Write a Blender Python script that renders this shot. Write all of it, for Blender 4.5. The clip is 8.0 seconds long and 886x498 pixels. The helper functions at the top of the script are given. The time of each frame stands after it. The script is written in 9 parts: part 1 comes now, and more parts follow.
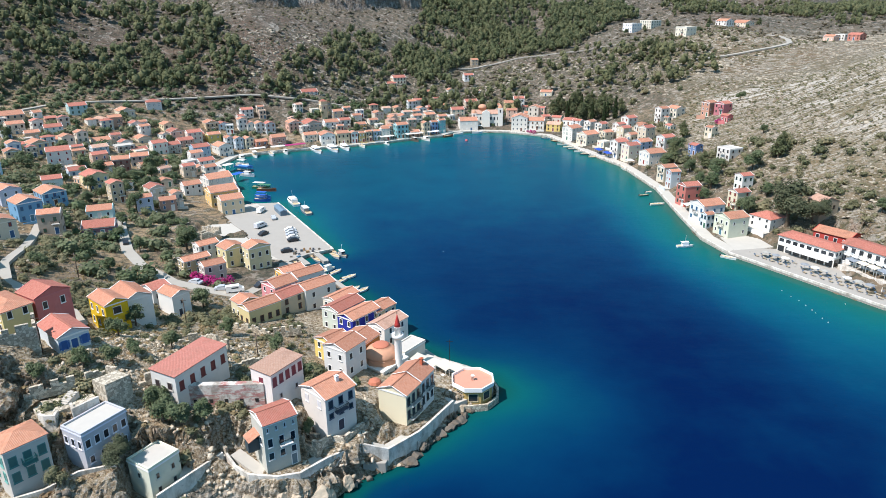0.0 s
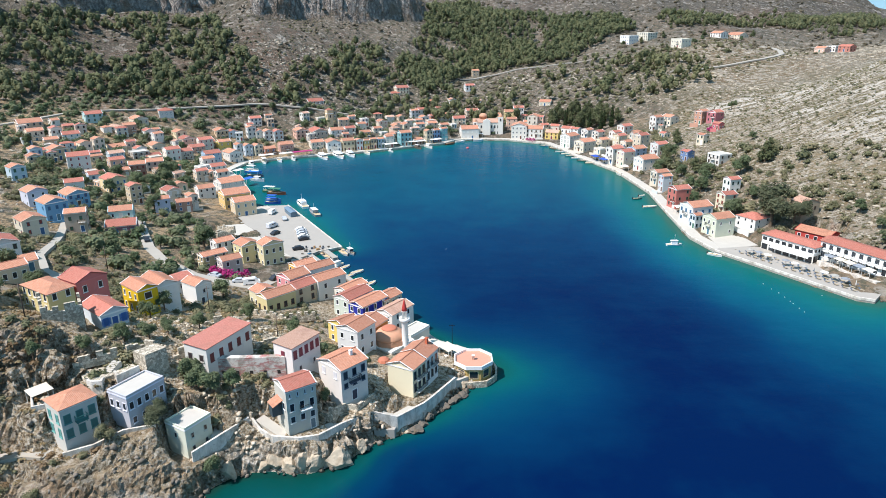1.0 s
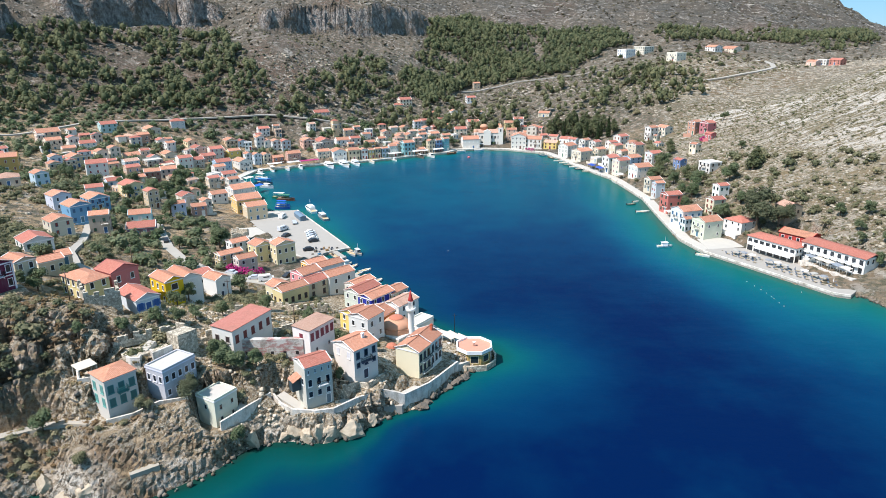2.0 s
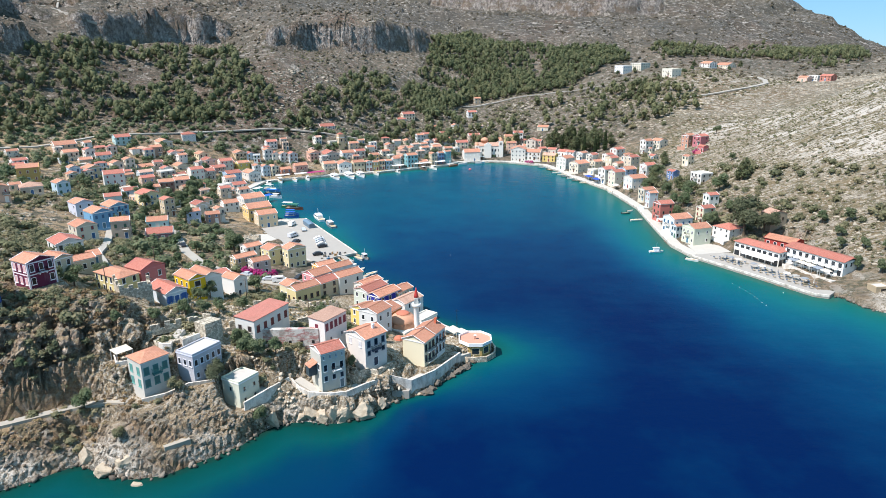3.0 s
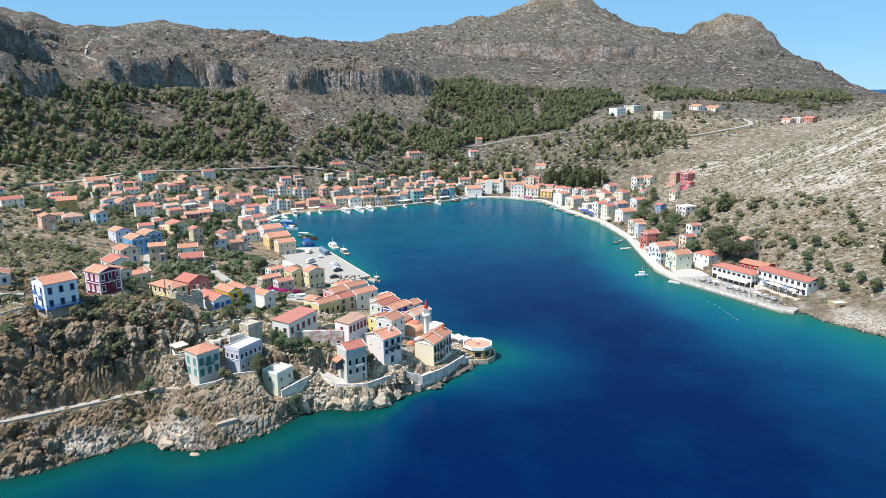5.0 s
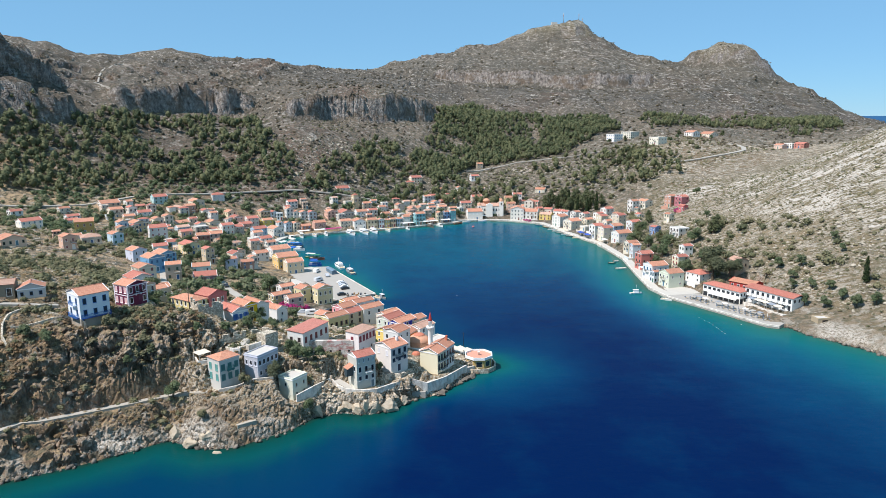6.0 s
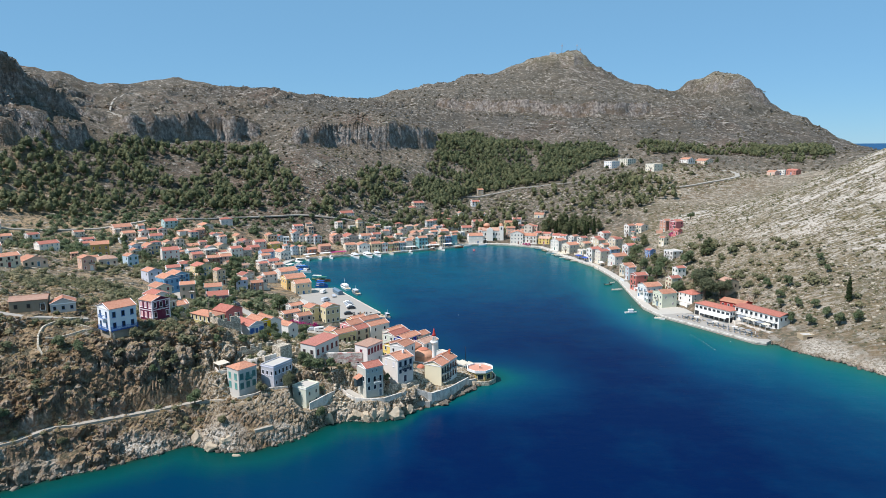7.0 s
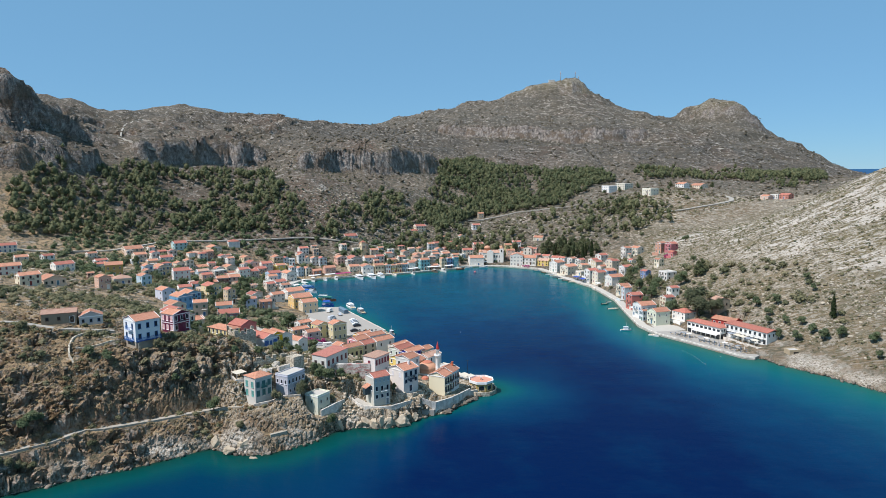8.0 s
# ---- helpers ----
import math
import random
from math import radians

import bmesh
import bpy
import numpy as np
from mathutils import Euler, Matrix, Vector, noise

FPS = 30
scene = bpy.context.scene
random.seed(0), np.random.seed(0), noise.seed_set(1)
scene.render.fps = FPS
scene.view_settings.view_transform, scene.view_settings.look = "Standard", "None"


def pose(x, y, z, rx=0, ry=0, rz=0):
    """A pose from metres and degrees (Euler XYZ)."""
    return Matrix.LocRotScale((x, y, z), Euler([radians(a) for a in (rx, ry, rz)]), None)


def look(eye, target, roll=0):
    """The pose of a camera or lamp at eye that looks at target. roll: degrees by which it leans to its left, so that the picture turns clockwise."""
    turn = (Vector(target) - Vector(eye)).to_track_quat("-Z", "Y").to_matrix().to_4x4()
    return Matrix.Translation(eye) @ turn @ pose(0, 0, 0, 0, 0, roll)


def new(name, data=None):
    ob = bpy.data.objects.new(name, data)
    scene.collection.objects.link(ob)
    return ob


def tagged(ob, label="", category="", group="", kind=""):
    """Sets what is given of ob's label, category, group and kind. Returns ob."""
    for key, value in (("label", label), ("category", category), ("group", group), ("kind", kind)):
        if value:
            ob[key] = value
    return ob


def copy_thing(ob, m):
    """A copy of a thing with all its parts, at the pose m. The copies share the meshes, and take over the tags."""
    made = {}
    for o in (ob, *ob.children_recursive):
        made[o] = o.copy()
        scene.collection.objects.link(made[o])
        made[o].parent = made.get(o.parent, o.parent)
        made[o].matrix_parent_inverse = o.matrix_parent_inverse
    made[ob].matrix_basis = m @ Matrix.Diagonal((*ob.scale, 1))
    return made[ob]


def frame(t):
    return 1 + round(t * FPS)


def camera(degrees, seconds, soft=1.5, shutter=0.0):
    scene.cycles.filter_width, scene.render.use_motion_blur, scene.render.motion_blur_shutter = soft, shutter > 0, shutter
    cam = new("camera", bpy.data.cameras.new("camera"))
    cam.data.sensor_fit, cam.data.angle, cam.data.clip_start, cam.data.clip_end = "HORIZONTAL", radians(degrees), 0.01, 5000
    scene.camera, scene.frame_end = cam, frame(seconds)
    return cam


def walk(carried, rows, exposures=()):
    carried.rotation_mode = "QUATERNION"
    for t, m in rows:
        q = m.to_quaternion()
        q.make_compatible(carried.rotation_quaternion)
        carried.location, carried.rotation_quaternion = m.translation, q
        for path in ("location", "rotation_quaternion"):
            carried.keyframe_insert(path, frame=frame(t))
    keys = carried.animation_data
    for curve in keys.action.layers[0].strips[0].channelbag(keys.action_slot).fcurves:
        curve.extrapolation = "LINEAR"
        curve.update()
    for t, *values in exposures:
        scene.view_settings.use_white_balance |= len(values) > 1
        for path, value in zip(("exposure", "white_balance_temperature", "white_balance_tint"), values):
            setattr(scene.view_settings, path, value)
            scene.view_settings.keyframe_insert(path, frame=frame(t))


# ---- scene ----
cam = camera(67.1, 8.0, 0.85)
PATH = [
    (0, (1.493, -0.407, 78.385), (0.555, 93.633, 44.389), -0.64),
    (0.5, (1.318, -7.494, 78.431), (0.291, 86.814, 45.192), -0.63),
    (1, (1.129, -14.562, 78.479), (0.018, 80.026, 46.046), -0.62),
    (1.5, (0.927, -21.613, 78.544), (-0.264, 73.265, 46.974), -0.6),
    (2.0, (0.71, -28.652, 78.634), (-0.556, 66.532, 48.0), -0.59),
    (2.5, (0.48, -35.681, 78.756), (-0.858, 59.825, 49.145), -0.57),
    (3, (0.236, -42.705, 78.911), (-1.169, 53.143, 50.428), -0.56),
    (3.5, (-0.021, -49.726, 79.098), (-1.49, 46.481, 51.86), -0.55),
    (4, (-0.292, -56.75, 79.31), (-1.821, 39.836, 53.447), -0.53),
    (4.5, (-0.577, -63.778, 79.536), (-2.16, 33.199, 55.183), -0.52),
    (5, (-0.876, -70.815, 79.763), (-2.51, 26.559, 57.055), -0.51),
    (5.5, (-1.189, -77.864, 79.971), (-2.868, 19.905, 59.032), -0.49),
    (6, (-1.515, -84.929, 80.138), (-3.235, 13.222, 61.071), -0.48),
    (6.5, (-1.855, -92.013, 80.238), (-3.61, 6.494, 63.112), -0.46),
    (7, (-2.209, -99.12, 80.239), (-3.994, -0.293, 65.073), -0.45),
    (7.5, (-2.576, -106.253, 80.108), (-4.386, -7.152, 66.853), -0.44),
    (8, (-2.958, -113.417, 79.804), (-4.785, -14.095, 68.328), -0.42),
]
walk(cam, [(t, look(eye, target, roll)) for t, eye, target, roll in PATH], [(0, 0.35, 6450, 16), (2, 0.43, 6450, 16), (4, 0.46, 6450, 16), (6, 0.30, 6450, 16), (8, 0.06, 6450, 16)])

# ---------------------------------------------------------------- daylight
SUN_AZ = math.atan2(-0.87, -0.49)      # the sun stands to the left, a little behind the camera
SUN_EL = radians(56)
world = bpy.data.worlds.new("daylight")
scene.world = world
world.use_nodes = True
wn = world.node_tree.nodes
wl = world.node_tree.links
sky = wn.new("ShaderNodeTexSky")
sky.sky_type = 'NISHITA'
sky.sun_disc = False
sky.sun_elevation = SUN_EL
sky.sun_rotation = SUN_AZ
sky.altitude = 1500
sky.air_density = 0.9
sky.dust_density = 0.0
sky.ozone_density = 6.0
wn["Background"].inputs[1].default_value = 0.085
tint = wn.new("ShaderNodeMix")
tint.data_type, tint.blend_type = 'RGBA', 'MULTIPLY'
tint.inputs[0].default_value = 1.0
tint.inputs[7].default_value = (0.80, 1.0, 1.06, 1.0)
wl.new(sky.outputs[0], tint.inputs[6])
haze = wn.new("ShaderNodeMix")                       # thin summer haze evens the clear sky out
haze.data_type = 'RGBA'
haze.inputs[0].default_value = 0.6
haze.inputs[7].default_value = (2.5, 5.8, 8.5, 1.0)
wl.new(tint.outputs[2], haze.inputs[6])
wl.new(haze.outputs[2], wn["Background"].inputs[0])
sun_data = bpy.data.lights.new("sun", 'SUN')
sun_data.energy = 4.8
sun_data.angle = radians(0.53)
sun_data.color = (1.0, 0.985, 0.955)
sun = new("sun", sun_data)
sun_dir = Vector((-0.871 * math.cos(SUN_EL), -0.491 * math.cos(SUN_EL), math.sin(SUN_EL)))
sun.matrix_world = look((0, 0, 400), Vector((0, 0, 400)) - sun_dir)

# ---------------------------------------------------------------- materials
def hexlin(c):
    return tuple((v / 12.92 if v <= 0.04045 else ((v + 0.055) / 1.055) ** 2.4) for v in [int(c[i:i + 2], 16) / 255 for i in (0, 2, 4)]) + (1.0,)


class Mat:
    """A small wrapper to wire node materials."""

    def __init__(self, name, rough=0.8):
        self.m = bpy.data.materials.new(name)
        self.m.use_nodes = True
        self.n, self.l = self.m.node_tree.nodes, self.m.node_tree.links
        self.b = self.n["Principled BSDF"]
        self.b.inputs["Roughness"].default_value = rough
        self.tc = self.n.new("ShaderNodeTexCoord")

    def noise(self, scale, detail=4.0, rough=0.55, coord="Object", dist=0.0, stretch=None):
        t = self.n.new("ShaderNodeTexNoise")
        t.inputs["Scale"].default_value, t.inputs["Detail"].default_value = scale, detail
        t.inputs["Roughness"].default_value, t.inputs["Distortion"].default_value = rough, dist
        src = self.tc.outputs[coord]
        if stretch:
            mp = self.n.new("ShaderNodeMapping")
            mp.inputs["Scale"].default_value = stretch
            self.l.new(src, mp.inputs[0])
            src = mp.outputs[0]
        self.l.new(src, t.inputs[0])
        return t.outputs[0]

    def voronoi(self, scale, feature='F1', coord="Object", out="Distance", stretch=None):
        t = self.n.new("ShaderNodeTexVoronoi")
        t.feature = feature
        t.inputs["Scale"].default_value = scale
        src = self.tc.outputs[coord]
        if stretch:
            mp = self.n.new("ShaderNodeMapping")
            mp.inputs["Scale"].default_value = stretch
            self.l.new(src, mp.inputs[0])
            src = mp.outputs[0]
        self.l.new(src, t.inputs["Vector"])
        return t.outputs[out]

    def ramp(self, fac, stops):
        r = self.n.new("ShaderNodeValToRGB")
        el = r.color_ramp.elements
        while len(el) < len(stops):
            el.new(0.5)
        for e, (p, c) in zip(el, stops):
            e.position, e.color = p, (c if len(c) == 4 else (*c, 1.0))
        self.l.new(fac, r.inputs[0])
        return r.outputs[0]

    def step(self, fac, lo, hi):
        r = self.n.new("ShaderNodeMapRange")
        r.interpolation_type = 'SMOOTHSTEP'
        r.inputs[1].default_value, r.inputs[2].default_value = lo, hi
        self.l.new(fac, r.inputs[0])
        return r.outputs[0]

    def math(self, op, a, b):
        r = self.n.new("ShaderNodeMath")
        r.operation = op
        for k, v in enumerate((a, b)):
            if isinstance(v, (int, float)):
                r.inputs[k].default_value = v
            else:
                self.l.new(v, r.inputs[k])
        return r.outputs[0]

    def mix(self, fac, a, b, mode='MIX'):
        r = self.n.new("ShaderNodeMix")
        r.data_type, r.blend_type = 'RGBA', mode
        for k, v in ((0, fac), (6, a), (7, b)):
            if isinstance(v, (int, float)):
                r.inputs[k].default_value = v
            elif isinstance(v, tuple):
                r.inputs[k].default_value = v if len(v) == 4 else (*v, 1.0)
            else:
                self.l.new(v, r.inputs[k])
        return r.outputs[2]

    def attr(self, name, out="Fac"):
        a = self.n.new("ShaderNodeAttribute")
        a.attribute_name = name
        return a.outputs[out]

    def slope(self):
        g = self.n.new("ShaderNodeNewGeometry")
        s = self.n.new("ShaderNodeSeparateXYZ")
        self.l.new(g.outputs["Normal"], s.inputs[0])
        return s.outputs[2]

    def rand(self):
        o = self.n.new("ShaderNodeObjectInfo")
        return o.outputs["Random"]

    def island(self):
        g = self.n.new("ShaderNodeNewGeometry")
        return g.outputs["Random Per Island"]

    def color(self, c):
        if isinstance(c, tuple):
            self.b.inputs["Base Color"].default_value = c if len(c) == 4 else (*c, 1.0)
        else:
            self.l.new(c, self.b.inputs["Base Color"])
        return self

    def bump(self, h, strength=0.5, dist=0.1):
        b = self.n.new("ShaderNodeBump")
        b.inputs["Strength"].default_value, b.inputs["Distance"].default_value = strength, dist
        self.l.new(h, b.inputs["Height"])
        self.l.new(b.outputs[0], self.b.inputs["Normal"])
        return self

    def rough(self, v):
        self.l.new(v, self.b.inputs["Roughness"])
        return self


def plaster(name, c, dirt=0.35):
    """Painted lime plaster, a little stained and sun-bleached."""
    m = Mat(name, 0.85)
    col = tuple(v * k for v, k in zip(hexlin(c)[:3], (1, 0.985, 0.93)))
    dark = tuple(v * 0.72 for v in col[:3])
    pale = tuple(min(0.86, v * 0.8 + 0.16) for v in col[:3])
    a = m.mix(m.math('MULTIPLY', m.step(m.noise(0.5, 5, 0.6), 0.52, 0.75), dirt), col, dark)
    a = m.mix(m.math('MULTIPLY', m.step(m.noise(0.9, 5, 0.65, stretch=(1, 1, 0.25)), 0.5, 0.8), dirt), a, pale)
    v = m.math('ADD', m.math('MULTIPLY', m.rand(), 0.16), 0.79)
    a = m.mix(1.0, a, m.mix(v, (0, 0, 0), (1, 1, 1)), 'MULTIPLY')
    m.color(a).bump(m.noise(6, 4), 0.25, 0.03)
    return m.m


def rooftile(name, c1, c2):
    """Clay pantiles in rows down the slope; the rows follow the roof's own u, v."""
    m = Mat(name, 0.8)
    uv = m.tc.outputs["UV"]
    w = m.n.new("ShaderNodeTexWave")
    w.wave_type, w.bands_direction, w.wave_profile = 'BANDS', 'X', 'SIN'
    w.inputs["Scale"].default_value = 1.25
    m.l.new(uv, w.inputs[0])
    w2 = m.n.new("ShaderNodeTexWave")
    w2.wave_type, w2.bands_direction, w2.wave_profile = 'BANDS', 'Y', 'SAW'
    w2.inputs["Scale"].default_value = 0.8
    m.l.new(uv, w2.inputs[0])
    br = m.n.new("ShaderNodeTexBrick")
    br.inputs["Scale"].default_value = 2.0
    br.offset = 0.0
    br.inputs["Color1"].default_value, br.inputs["Color2"].default_value = (0.2, 0.2, 0.2, 1), (0.9, 0.9, 0.9, 1)
    br.inputs["Mortar Size"].default_value = 0.0
    br.inputs["Brick Width"].default_value, br.inputs["Row Height"].default_value = 0.5, 0.7
    m.l.new(uv, br.inputs[0])
    col = m.mix(br.outputs[0], hexlin(c1), hexlin(c2))
    col = m.mix(m.math('MULTIPLY', m.step(m.noise(0.35, 4, 0.6), 0.5, 0.75), 0.45), col, hexlin("8a6a55"))
    v = m.math('ADD', m.math('MULTIPLY', m.rand(), 0.3), 0.66)
    col = m.mix(1.0, col, m.mix(v, (0, 0, 0), (1, 1, 1)), 'MULTIPLY')
    # shade in the troughs between tile rows is painted in as darker brown
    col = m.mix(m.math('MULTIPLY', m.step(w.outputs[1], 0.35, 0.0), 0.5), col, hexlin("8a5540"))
    m.color(col).bump(m.math('ADD', w.outputs[1], m.math('MULTIPLY', w2.outputs[1], 0.5)), 0.7, 0.07)
    return m.m


def plain(name, c, rough=0.6, metal=0.0, var=0.15, scale=2.0):
    m = Mat(name, rough)
    col = hexlin(c)
    a = m.mix(m.math('MULTIPLY', m.noise(scale, 4), var), col, tuple(v * 0.5 for v in col[:3]))
    m.b.inputs["Metallic"].default_value = metal
    m.color(a)
    return m.m


# land: scrub, bare limestone, red earth
mt = Mat("land", 0.95)
big = mt.noise(0.006, 5, 0.6)
mid = mt.noise(0.035, 6, 0.65)
fine = mt.noise(0.35, 6, 0.7)
grit = mt.noise(1.6, 4, 0.7)
earth = mt.mix(mt.step(mid, 0.4, 0.62), hexlin("7a6d5c"), hexlin("62594d"))
earth = mt.mix(mt.step(big, 0.5, 0.66), earth, hexlin("755a48"))
earth = mt.mix(mt.math('MULTIPLY', mt.step(mt.noise(0.22, 7, 0.75), 0.5, 0.62), 0.75), earth, hexlin("9c8f7e"))
earth = mt.mix(mt.math('MULTIPLY', mt.attr("dry"), mt.step(mt.noise(0.12, 5, 0.65), 0.3, 0.56)), earth, hexlin("b89d78"))
scrub = mt.mix(mt.attr("scrubby"), mt.mix(mt.step(grit, 0.4, 0.6), hexlin("3d4233"), hexlin("585b47")), mt.mix(mt.step(grit, 0.4, 0.6), hexlin("453e35"), hexlin("625a4c")))
ground = mt.mix(mt.math('MULTIPLY', mt.step(fine, 0.46, 0.58), 0.8), earth, scrub)
ground = mt.mix(mt.math('MULTIPLY', mt.attr("scrubby"), mt.math('ADD', mt.math('MULTIPLY', mt.step(mt.noise(0.09, 7, 0.8), 0.4, 0.6), 0.35), 0.5)), ground, hexlin("46433a"))
ground = mt.mix(mt.math('MULTIPLY', mt.attr("scrubby"), mt.math('MULTIPLY', mt.step(mt.noise(0.02, 6, 0.72), 0.49, 0.58), 0.6)), ground, hexlin("45433a"))
stones = mt.mix(grit, hexlin("b4ab9c"), hexlin("e9e2d5"))
ground = mt.mix(mt.math('MULTIPLY', mt.attr("stony"), mt.math('ADD', mt.math('MULTIPLY', mt.step(grit, 0.42, 0.55), 0.5), 0.3)), ground, hexlin("867b54"))
spots = mt.noise(0.16, 6, 0.75)
stony = mt.attr("stony")
def beds(long, thick, detail):
    """Pale limestone beds that crop out up the slope."""
    turned = mt.n.new("ShaderNodeMapping")
    turned.vector_type = 'TEXTURE'
    turned.inputs["Rotation"].default_value = (0, 0, radians(-21))
    turned.inputs["Scale"].default_value = (long, thick, thick * 2)
    mt.l.new(mt.tc.outputs["Object"], turned.inputs[0])
    t = mt.n.new("ShaderNodeTexNoise")
    t.inputs["Scale"].default_value, t.inputs["Detail"].default_value, t.inputs["Roughness"].default_value = 1.0, detail, 0.72
    mt.l.new(turned.outputs[0], t.inputs[0])
    return t.outputs[0]


rockmask = mt.math('ADD', mt.math('MULTIPLY', mt.step(spots, 0.55, 0.6), 0.4), mt.math('MULTIPLY', mt.math('MULTIPLY', stony, mt.math('ADD', mt.math('MULTIPLY', mt.step(mt.noise(0.028, 5, 0.65), 0.42, 0.56), 0.6), 0.2)), mt.step(mt.math('ADD', beds(7, 1.5, 7), mt.math('MULTIPLY', mt.math('SUBTRACT', fine, 0.5), 0.12)), 0.505, 0.54)))
rockmask = mt.math('ADD', rockmask, mt.math('MULTIPLY', mt.math('MULTIPLY', mt.step(stony, 0.6, 0.95), mt.step(beds(160, 26, 3), 0.40, 0.5)), mt.step(beds(34, 5, 9), 0.505, 0.53)))
streaks = mt.math('MULTIPLY', mt.attr("scrubby"), mt.math('MULTIPLY', mt.step(beds(22, 5, 9), 0.56, 0.6), mt.math('ADD', mt.math('MULTIPLY', mt.step(big, 0.45, 0.56), 0.42), 0.1)))
ground = mt.mix(mt.math('MINIMUM', mt.math('ADD', rockmask, streaks), 1.0), ground, stones)
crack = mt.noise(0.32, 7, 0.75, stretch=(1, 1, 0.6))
# low crack values are hollows of the bump; their shade is in the ramp's dark end
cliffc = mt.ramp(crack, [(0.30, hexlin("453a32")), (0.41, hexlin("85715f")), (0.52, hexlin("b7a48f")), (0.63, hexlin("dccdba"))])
# near-black lines put the shade of deep clefts into the rock colour
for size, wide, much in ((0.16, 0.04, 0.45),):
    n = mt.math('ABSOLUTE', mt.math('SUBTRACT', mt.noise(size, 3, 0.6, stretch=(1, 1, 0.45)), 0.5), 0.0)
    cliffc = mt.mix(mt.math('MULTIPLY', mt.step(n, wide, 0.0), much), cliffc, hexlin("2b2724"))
cliffc = mt.mix(mt.math('MULTIPLY', mt.step(mid, 0.52, 0.7), 0.7), cliffc, hexlin("84684f"))
cliffc = mt.mix(mt.attr("grey_rock"), cliffc, mt.ramp(crack, [(0.30, hexlin("4a4744")), (0.42, hexlin("75716c")), (0.52, hexlin("9d9790")), (0.66, hexlin("c9c1b5"))]))
cliffc = mt.mix(mt.math('MULTIPLY', mt.attr("grey_rock"), mt.math('MULTIPLY', mt.step(mt.noise(0.05, 7, 0.75, stretch=(1, 1, 1.6)), 0.47, 0.58), 0.85)), cliffc, mt.mix(grit, hexlin("5b4f42"), hexlin("8a7458")))
cliffc = mt.mix(mt.math('MULTIPLY', mt.attr("dry"), mt.step(mt.noise(0.3, 9, 0.8), 0.485, 0.515)), cliffc, mt.mix(grit, hexlin("725b45"), hexlin("ab9173")))
# smaller crevices, their shade painted as dark brown patches
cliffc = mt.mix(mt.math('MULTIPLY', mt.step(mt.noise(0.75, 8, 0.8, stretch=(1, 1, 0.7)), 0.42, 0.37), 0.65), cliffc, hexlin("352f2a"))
cliffc = mt.mix(mt.math('MULTIPLY', mt.attr("earthy"), mt.step(fine, 0.36, 0.5)), cliffc, mt.mix(mt.step(mt.noise(0.9, 7, 0.75), 0.4, 0.6), hexlin("6b563f"), hexlin("a88c68")))
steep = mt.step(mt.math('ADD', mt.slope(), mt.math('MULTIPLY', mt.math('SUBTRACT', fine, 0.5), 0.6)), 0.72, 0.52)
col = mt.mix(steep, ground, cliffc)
rub = mt.ramp(mt.noise(1.3, 9, 0.8), [(0.40, hexlin("453d34")), (0.46, hexlin("9c8766")), (0.51, hexlin("c6b699")), (0.58, hexlin("e2d9c9"))])
col = mt.mix(mt.math('MULTIPLY', mt.attr("pale"), mt.step(mt.noise(0.16, 6, 0.7), 0.3, 0.44)), col, rub)
col = mt.mix(mt.attr("bleached"), col, mt.ramp(mt.noise(1.1, 9, 0.8), [(0.39, hexlin("5a5248")), (0.45, hexlin("a0947f")), (0.51, hexlin("d3c9b8")), (0.6, hexlin("ece5d8"))]))
edge = mt.math('MINIMUM', mt.voronoi(0.4, 'DISTANCE_TO_EDGE', stretch=(1, 1, 0.7)), 0.16)
col = mt.mix(1.0, col, (0.965, 0.94, 0.92), 'MULTIPLY')
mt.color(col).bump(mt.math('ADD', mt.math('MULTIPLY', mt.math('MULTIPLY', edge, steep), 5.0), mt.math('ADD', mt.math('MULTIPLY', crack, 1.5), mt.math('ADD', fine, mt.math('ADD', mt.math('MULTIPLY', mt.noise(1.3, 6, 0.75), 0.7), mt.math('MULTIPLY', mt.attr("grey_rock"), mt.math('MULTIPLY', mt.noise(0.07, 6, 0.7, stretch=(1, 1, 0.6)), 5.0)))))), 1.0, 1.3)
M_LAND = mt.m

# the sea: its own colour comes from its depth, with waterline shade painted in, its gloss from the sky
ms = Mat("sea", 0.2)
ms.b.inputs["Specular IOR Level"].default_value = 0.035
depth = ms.attr("depth")
wob = ms.noise(0.05, 4, 0.6)
d2 = ms.math('ADD', depth, ms.math('MULTIPLY', ms.math('ADD', ms.math('SUBTRACT', wob, 0.5), ms.math('MULTIPLY', ms.math('SUBTRACT', ms.noise(0.3, 5, 0.7), 0.5), ms.step(depth, 0.4, 0.05))), ms.math('MULTIPLY', ms.math('ADD', depth, 0.04), 0.45)))
sandy = ms.ramp(d2, [(0.0, (0.03, 0.09, 0.065)), (0.08, (0.003, 0.105, 0.092)), (0.24, (0.0006, 0.1, 0.118)), (0.45, (0.0003, 0.07, 0.118)), (0.72, (0.0002, 0.029, 0.082)), (1.0, (0.0002, 0.0098, 0.052))])
# first stop: dark rocky bottom plus the painted shade and reflection of the shore rocks
ms.color(ms.mix(ms.attr("sandy"), ms.ramp(d2, [(0.0, (0.010, 0.03, 0.02)), (0.08, (0.001, 0.05, 0.043)), (0.24, (0.0006, 0.06, 0.064)), (0.45, (0.0003, 0.034, 0.072)), (0.72, (0.0002, 0.026, 0.075)), (1.0, (0.0002, 0.0098, 0.052))]), sandy))
ms.b.inputs["IOR"].default_value = 1.33
w1 = ms.noise(0.55, 4, 0.6, stretch=(1, 1.6, 1))
w3 = ms.noise(0.12, 3, 0.5, stretch=(1, 2.0, 1))
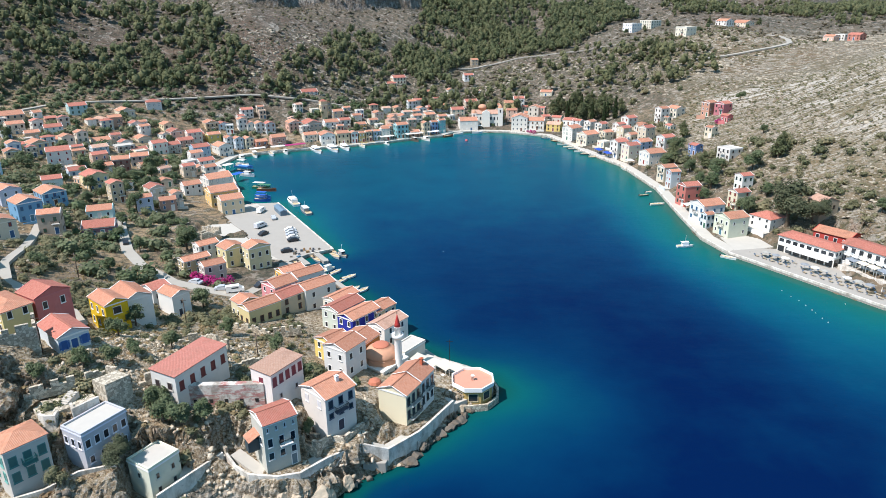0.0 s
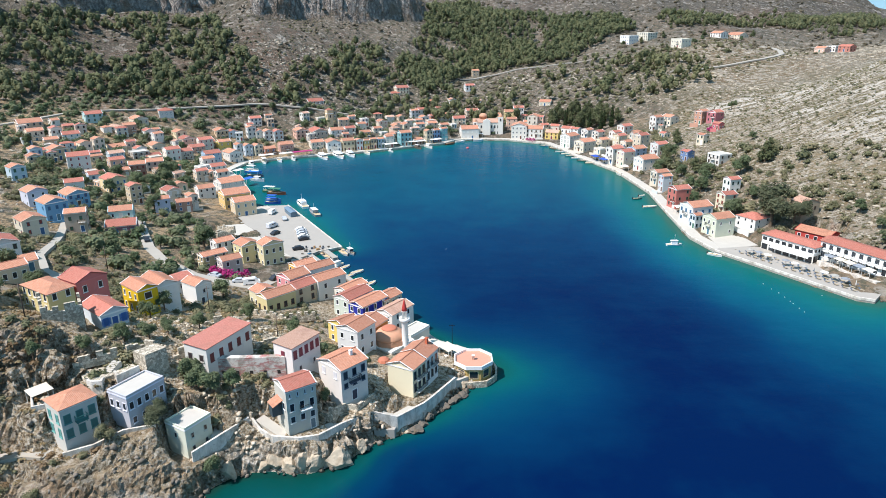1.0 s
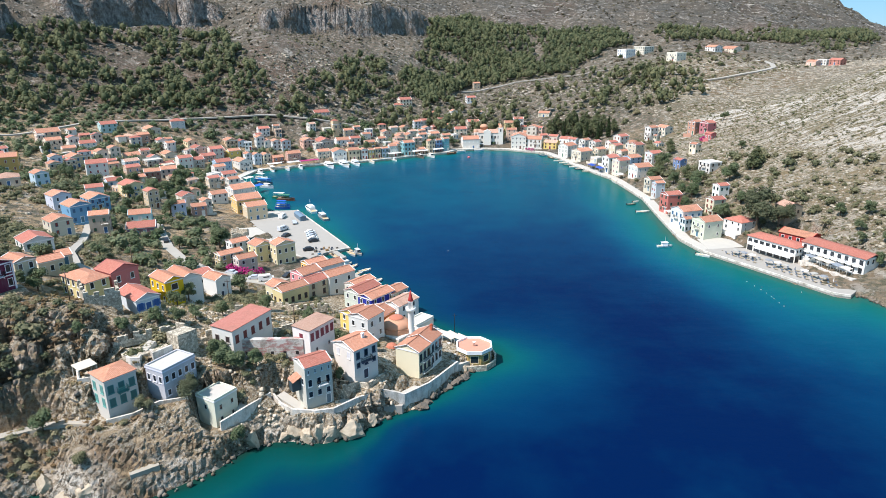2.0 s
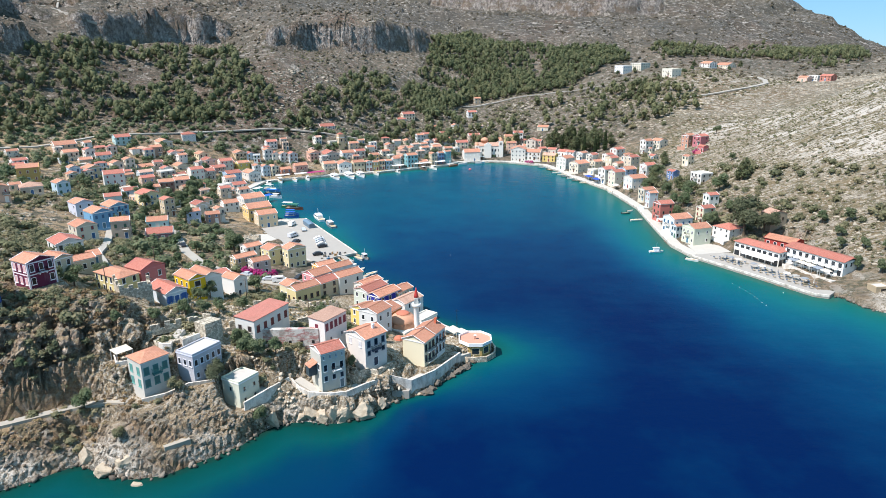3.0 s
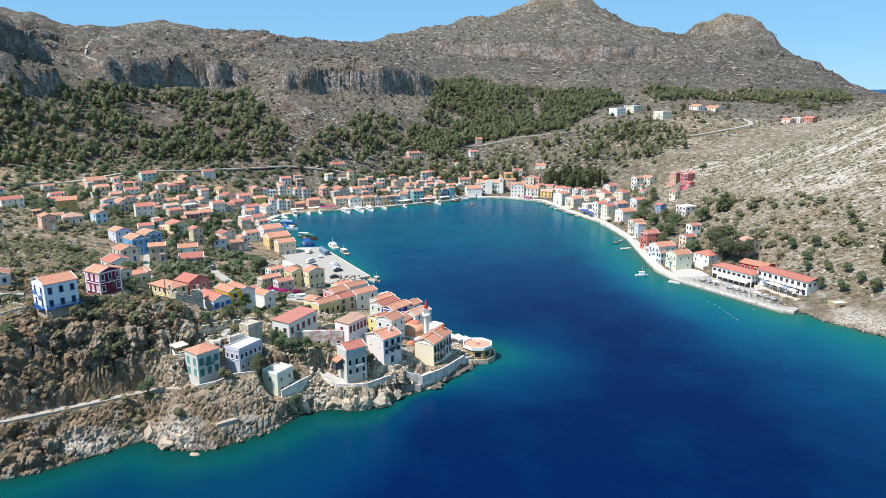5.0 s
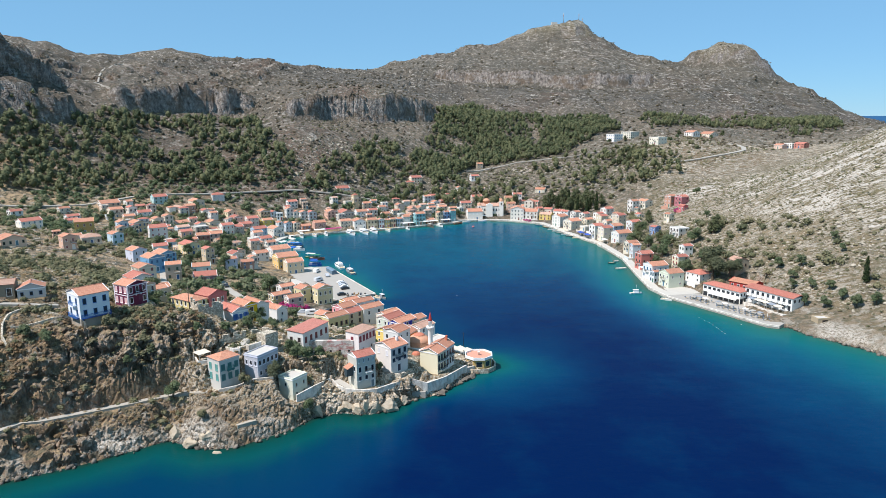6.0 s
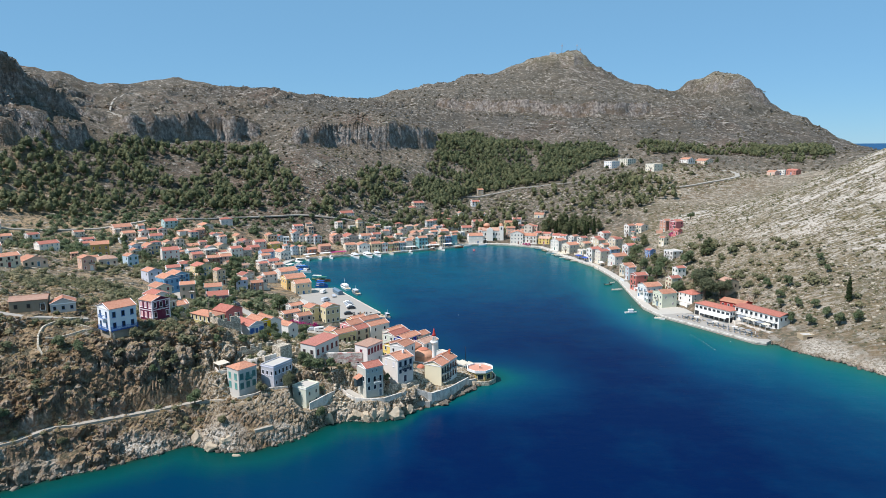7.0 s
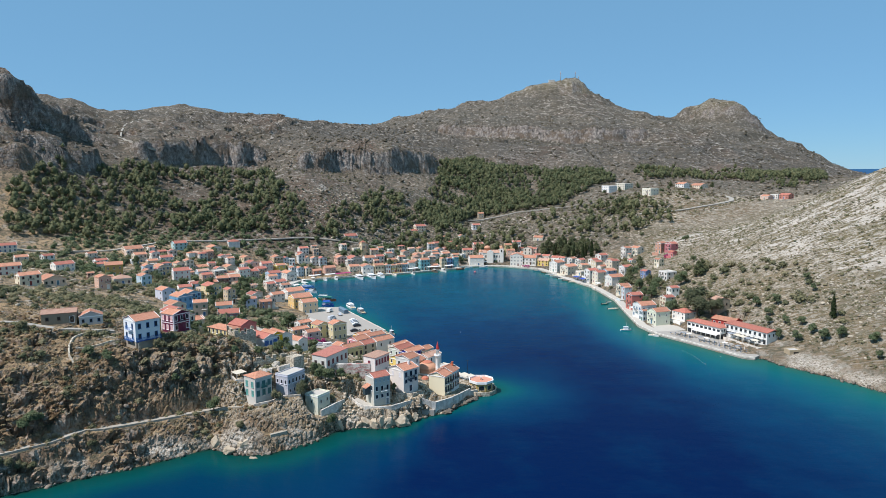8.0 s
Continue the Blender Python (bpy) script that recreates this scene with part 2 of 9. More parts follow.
ms.bump(ms.math('ADD', w1, ms.math('MULTIPLY', w3, 2.0)), 0.25, 0.25)
M_SEA = ms.m

M_STONE = plain("stone_wall", "b3a896", 0.9, 0, 0.6, 1.2)
M_QUAY = plain("quay_concrete", "a9a297", 0.85, 0, 0.3, 0.4)
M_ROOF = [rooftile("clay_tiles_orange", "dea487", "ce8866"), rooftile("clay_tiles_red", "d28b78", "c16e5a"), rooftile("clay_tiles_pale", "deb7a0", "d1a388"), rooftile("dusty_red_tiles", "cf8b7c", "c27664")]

# ---------------------------------------------------------------- the lie of the land
def part(name, bm, material, parent, label=""):
    """Link a bmesh as one mesh object under a thing or a part."""
    me = bpy.data.meshes.new(name)
    bm.to_mesh(me)
    bm.free()
    for m in (material if isinstance(material, (list, tuple)) else [material]):
        me.materials.append(m)
    ob = new(name, me)
    ob.parent = parent
    if label:
        ob["label"] = label
    return ob


# coast, from the rocky western shore round the cape and the harbour to the eastern shore
COAST_ROCK = [(-900, -260), (-420, -90), (-250, -20), (-160, 18), (-112, 46.8), (-102, 53.7), (-90.1, 60.3), (-82, 66.8), (-75, 72.6), (-69, 69.5), (-62, 67.5), (-56, 69), (-49, 75), (-44, 79.5), (-41.5, 84.6), (-37, 87.8), (-32, 88.5), (-28, 87.9), (-23.5, 88.5), (-17.8, 92.6), (-15.2, 96.4), (-8.8, 100.2), (-3, 106.8), (3, 117), (8, 121.2), (12.2, 125)]
COAST_TOWN = [(10.2, 130.4), (0, 136.8), (-8.4, 147.8), (-14.6, 158.2), (-24.8, 175.2), (-35.4, 190.4), (-51, 202.5), (-46, 209.2), (-38.1, 214.3), (-58, 250), (-71, 273), (-80, 272), (-86, 268), (-94, 295), (-106, 323), (-120, 347), (-117, 370), (-106, 377), (-86, 387), (-64, 396), (-48, 402), (-31, 412), (-2, 428), (5, 440), (22, 444), (41, 440), (64, 425), (71, 404)]
COAST_EAST = [(77, 378), (90, 340), (94.5, 292), (92, 254), (90.5, 224), (94, 208), (107, 186), (119, 165), (123, 163), (127, 167), (131, 155), (143, 138), (151, 121), (170, 92), (215, 45), (300, -40), (520, -200), (900, -420)]
COAST = COAST_ROCK + COAST_TOWN + COAST_EAST
ISLAND = COAST + [(1500, -420), (1500, 500), (1000, 800), (850, 1100), (800, 1500), (800, 2600), (-1500, 2600), (-1500, -260)]

# spot heights, area by area
SPOTS_CAPE = [(-29, 91, 5.5), (-31, 89.9, 4.6), (-26.6, 89.7, 4.4), (-22, 92.2, 4.3), (-18.4, 95, 4.1), (-15, 98.2, 3.6), (-16, 100, 6.5), (-6, 108, 4.2), (4, 118, 2.6), (5, 128, 2.2), (-5, 131, 3.2), (-11, 141, 2.8), (-22, 155, 2.4), (-44, 85, 6.5), (-54, 80, 9.5), (-62, 77, 11),
              (-119, 47.5, 9.0), (-104, 61.2, 9.8), (-91.5, 70.4, 8.7), (-77.8, 78.6, 8.7), (-71, 79.6, 9.4), (-92.5, 74, 14.4), (-90, 78, 20.4), (-99.5, 75, 24.2), (-82, 85.5, 24), (-104, 68.4, 21.5), (-83.3, 77.2, 14.6), (-110.5, 63.5, 19.4), (-100.5, 68.2, 16.2), (-71, 93, 24.5), (-66, 103, 22.5), (-90, 97, 28), (-101, 86, 29), (-60, 98, 19.6), (-58, 87, 16), (-63.5, 87.4, 14.8), (-66.5, 91, 17.6), (-67.5, 82.5, 15.5), (-42, 92, 11.5)]
SPOTS_PLATEAU = [(-109, 72, 25), (-116, 92, 32), (-128, 84, 34), (-130, 62, 27), (-160, 70, 36), (-220, 60, 50), (-51, 95, 14.5), (-46, 97, 13), (-36, 98, 12), (-29, 102, 11), (-40, 109, 13), (-21, 110, 8.5),
                 (-25, 121, 7.5), (-19, 130, 5), (-50, 111, 15.5), (-60, 116, 17), (-69, 127, 14), (-66, 149, 7), (-90, 118, 20.5), (-80, 111, 21), (-52, 135, 9.5), (-44, 152, 5.5), (-61, 169, 4), (-79, 186, 4)]
SPOTS_TOWN = [(-58, 201, 1.5), (-84, 200, 4.5), (-111, 216, 6), (-127, 190, 13), (-110, 165, 16), (-102, 140, 20), (-130, 140, 27), (-184, 167, 29), (-215, 256, 23), (-171, 248, 17), (-140, 235, 11), (-122, 260, 6),
              (-116, 300, 3), (-135, 310, 5), (-160, 300, 9), (-200, 310, 16), (-250, 307, 21.5), (-212, 378, 22), (-177, 407, 18.5), (-140, 385, 5), (-118, 400, 4), (-81, 410, 5), (-79, 447, 13), (-40, 440, 5), (0, 462, 5), (-130, 440, 15)]
SPOTS_EAST = [(142, 156, 3.2), (140, 176, 5), (160, 184, 15), (172, 228, 27), (146, 230, 15), (120, 205, 2), (112, 225, 2.5), (112, 255, 4.5), (110, 290, 5), (137, 265, 15), (191, 298, 42), (168, 307, 30), (159, 377, 18),
              (200, 192, 33), (178, 158, 19), (182, 120, 18), (165, 126, 6), (235, 140, 48), (246, 270, 72), (252, 330, 69), (262, 380, 58), (241, 420, 40), (320, 300, 105), (340, 180, 95), (120, 340, 8), (125, 400, 9)]
SPOTS_VALLEY = [(105, 450, 8), (104, 500, 22), (160, 450, 25), (215, 470, 33), (270, 545, 50), (220, 562, 57), (170, 515, 42), (240, 625, 60), (362, 620, 52), (321, 560, 50), (60, 540, 22), (25, 620, 31), (0, 520, 14),
                (-60, 500, 17), (-144, 482, 45), (-221, 593, 84), (-150, 555, 80), (-317, 455, 82), (-300, 390, 42), (-255, 420, 36), (-200, 465, 40), (-350, 320, 42), (-300, 290, 27), (-400, 400, 95), (-70, 650, 76), (-114, 600, 80)]
SPOTS_HILLS = [(-492, 700, 171), (-456, 700, 163), (-425, 560, 150), (-340, 1000, 176), (-270, 915, 166), (-385, 455, 149), (-372, 650, 144), (-600, 420, 175), (-78, 700, 104), (-108, 655, 100), (-22, 800, 95), (184, 800, 93), (-185, 900, 137), (-261, 900, 162), (-340, 850, 150), (-575, 1300, 222), (-650, 1300, 213),
               (-272, 1500, 170), (32, 1500, 241), (167, 1400, 269), (264, 1400, 280), (416, 1350, 196), (477, 1300, 197), (542, 1300, 204), (606, 1250, 167), (727, 1150, 70), (179, 1100, 165), (13, 1100, 155), (164, 1000, 129), (380, 850, 85), (520, 900, 80), (850, 1000, 10), (1000, 1250, -20), (1100, 700, 60), (500, 620, 75), (-500, 900, 160),
               (68, 1427, 229), (121, 1436, 250), (323, 1398, 238), (377, 1410, 210), (431, 1420, 200), (-250, 1226, 165), (-624, 1188, 192), (640, 1150, 126), (506, 1304, 208), (261, 1406, 272), (452, 1330, 184), (-408, 512, 140), (-396, 535, 134), (-387, 568, 130), (-372, 620, 134), (30, 1490, 253), (361, 1344, 207), (376, 1224, 186), (-380, 1120, 186), (-143, 1442, 198), (-10, 1429, 225)]


def lumps(x, y, z, size, s=0):
    """Rounded bodies of rock, 1 in the middle of each, with sharp clefts between them."""
    u, v, w = x / size, y / size, z / size
    i, j, k = np.floor(u), np.floor(v), np.floor(w)
    best, second = np.full(x.shape, 9.0), np.full(x.shape, 9.0)
    for di in (-1, 0, 1):
        for dj in (-1, 0, 1):
            for dk in (-1, 0, 1):
                a, b, c = i + di, j + dj, k + dk
                q = b + 57.0 * c
                e = (u - a - hashed(a, q, s)) ** 2 + (v - b - hashed(a, q, s + 1)) ** 2 + (w - c - hashed(a, q, s + 2)) ** 2
                best, second = np.minimum(best, e), np.minimum(second, np.maximum(best, e))
    return 1 - np.clip(best, 0, 1) - 0.35 * np.exp(-(np.sqrt(second) - np.sqrt(best)) / 0.1)


def inside(x, y, poly):
    r = np.zeros(x.shape, bool)
    n = len(poly)
    for i in range(n):
        (x1, y1), (x2, y2) = poly[i], poly[(i + 1) % n]
        if y1 == y2:
            continue
        c = ((y1 > y) != (y2 > y)) & (x < (x2 - x1) * (y - y1) / (y2 - y1) + x1)
        r ^= c
    return r


def to_line(x, y, line):
    """Distance to a polyline, and the signed side (left of it positive)."""
    best, side = np.full(x.shape, 1e9), np.zeros(x.shape)
    for (x1, y1), (x2, y2) in zip(line, line[1:]):
        dx, dy = x2 - x1, y2 - y1
        u = np.clip(((x - x1) * dx + (y - y1) * dy) / (dx * dx + dy * dy), 0, 1)
        d = np.hypot(x - x1 - u * dx, y - y1 - u * dy)
        s = np.sign(dx * (y - y1) - dy * (x - x1))
        m = d < best
        best, side = np.where(m, d, best), np.where(m, s, side)
    return best, side


def smooth(a, b, v):
    t = np.clip((v - a) / (b - a), 0, 1)
    return t * t * (3 - 2 * t)


def hashed(i, j, s):
    v = np.sin(i * 127.1 + j * 311.7 + s * 74.7) * 43758.5453
    return v - np.floor(v)


def wave_noise(x, y, s=0):
    i, j = np.floor(x), np.floor(y)
    u, v = x - i, y - j
    u, v = u * u * (3 - 2 * u), v * v * (3 - 2 * v)
    return (hashed(i, j, s) * (1 - u) + hashed(i + 1, j, s) * u) * (1 - v) + (hashed(i, j + 1, s) * (1 - u) + hashed(i + 1, j + 1, s) * u) * v - 0.5


def fbm(x, y, size, octaves=4, s=0, ridged=False):
    r, a = 0.0, 1.0
    for k in range(octaves):
        n = wave_noise(x / size + 17.3 * k, y / size - 9.1 * k, s + k)
        r = r + a * ((0.25 - np.abs(n)) * 2 if ridged else n)
        size, a = size * 0.48, a * 0.52
    return r


def blocks(x, y, size, s=0):
    """Broken rock: each cell a tilted block of its own height."""
    u, v = x / size, y / size
    i, j = np.floor(u), np.floor(v)
    best, val = np.full(x.shape, 9.0), np.zeros(x.shape)
    for di in (-1, 0, 1):
        for dj in (-1, 0, 1):
            a, b = i + di, j + dj
            dx, dy = u - a - hashed(a, b, s), v - b - hashed(a, b, s + 1)
            d = dx * dx + dy * dy
            w = hashed(a, b, s + 2) - 0.5 + dx * (hashed(a, b, s + 3) - 0.5) * 1.4 + dy * (hashed(a, b, s + 4) - 0.5) * 1.4
            val, best = np.where(d < best, w, val), np.minimum(d, best)
    return val


_spots = np.array([p for q in (SPOTS_CAPE, SPOTS_PLATEAU, SPOTS_TOWN, SPOTS_EAST, SPOTS_VALLEY, SPOTS_HILLS) for p in q], float)
_shore = []
for _line, _h in ((COAST_ROCK[3:], 1.8), (COAST_TOWN, 1.0), (COAST_EAST[:9], 1.0), (COAST_EAST[9:14], 1.4)):
    for (_x1, _y1), (_x2, _y2) in zip(_line, _line[1:]):
        _n = max(1, int(math.hypot(_x2 - _x1, _y2 - _y1) / 14))
        _shore += [(_x1 + (_x2 - _x1) * k / _n, _y1 + (_y2 - _y1) * k / _n, _h) for k in range(_n)]
_pts = np.vstack([_spots, np.array(_shore)])
_soft = 3.5


def _kernel(x, y):
    return np.sqrt((x[:, None] - _pts[None, :, 0]) ** 2 + (y[:, None] - _pts[None, :, 1]) ** 2 + _soft ** 2)


_a = _kernel(_pts[:, 0], _pts[:, 1])
_n = len(_pts)
_sys = np.zeros((_n + 1, _n + 1))
_sys[:_n, :_n], _sys[_n, :_n], _sys[:_n, _n] = _a, 1, 1
_weights = np.linalg.solve(_sys, np.append(_pts[:, 2], 0))

# crags: a line along the foot (high ground on its left), how much the face rises, how far the rise fades behind it
CRAGS = [
    ([(-385, 400), (-354, 425), (-344, 444), (-332, 456), (-322, 484), (-325, 505)], 16, 40),
    ([(-410, 425), (-373, 454), (-360, 474), (-350, 500), (-350, 530)], 24, 60),
    ([(-315, 522), (-291, 544), (-283, 569), (-270, 587), (-252, 606), (-230, 618), (-205, 640)], 26, 70),
    ([(-180, 590), (-148, 612), (-114, 635), (-75, 662), (-31, 711), (-10, 740)], 24, 60),
    ([(-40, 1110), (14, 1095), (88, 1066), (161, 1033), (232, 1007), (278, 1016), (330, 1040)], 22, 45),
    ([(440, 1290), (520, 1240), (590, 1225), (640, 1290)], 26, 60),
    ([(150, 1350), (230, 1330), (300, 1350)], 14, 50),
    ([(-130, 58), (-108, 70), (-93, 76), (-80, 80), (-71, 87), (-66, 93)], 1.0, 10),
    ([(-60, 83), (-46, 90), (-38, 95), (-28, 99)], 1.0, 8),
]
# levelled ground in front of and under houses: x, y, radius, height
PADS = [(-62.6, 81.2, 4.2, 10.2), (-53.6, 87.6, 4.6, 11.2), (-45.2, 87.4, 4.2, 5.2), (-27.6, 93.4, 4.0, 5.8), (-18.4, 101, 4.2, 6.4), (-6.6, 110.4, 4.6, 3.9), (-4.0, 115.4, 4.2, 3.6), (-67, 104.5, 4.2, 21.8), (-98, 84.5, 5.2, 27.4), (-94.4, 100, 5.0, 28.4),
        (-127, 89, 6.0, 33.6), (-118.4, 91.4, 4.2, 32.8), (-71, 129.5, 4.5, 13.4), (-43, 99, 4.5, 12.8), (-30, 101.5, 4.5, 11.6), (-20, 121.5, 4.0, 6.6), (-69.5, 85.5, 3.2, 16.4), (-62, 92.4, 3.2, 17.9), (-55, 93, 2.4, 15.6), (113, 199, 12, 1.0), (118, 186, 10, 1.0), (119, 203, 8, 1.0), (132.5, 187, 9, 2.6), (130, 211, 8, 2.6), (104, 217, 7.5, 0.95), (-84, 236, 8, 0.9), (-75, 219, 8, 0.9)]
DOCK = [(-51, 202.5), (-46, 209.2), (-38.1, 214.3), (-58, 250), (-71, 273), (-80, 272), (-86, 268), (-88, 252), (-76, 236), (-66, 218), (-56, 204.4)]
# level paths along the slope: line with heights, half width
PATHS = [([(-150, 31, 8.0), (-119, 47.8, 8.8), (-109.9, 55.5, 9.0), (-104.2, 61.8, 9.8), (-100.2, 64.0, 9.3), (-91.5, 70.8, 8.7), (-77.8, 79.4, 8.7), (-71, 80.6, 9.4), (-67, 79.4, 10)], 1.3),
         ([(-36.6, 95, 6.7), (-31, 92.4, 5.4), (-27, 91.8, 5.1), (-24.4, 92.6, 5.0), (-20.6, 96.6, 4.6), (-15, 100.9, 4.3), (-9.9, 100.9, 3.0), (-5.5, 106, 2.8), (0.5, 117.4, 2.1)], 1.5)]


def heights(x, y):
    """Height of the ground at arrays x, y."""
    x, y = np.asarray(x, float), np.asarray(y, float)
    shape = x.shape
    x, y = x.ravel(), y.ravel()
    far = smooth(380, 900, y)
    wild = smooth(60, 140, -x - 0.45 * np.abs(y - 90)) * (y < 150)            # the crags west of the cape
    wild = np.maximum(wild, smooth(40, 62, -x) * smooth(98, 84, y))
    left = smooth(-170, -260, x) * smooth(350, 430, y)
    # gullies and buttresses: steep ground is pushed in and out
    cape = (x > -66) & (x < 9) & (y > 60) & (y < 124)
    rag = np.maximum(wild, cape * 0.8 * smooth(13, 6, to_line(x, y, COAST_ROCK[8:])[0]))
    gx_ = x + wild * 1.2 * fbm(x, y, 18, 2, 71) + (0.4 * left + 0.6 * far) * 12 * fbm(x, y, 70, 2, 73)
    gy_ = y + wild * 1.2 * fbm(x, y, 18, 2, 74) + (0.4 * left + 0.6 * far) * 12 * fbm(x, y, 70, 2, 76)
    h = np.zeros(x.shape)
    for k in range(0, len(x), 20000):
        h[k:k + 20000] = _kernel(gx_[k:k + 20000], gy_[k:k + 20000]) @ _weights[:_n] + _weights[_n]
    d, _ = to_line(x, y, COAST)
    land = inside(x, y, ISLAND)
    d = np.where(land, d, -d)
    jag, wide_jag = fbm(x, y, 14, 3, 5), fbm(x, y, 48, 4, 6)
    for line, rise, fade in CRAGS:
        c, s = to_line(x, y, line)
        c = c * s + (jag if rise < 5 else wide_jag) * rise * 0.4
        taper = 1.0
        for (x1, y1), (x2, y2) in ((line[0], line[1]), (line[-1], line[-2])):
            taper = taper * smooth(0, fade * 0.45, ((x - x1) * (x2 - x1) + (y - y1) * (y2 - y1)) / math.hypot(x2 - x1, y2 - y1))
        w = rise * 0.25
        face = smooth(-w * 0.3, w, c) * np.exp(-np.maximum(c, 0) / fade) - 0.35 * np.exp(-np.maximum(-c, 0) / fade) * (c < 0) - 0.35 * (c >= 0) * np.exp(-np.maximum(c, 0) / fade)
        near = (c < fade * 4) & (c > -fade * 3)
        h += np.where(near, rise * face * taper, 0)
    h += 21 * np.exp(-((x - 545) / 34) ** 4 - ((y - 1292) / 45) ** 2) + 3 * np.exp(-((x - 258) / 38) ** 2 - ((y - 1400) / 40) ** 2)
    left = left * (0.12 + 0.88 * smooth(88, 112, h))          # the wooded foot of the slope is even
    # limestone ledges
    for mask, q, size, s in ((0.3 * wild, 5.2, 26, 81), (0.5 * left, 13.0, 90, 83), (0.2 * far * (1 - left), 17.0, 160, 85)):
        f = h / q + 1.2 * fbm(x, y, size, 2, s)
        i = np.floor(f)
        h = h + mask * q * (smooth(0.3, 0.72, f - i) - (f - i))
    rough = 0.35 + 0.6 * wild
    h += (rough * 0.5 * fbm(x, y, 11, 3, 1, True) + wild * (0.4 * fbm(x, y, 6, 3, 31, True) + 0.3 * fbm(x, y, 2.6, 2, 37, True) - 0.2)) * smooth(0, 5, d)
    m = rag > 0.02
    h[m] += (rag[m] * (0.3 * blocks(x[m], y[m], 3.1, 91) + 0.35 * blocks(x[m], y[m], 1.5, 95))) * smooth(-0.5, 1.2, d[m])
    m = (left > 0.02) | (far > 0.02)
    h[m] += left[m] * 2.0 * blocks(x[m], y[m], 15, 97) + far[m] * 3 * blocks(x[m], y[m], 38, 99)
    east = smooth(130, 170, x) * smooth(480, 380, y)
    h += east * 1.5 * fbm(x, y, 18, 4, 3, True)
    h += far * (13 * (fbm(x, y, 150, 5, 2, True) - 0.45) + 4 * fbm(x, y, 40, 4, 7)) * smooth(0, 120, d)
    h += left * (6 * (fbm(x, y, 60, 5, 4, True) - 0.4) + 2.5 * (fbm(x, y, 22, 4, 41, True) - 0.4))
    for line, half in PATHS:
        best, zl = np.full(x.shape, 1e9), np.zeros(x.shape)
        for (x1, y1, z1), (x2, y2, z2) in zip(line, line[1:]):
            u = np.clip(((x - x1) * (x2 - x1) + (y - y1) * (y2 - y1)) / ((x2 - x1) ** 2 + (y2 - y1) ** 2), 0, 1)
            c = np.hypot(x - x1 - u * (x2 - x1), y - y1 - u * (y2 - y1))
            zl, best = np.where(c < best, z1 + u * (z2 - z1), zl), np.minimum(c, best)
        t = smooth(half + 1.6, half, best)
        h = h * (1 - t) + t * zl
    for px_, py_, r_, z_ in PADS:
        t = smooth(r_ + 1.8, r_, np.hypot(x - px_, y - py_))
        h = h * (1 - t) + t * z_
    dq = np.minimum(to_line(x, y, COAST_TOWN[3:])[0], to_line(x, y, COAST_EAST[:9])[0])
    h = np.minimum(h, 0.85 + np.maximum(0, dq - 5) * 0.7)
    h = np.where(inside(x, y, DOCK), np.minimum(h, 0.8), h)
    h = np.where(d > 0, np.maximum(h, 0.6), h)
    edge = smooth(-0.8, 1.2, d + 0.5 * jag)
    under = -0.6 - np.minimum(14, 0.32 * np.maximum(-d, 0)) + 0.8 * fbm(x, y, 7, 3, 9)
    h = under * (1 - edge) + h * edge
    return h.reshape(shape)


def height(x, y):
    return float(heights(np.array([x]), np.array([y]))[0])


def spread(stops):
    """Grid lines: (from, to, step at the start, step at the end) one after the other."""
    r = [stops[0][0]]
    for a, b, s1, s2 in stops:
        while r[-1] < b - 0.5 * s2:
            u = (r[-1] - a) / (b - a)
            r.append(r[-1] + s1 + (s2 - s1) * u)
    return np.array(r)


def sheet(name, xs, ys, zs, material, shift=None):
    nx, ny = len(xs), len(ys)
    gx, gy = np.meshgrid(xs, ys)
    if shift is not None:
        gx, gy, zs = gx + shift[0], gy + shift[1], zs + shift[2]
    verts = np.column_stack([gx.ravel(), gy.ravel(), zs.ravel()])
    i = np.arange(nx * ny).reshape(ny, nx)
    faces = np.column_stack([i[:-1, :-1].ravel(), i[:-1, 1:].ravel(), i[1:, 1:].ravel(), i[1:, :-1].ravel()])
    me = bpy.data.meshes.new(name)
    me.vertices.add(len(verts))
    me.vertices.foreach_set("co", verts.ravel())
    me.loops.add(faces.size)
    me.loops.foreach_set("vertex_index", faces.ravel())
    me.polygons.add(len(faces))
    me.polygons.foreach_set("loop_start", np.arange(0, faces.size, 4))
    me.polygons.foreach_set("use_smooth", np.ones(len(faces), bool))
    me.update(calc_edges=True)
    me.materials.append(material)
    return new(name, me)


def float_attr(ob, name, values):
    a = ob.data.attributes.new(name, 'FLOAT', 'POINT')
    a.data.foreach_set("value", np.asarray(values, np.float32).ravel())


XS = spread([(-1300, -420, 40, 12), (-420, -140, 4.5, 2.6), (-140, -42, 0.38, 0.38), (-42, 12, 0.55, 0.55), (12, 30, 0.8, 2.2), (30, 260, 2.4, 2.6), (260, 1400, 4, 40)])
YS = spread([(-150, 40, 14, 1.5), (40, 100, 0.4, 0.4), (100, 120, 0.55, 0.55), (120, 150, 0.8, 2.0), (150, 460, 2.2, 2.6), (460, 800, 3, 6), (800, 980, 6, 8), (980, 1120, 3, 3), (1120, 1500, 8, 12), (1500, 2300, 14, 60)])
GX, GY = np.meshgrid(XS, YS)
GZ = heights(GX, GY)
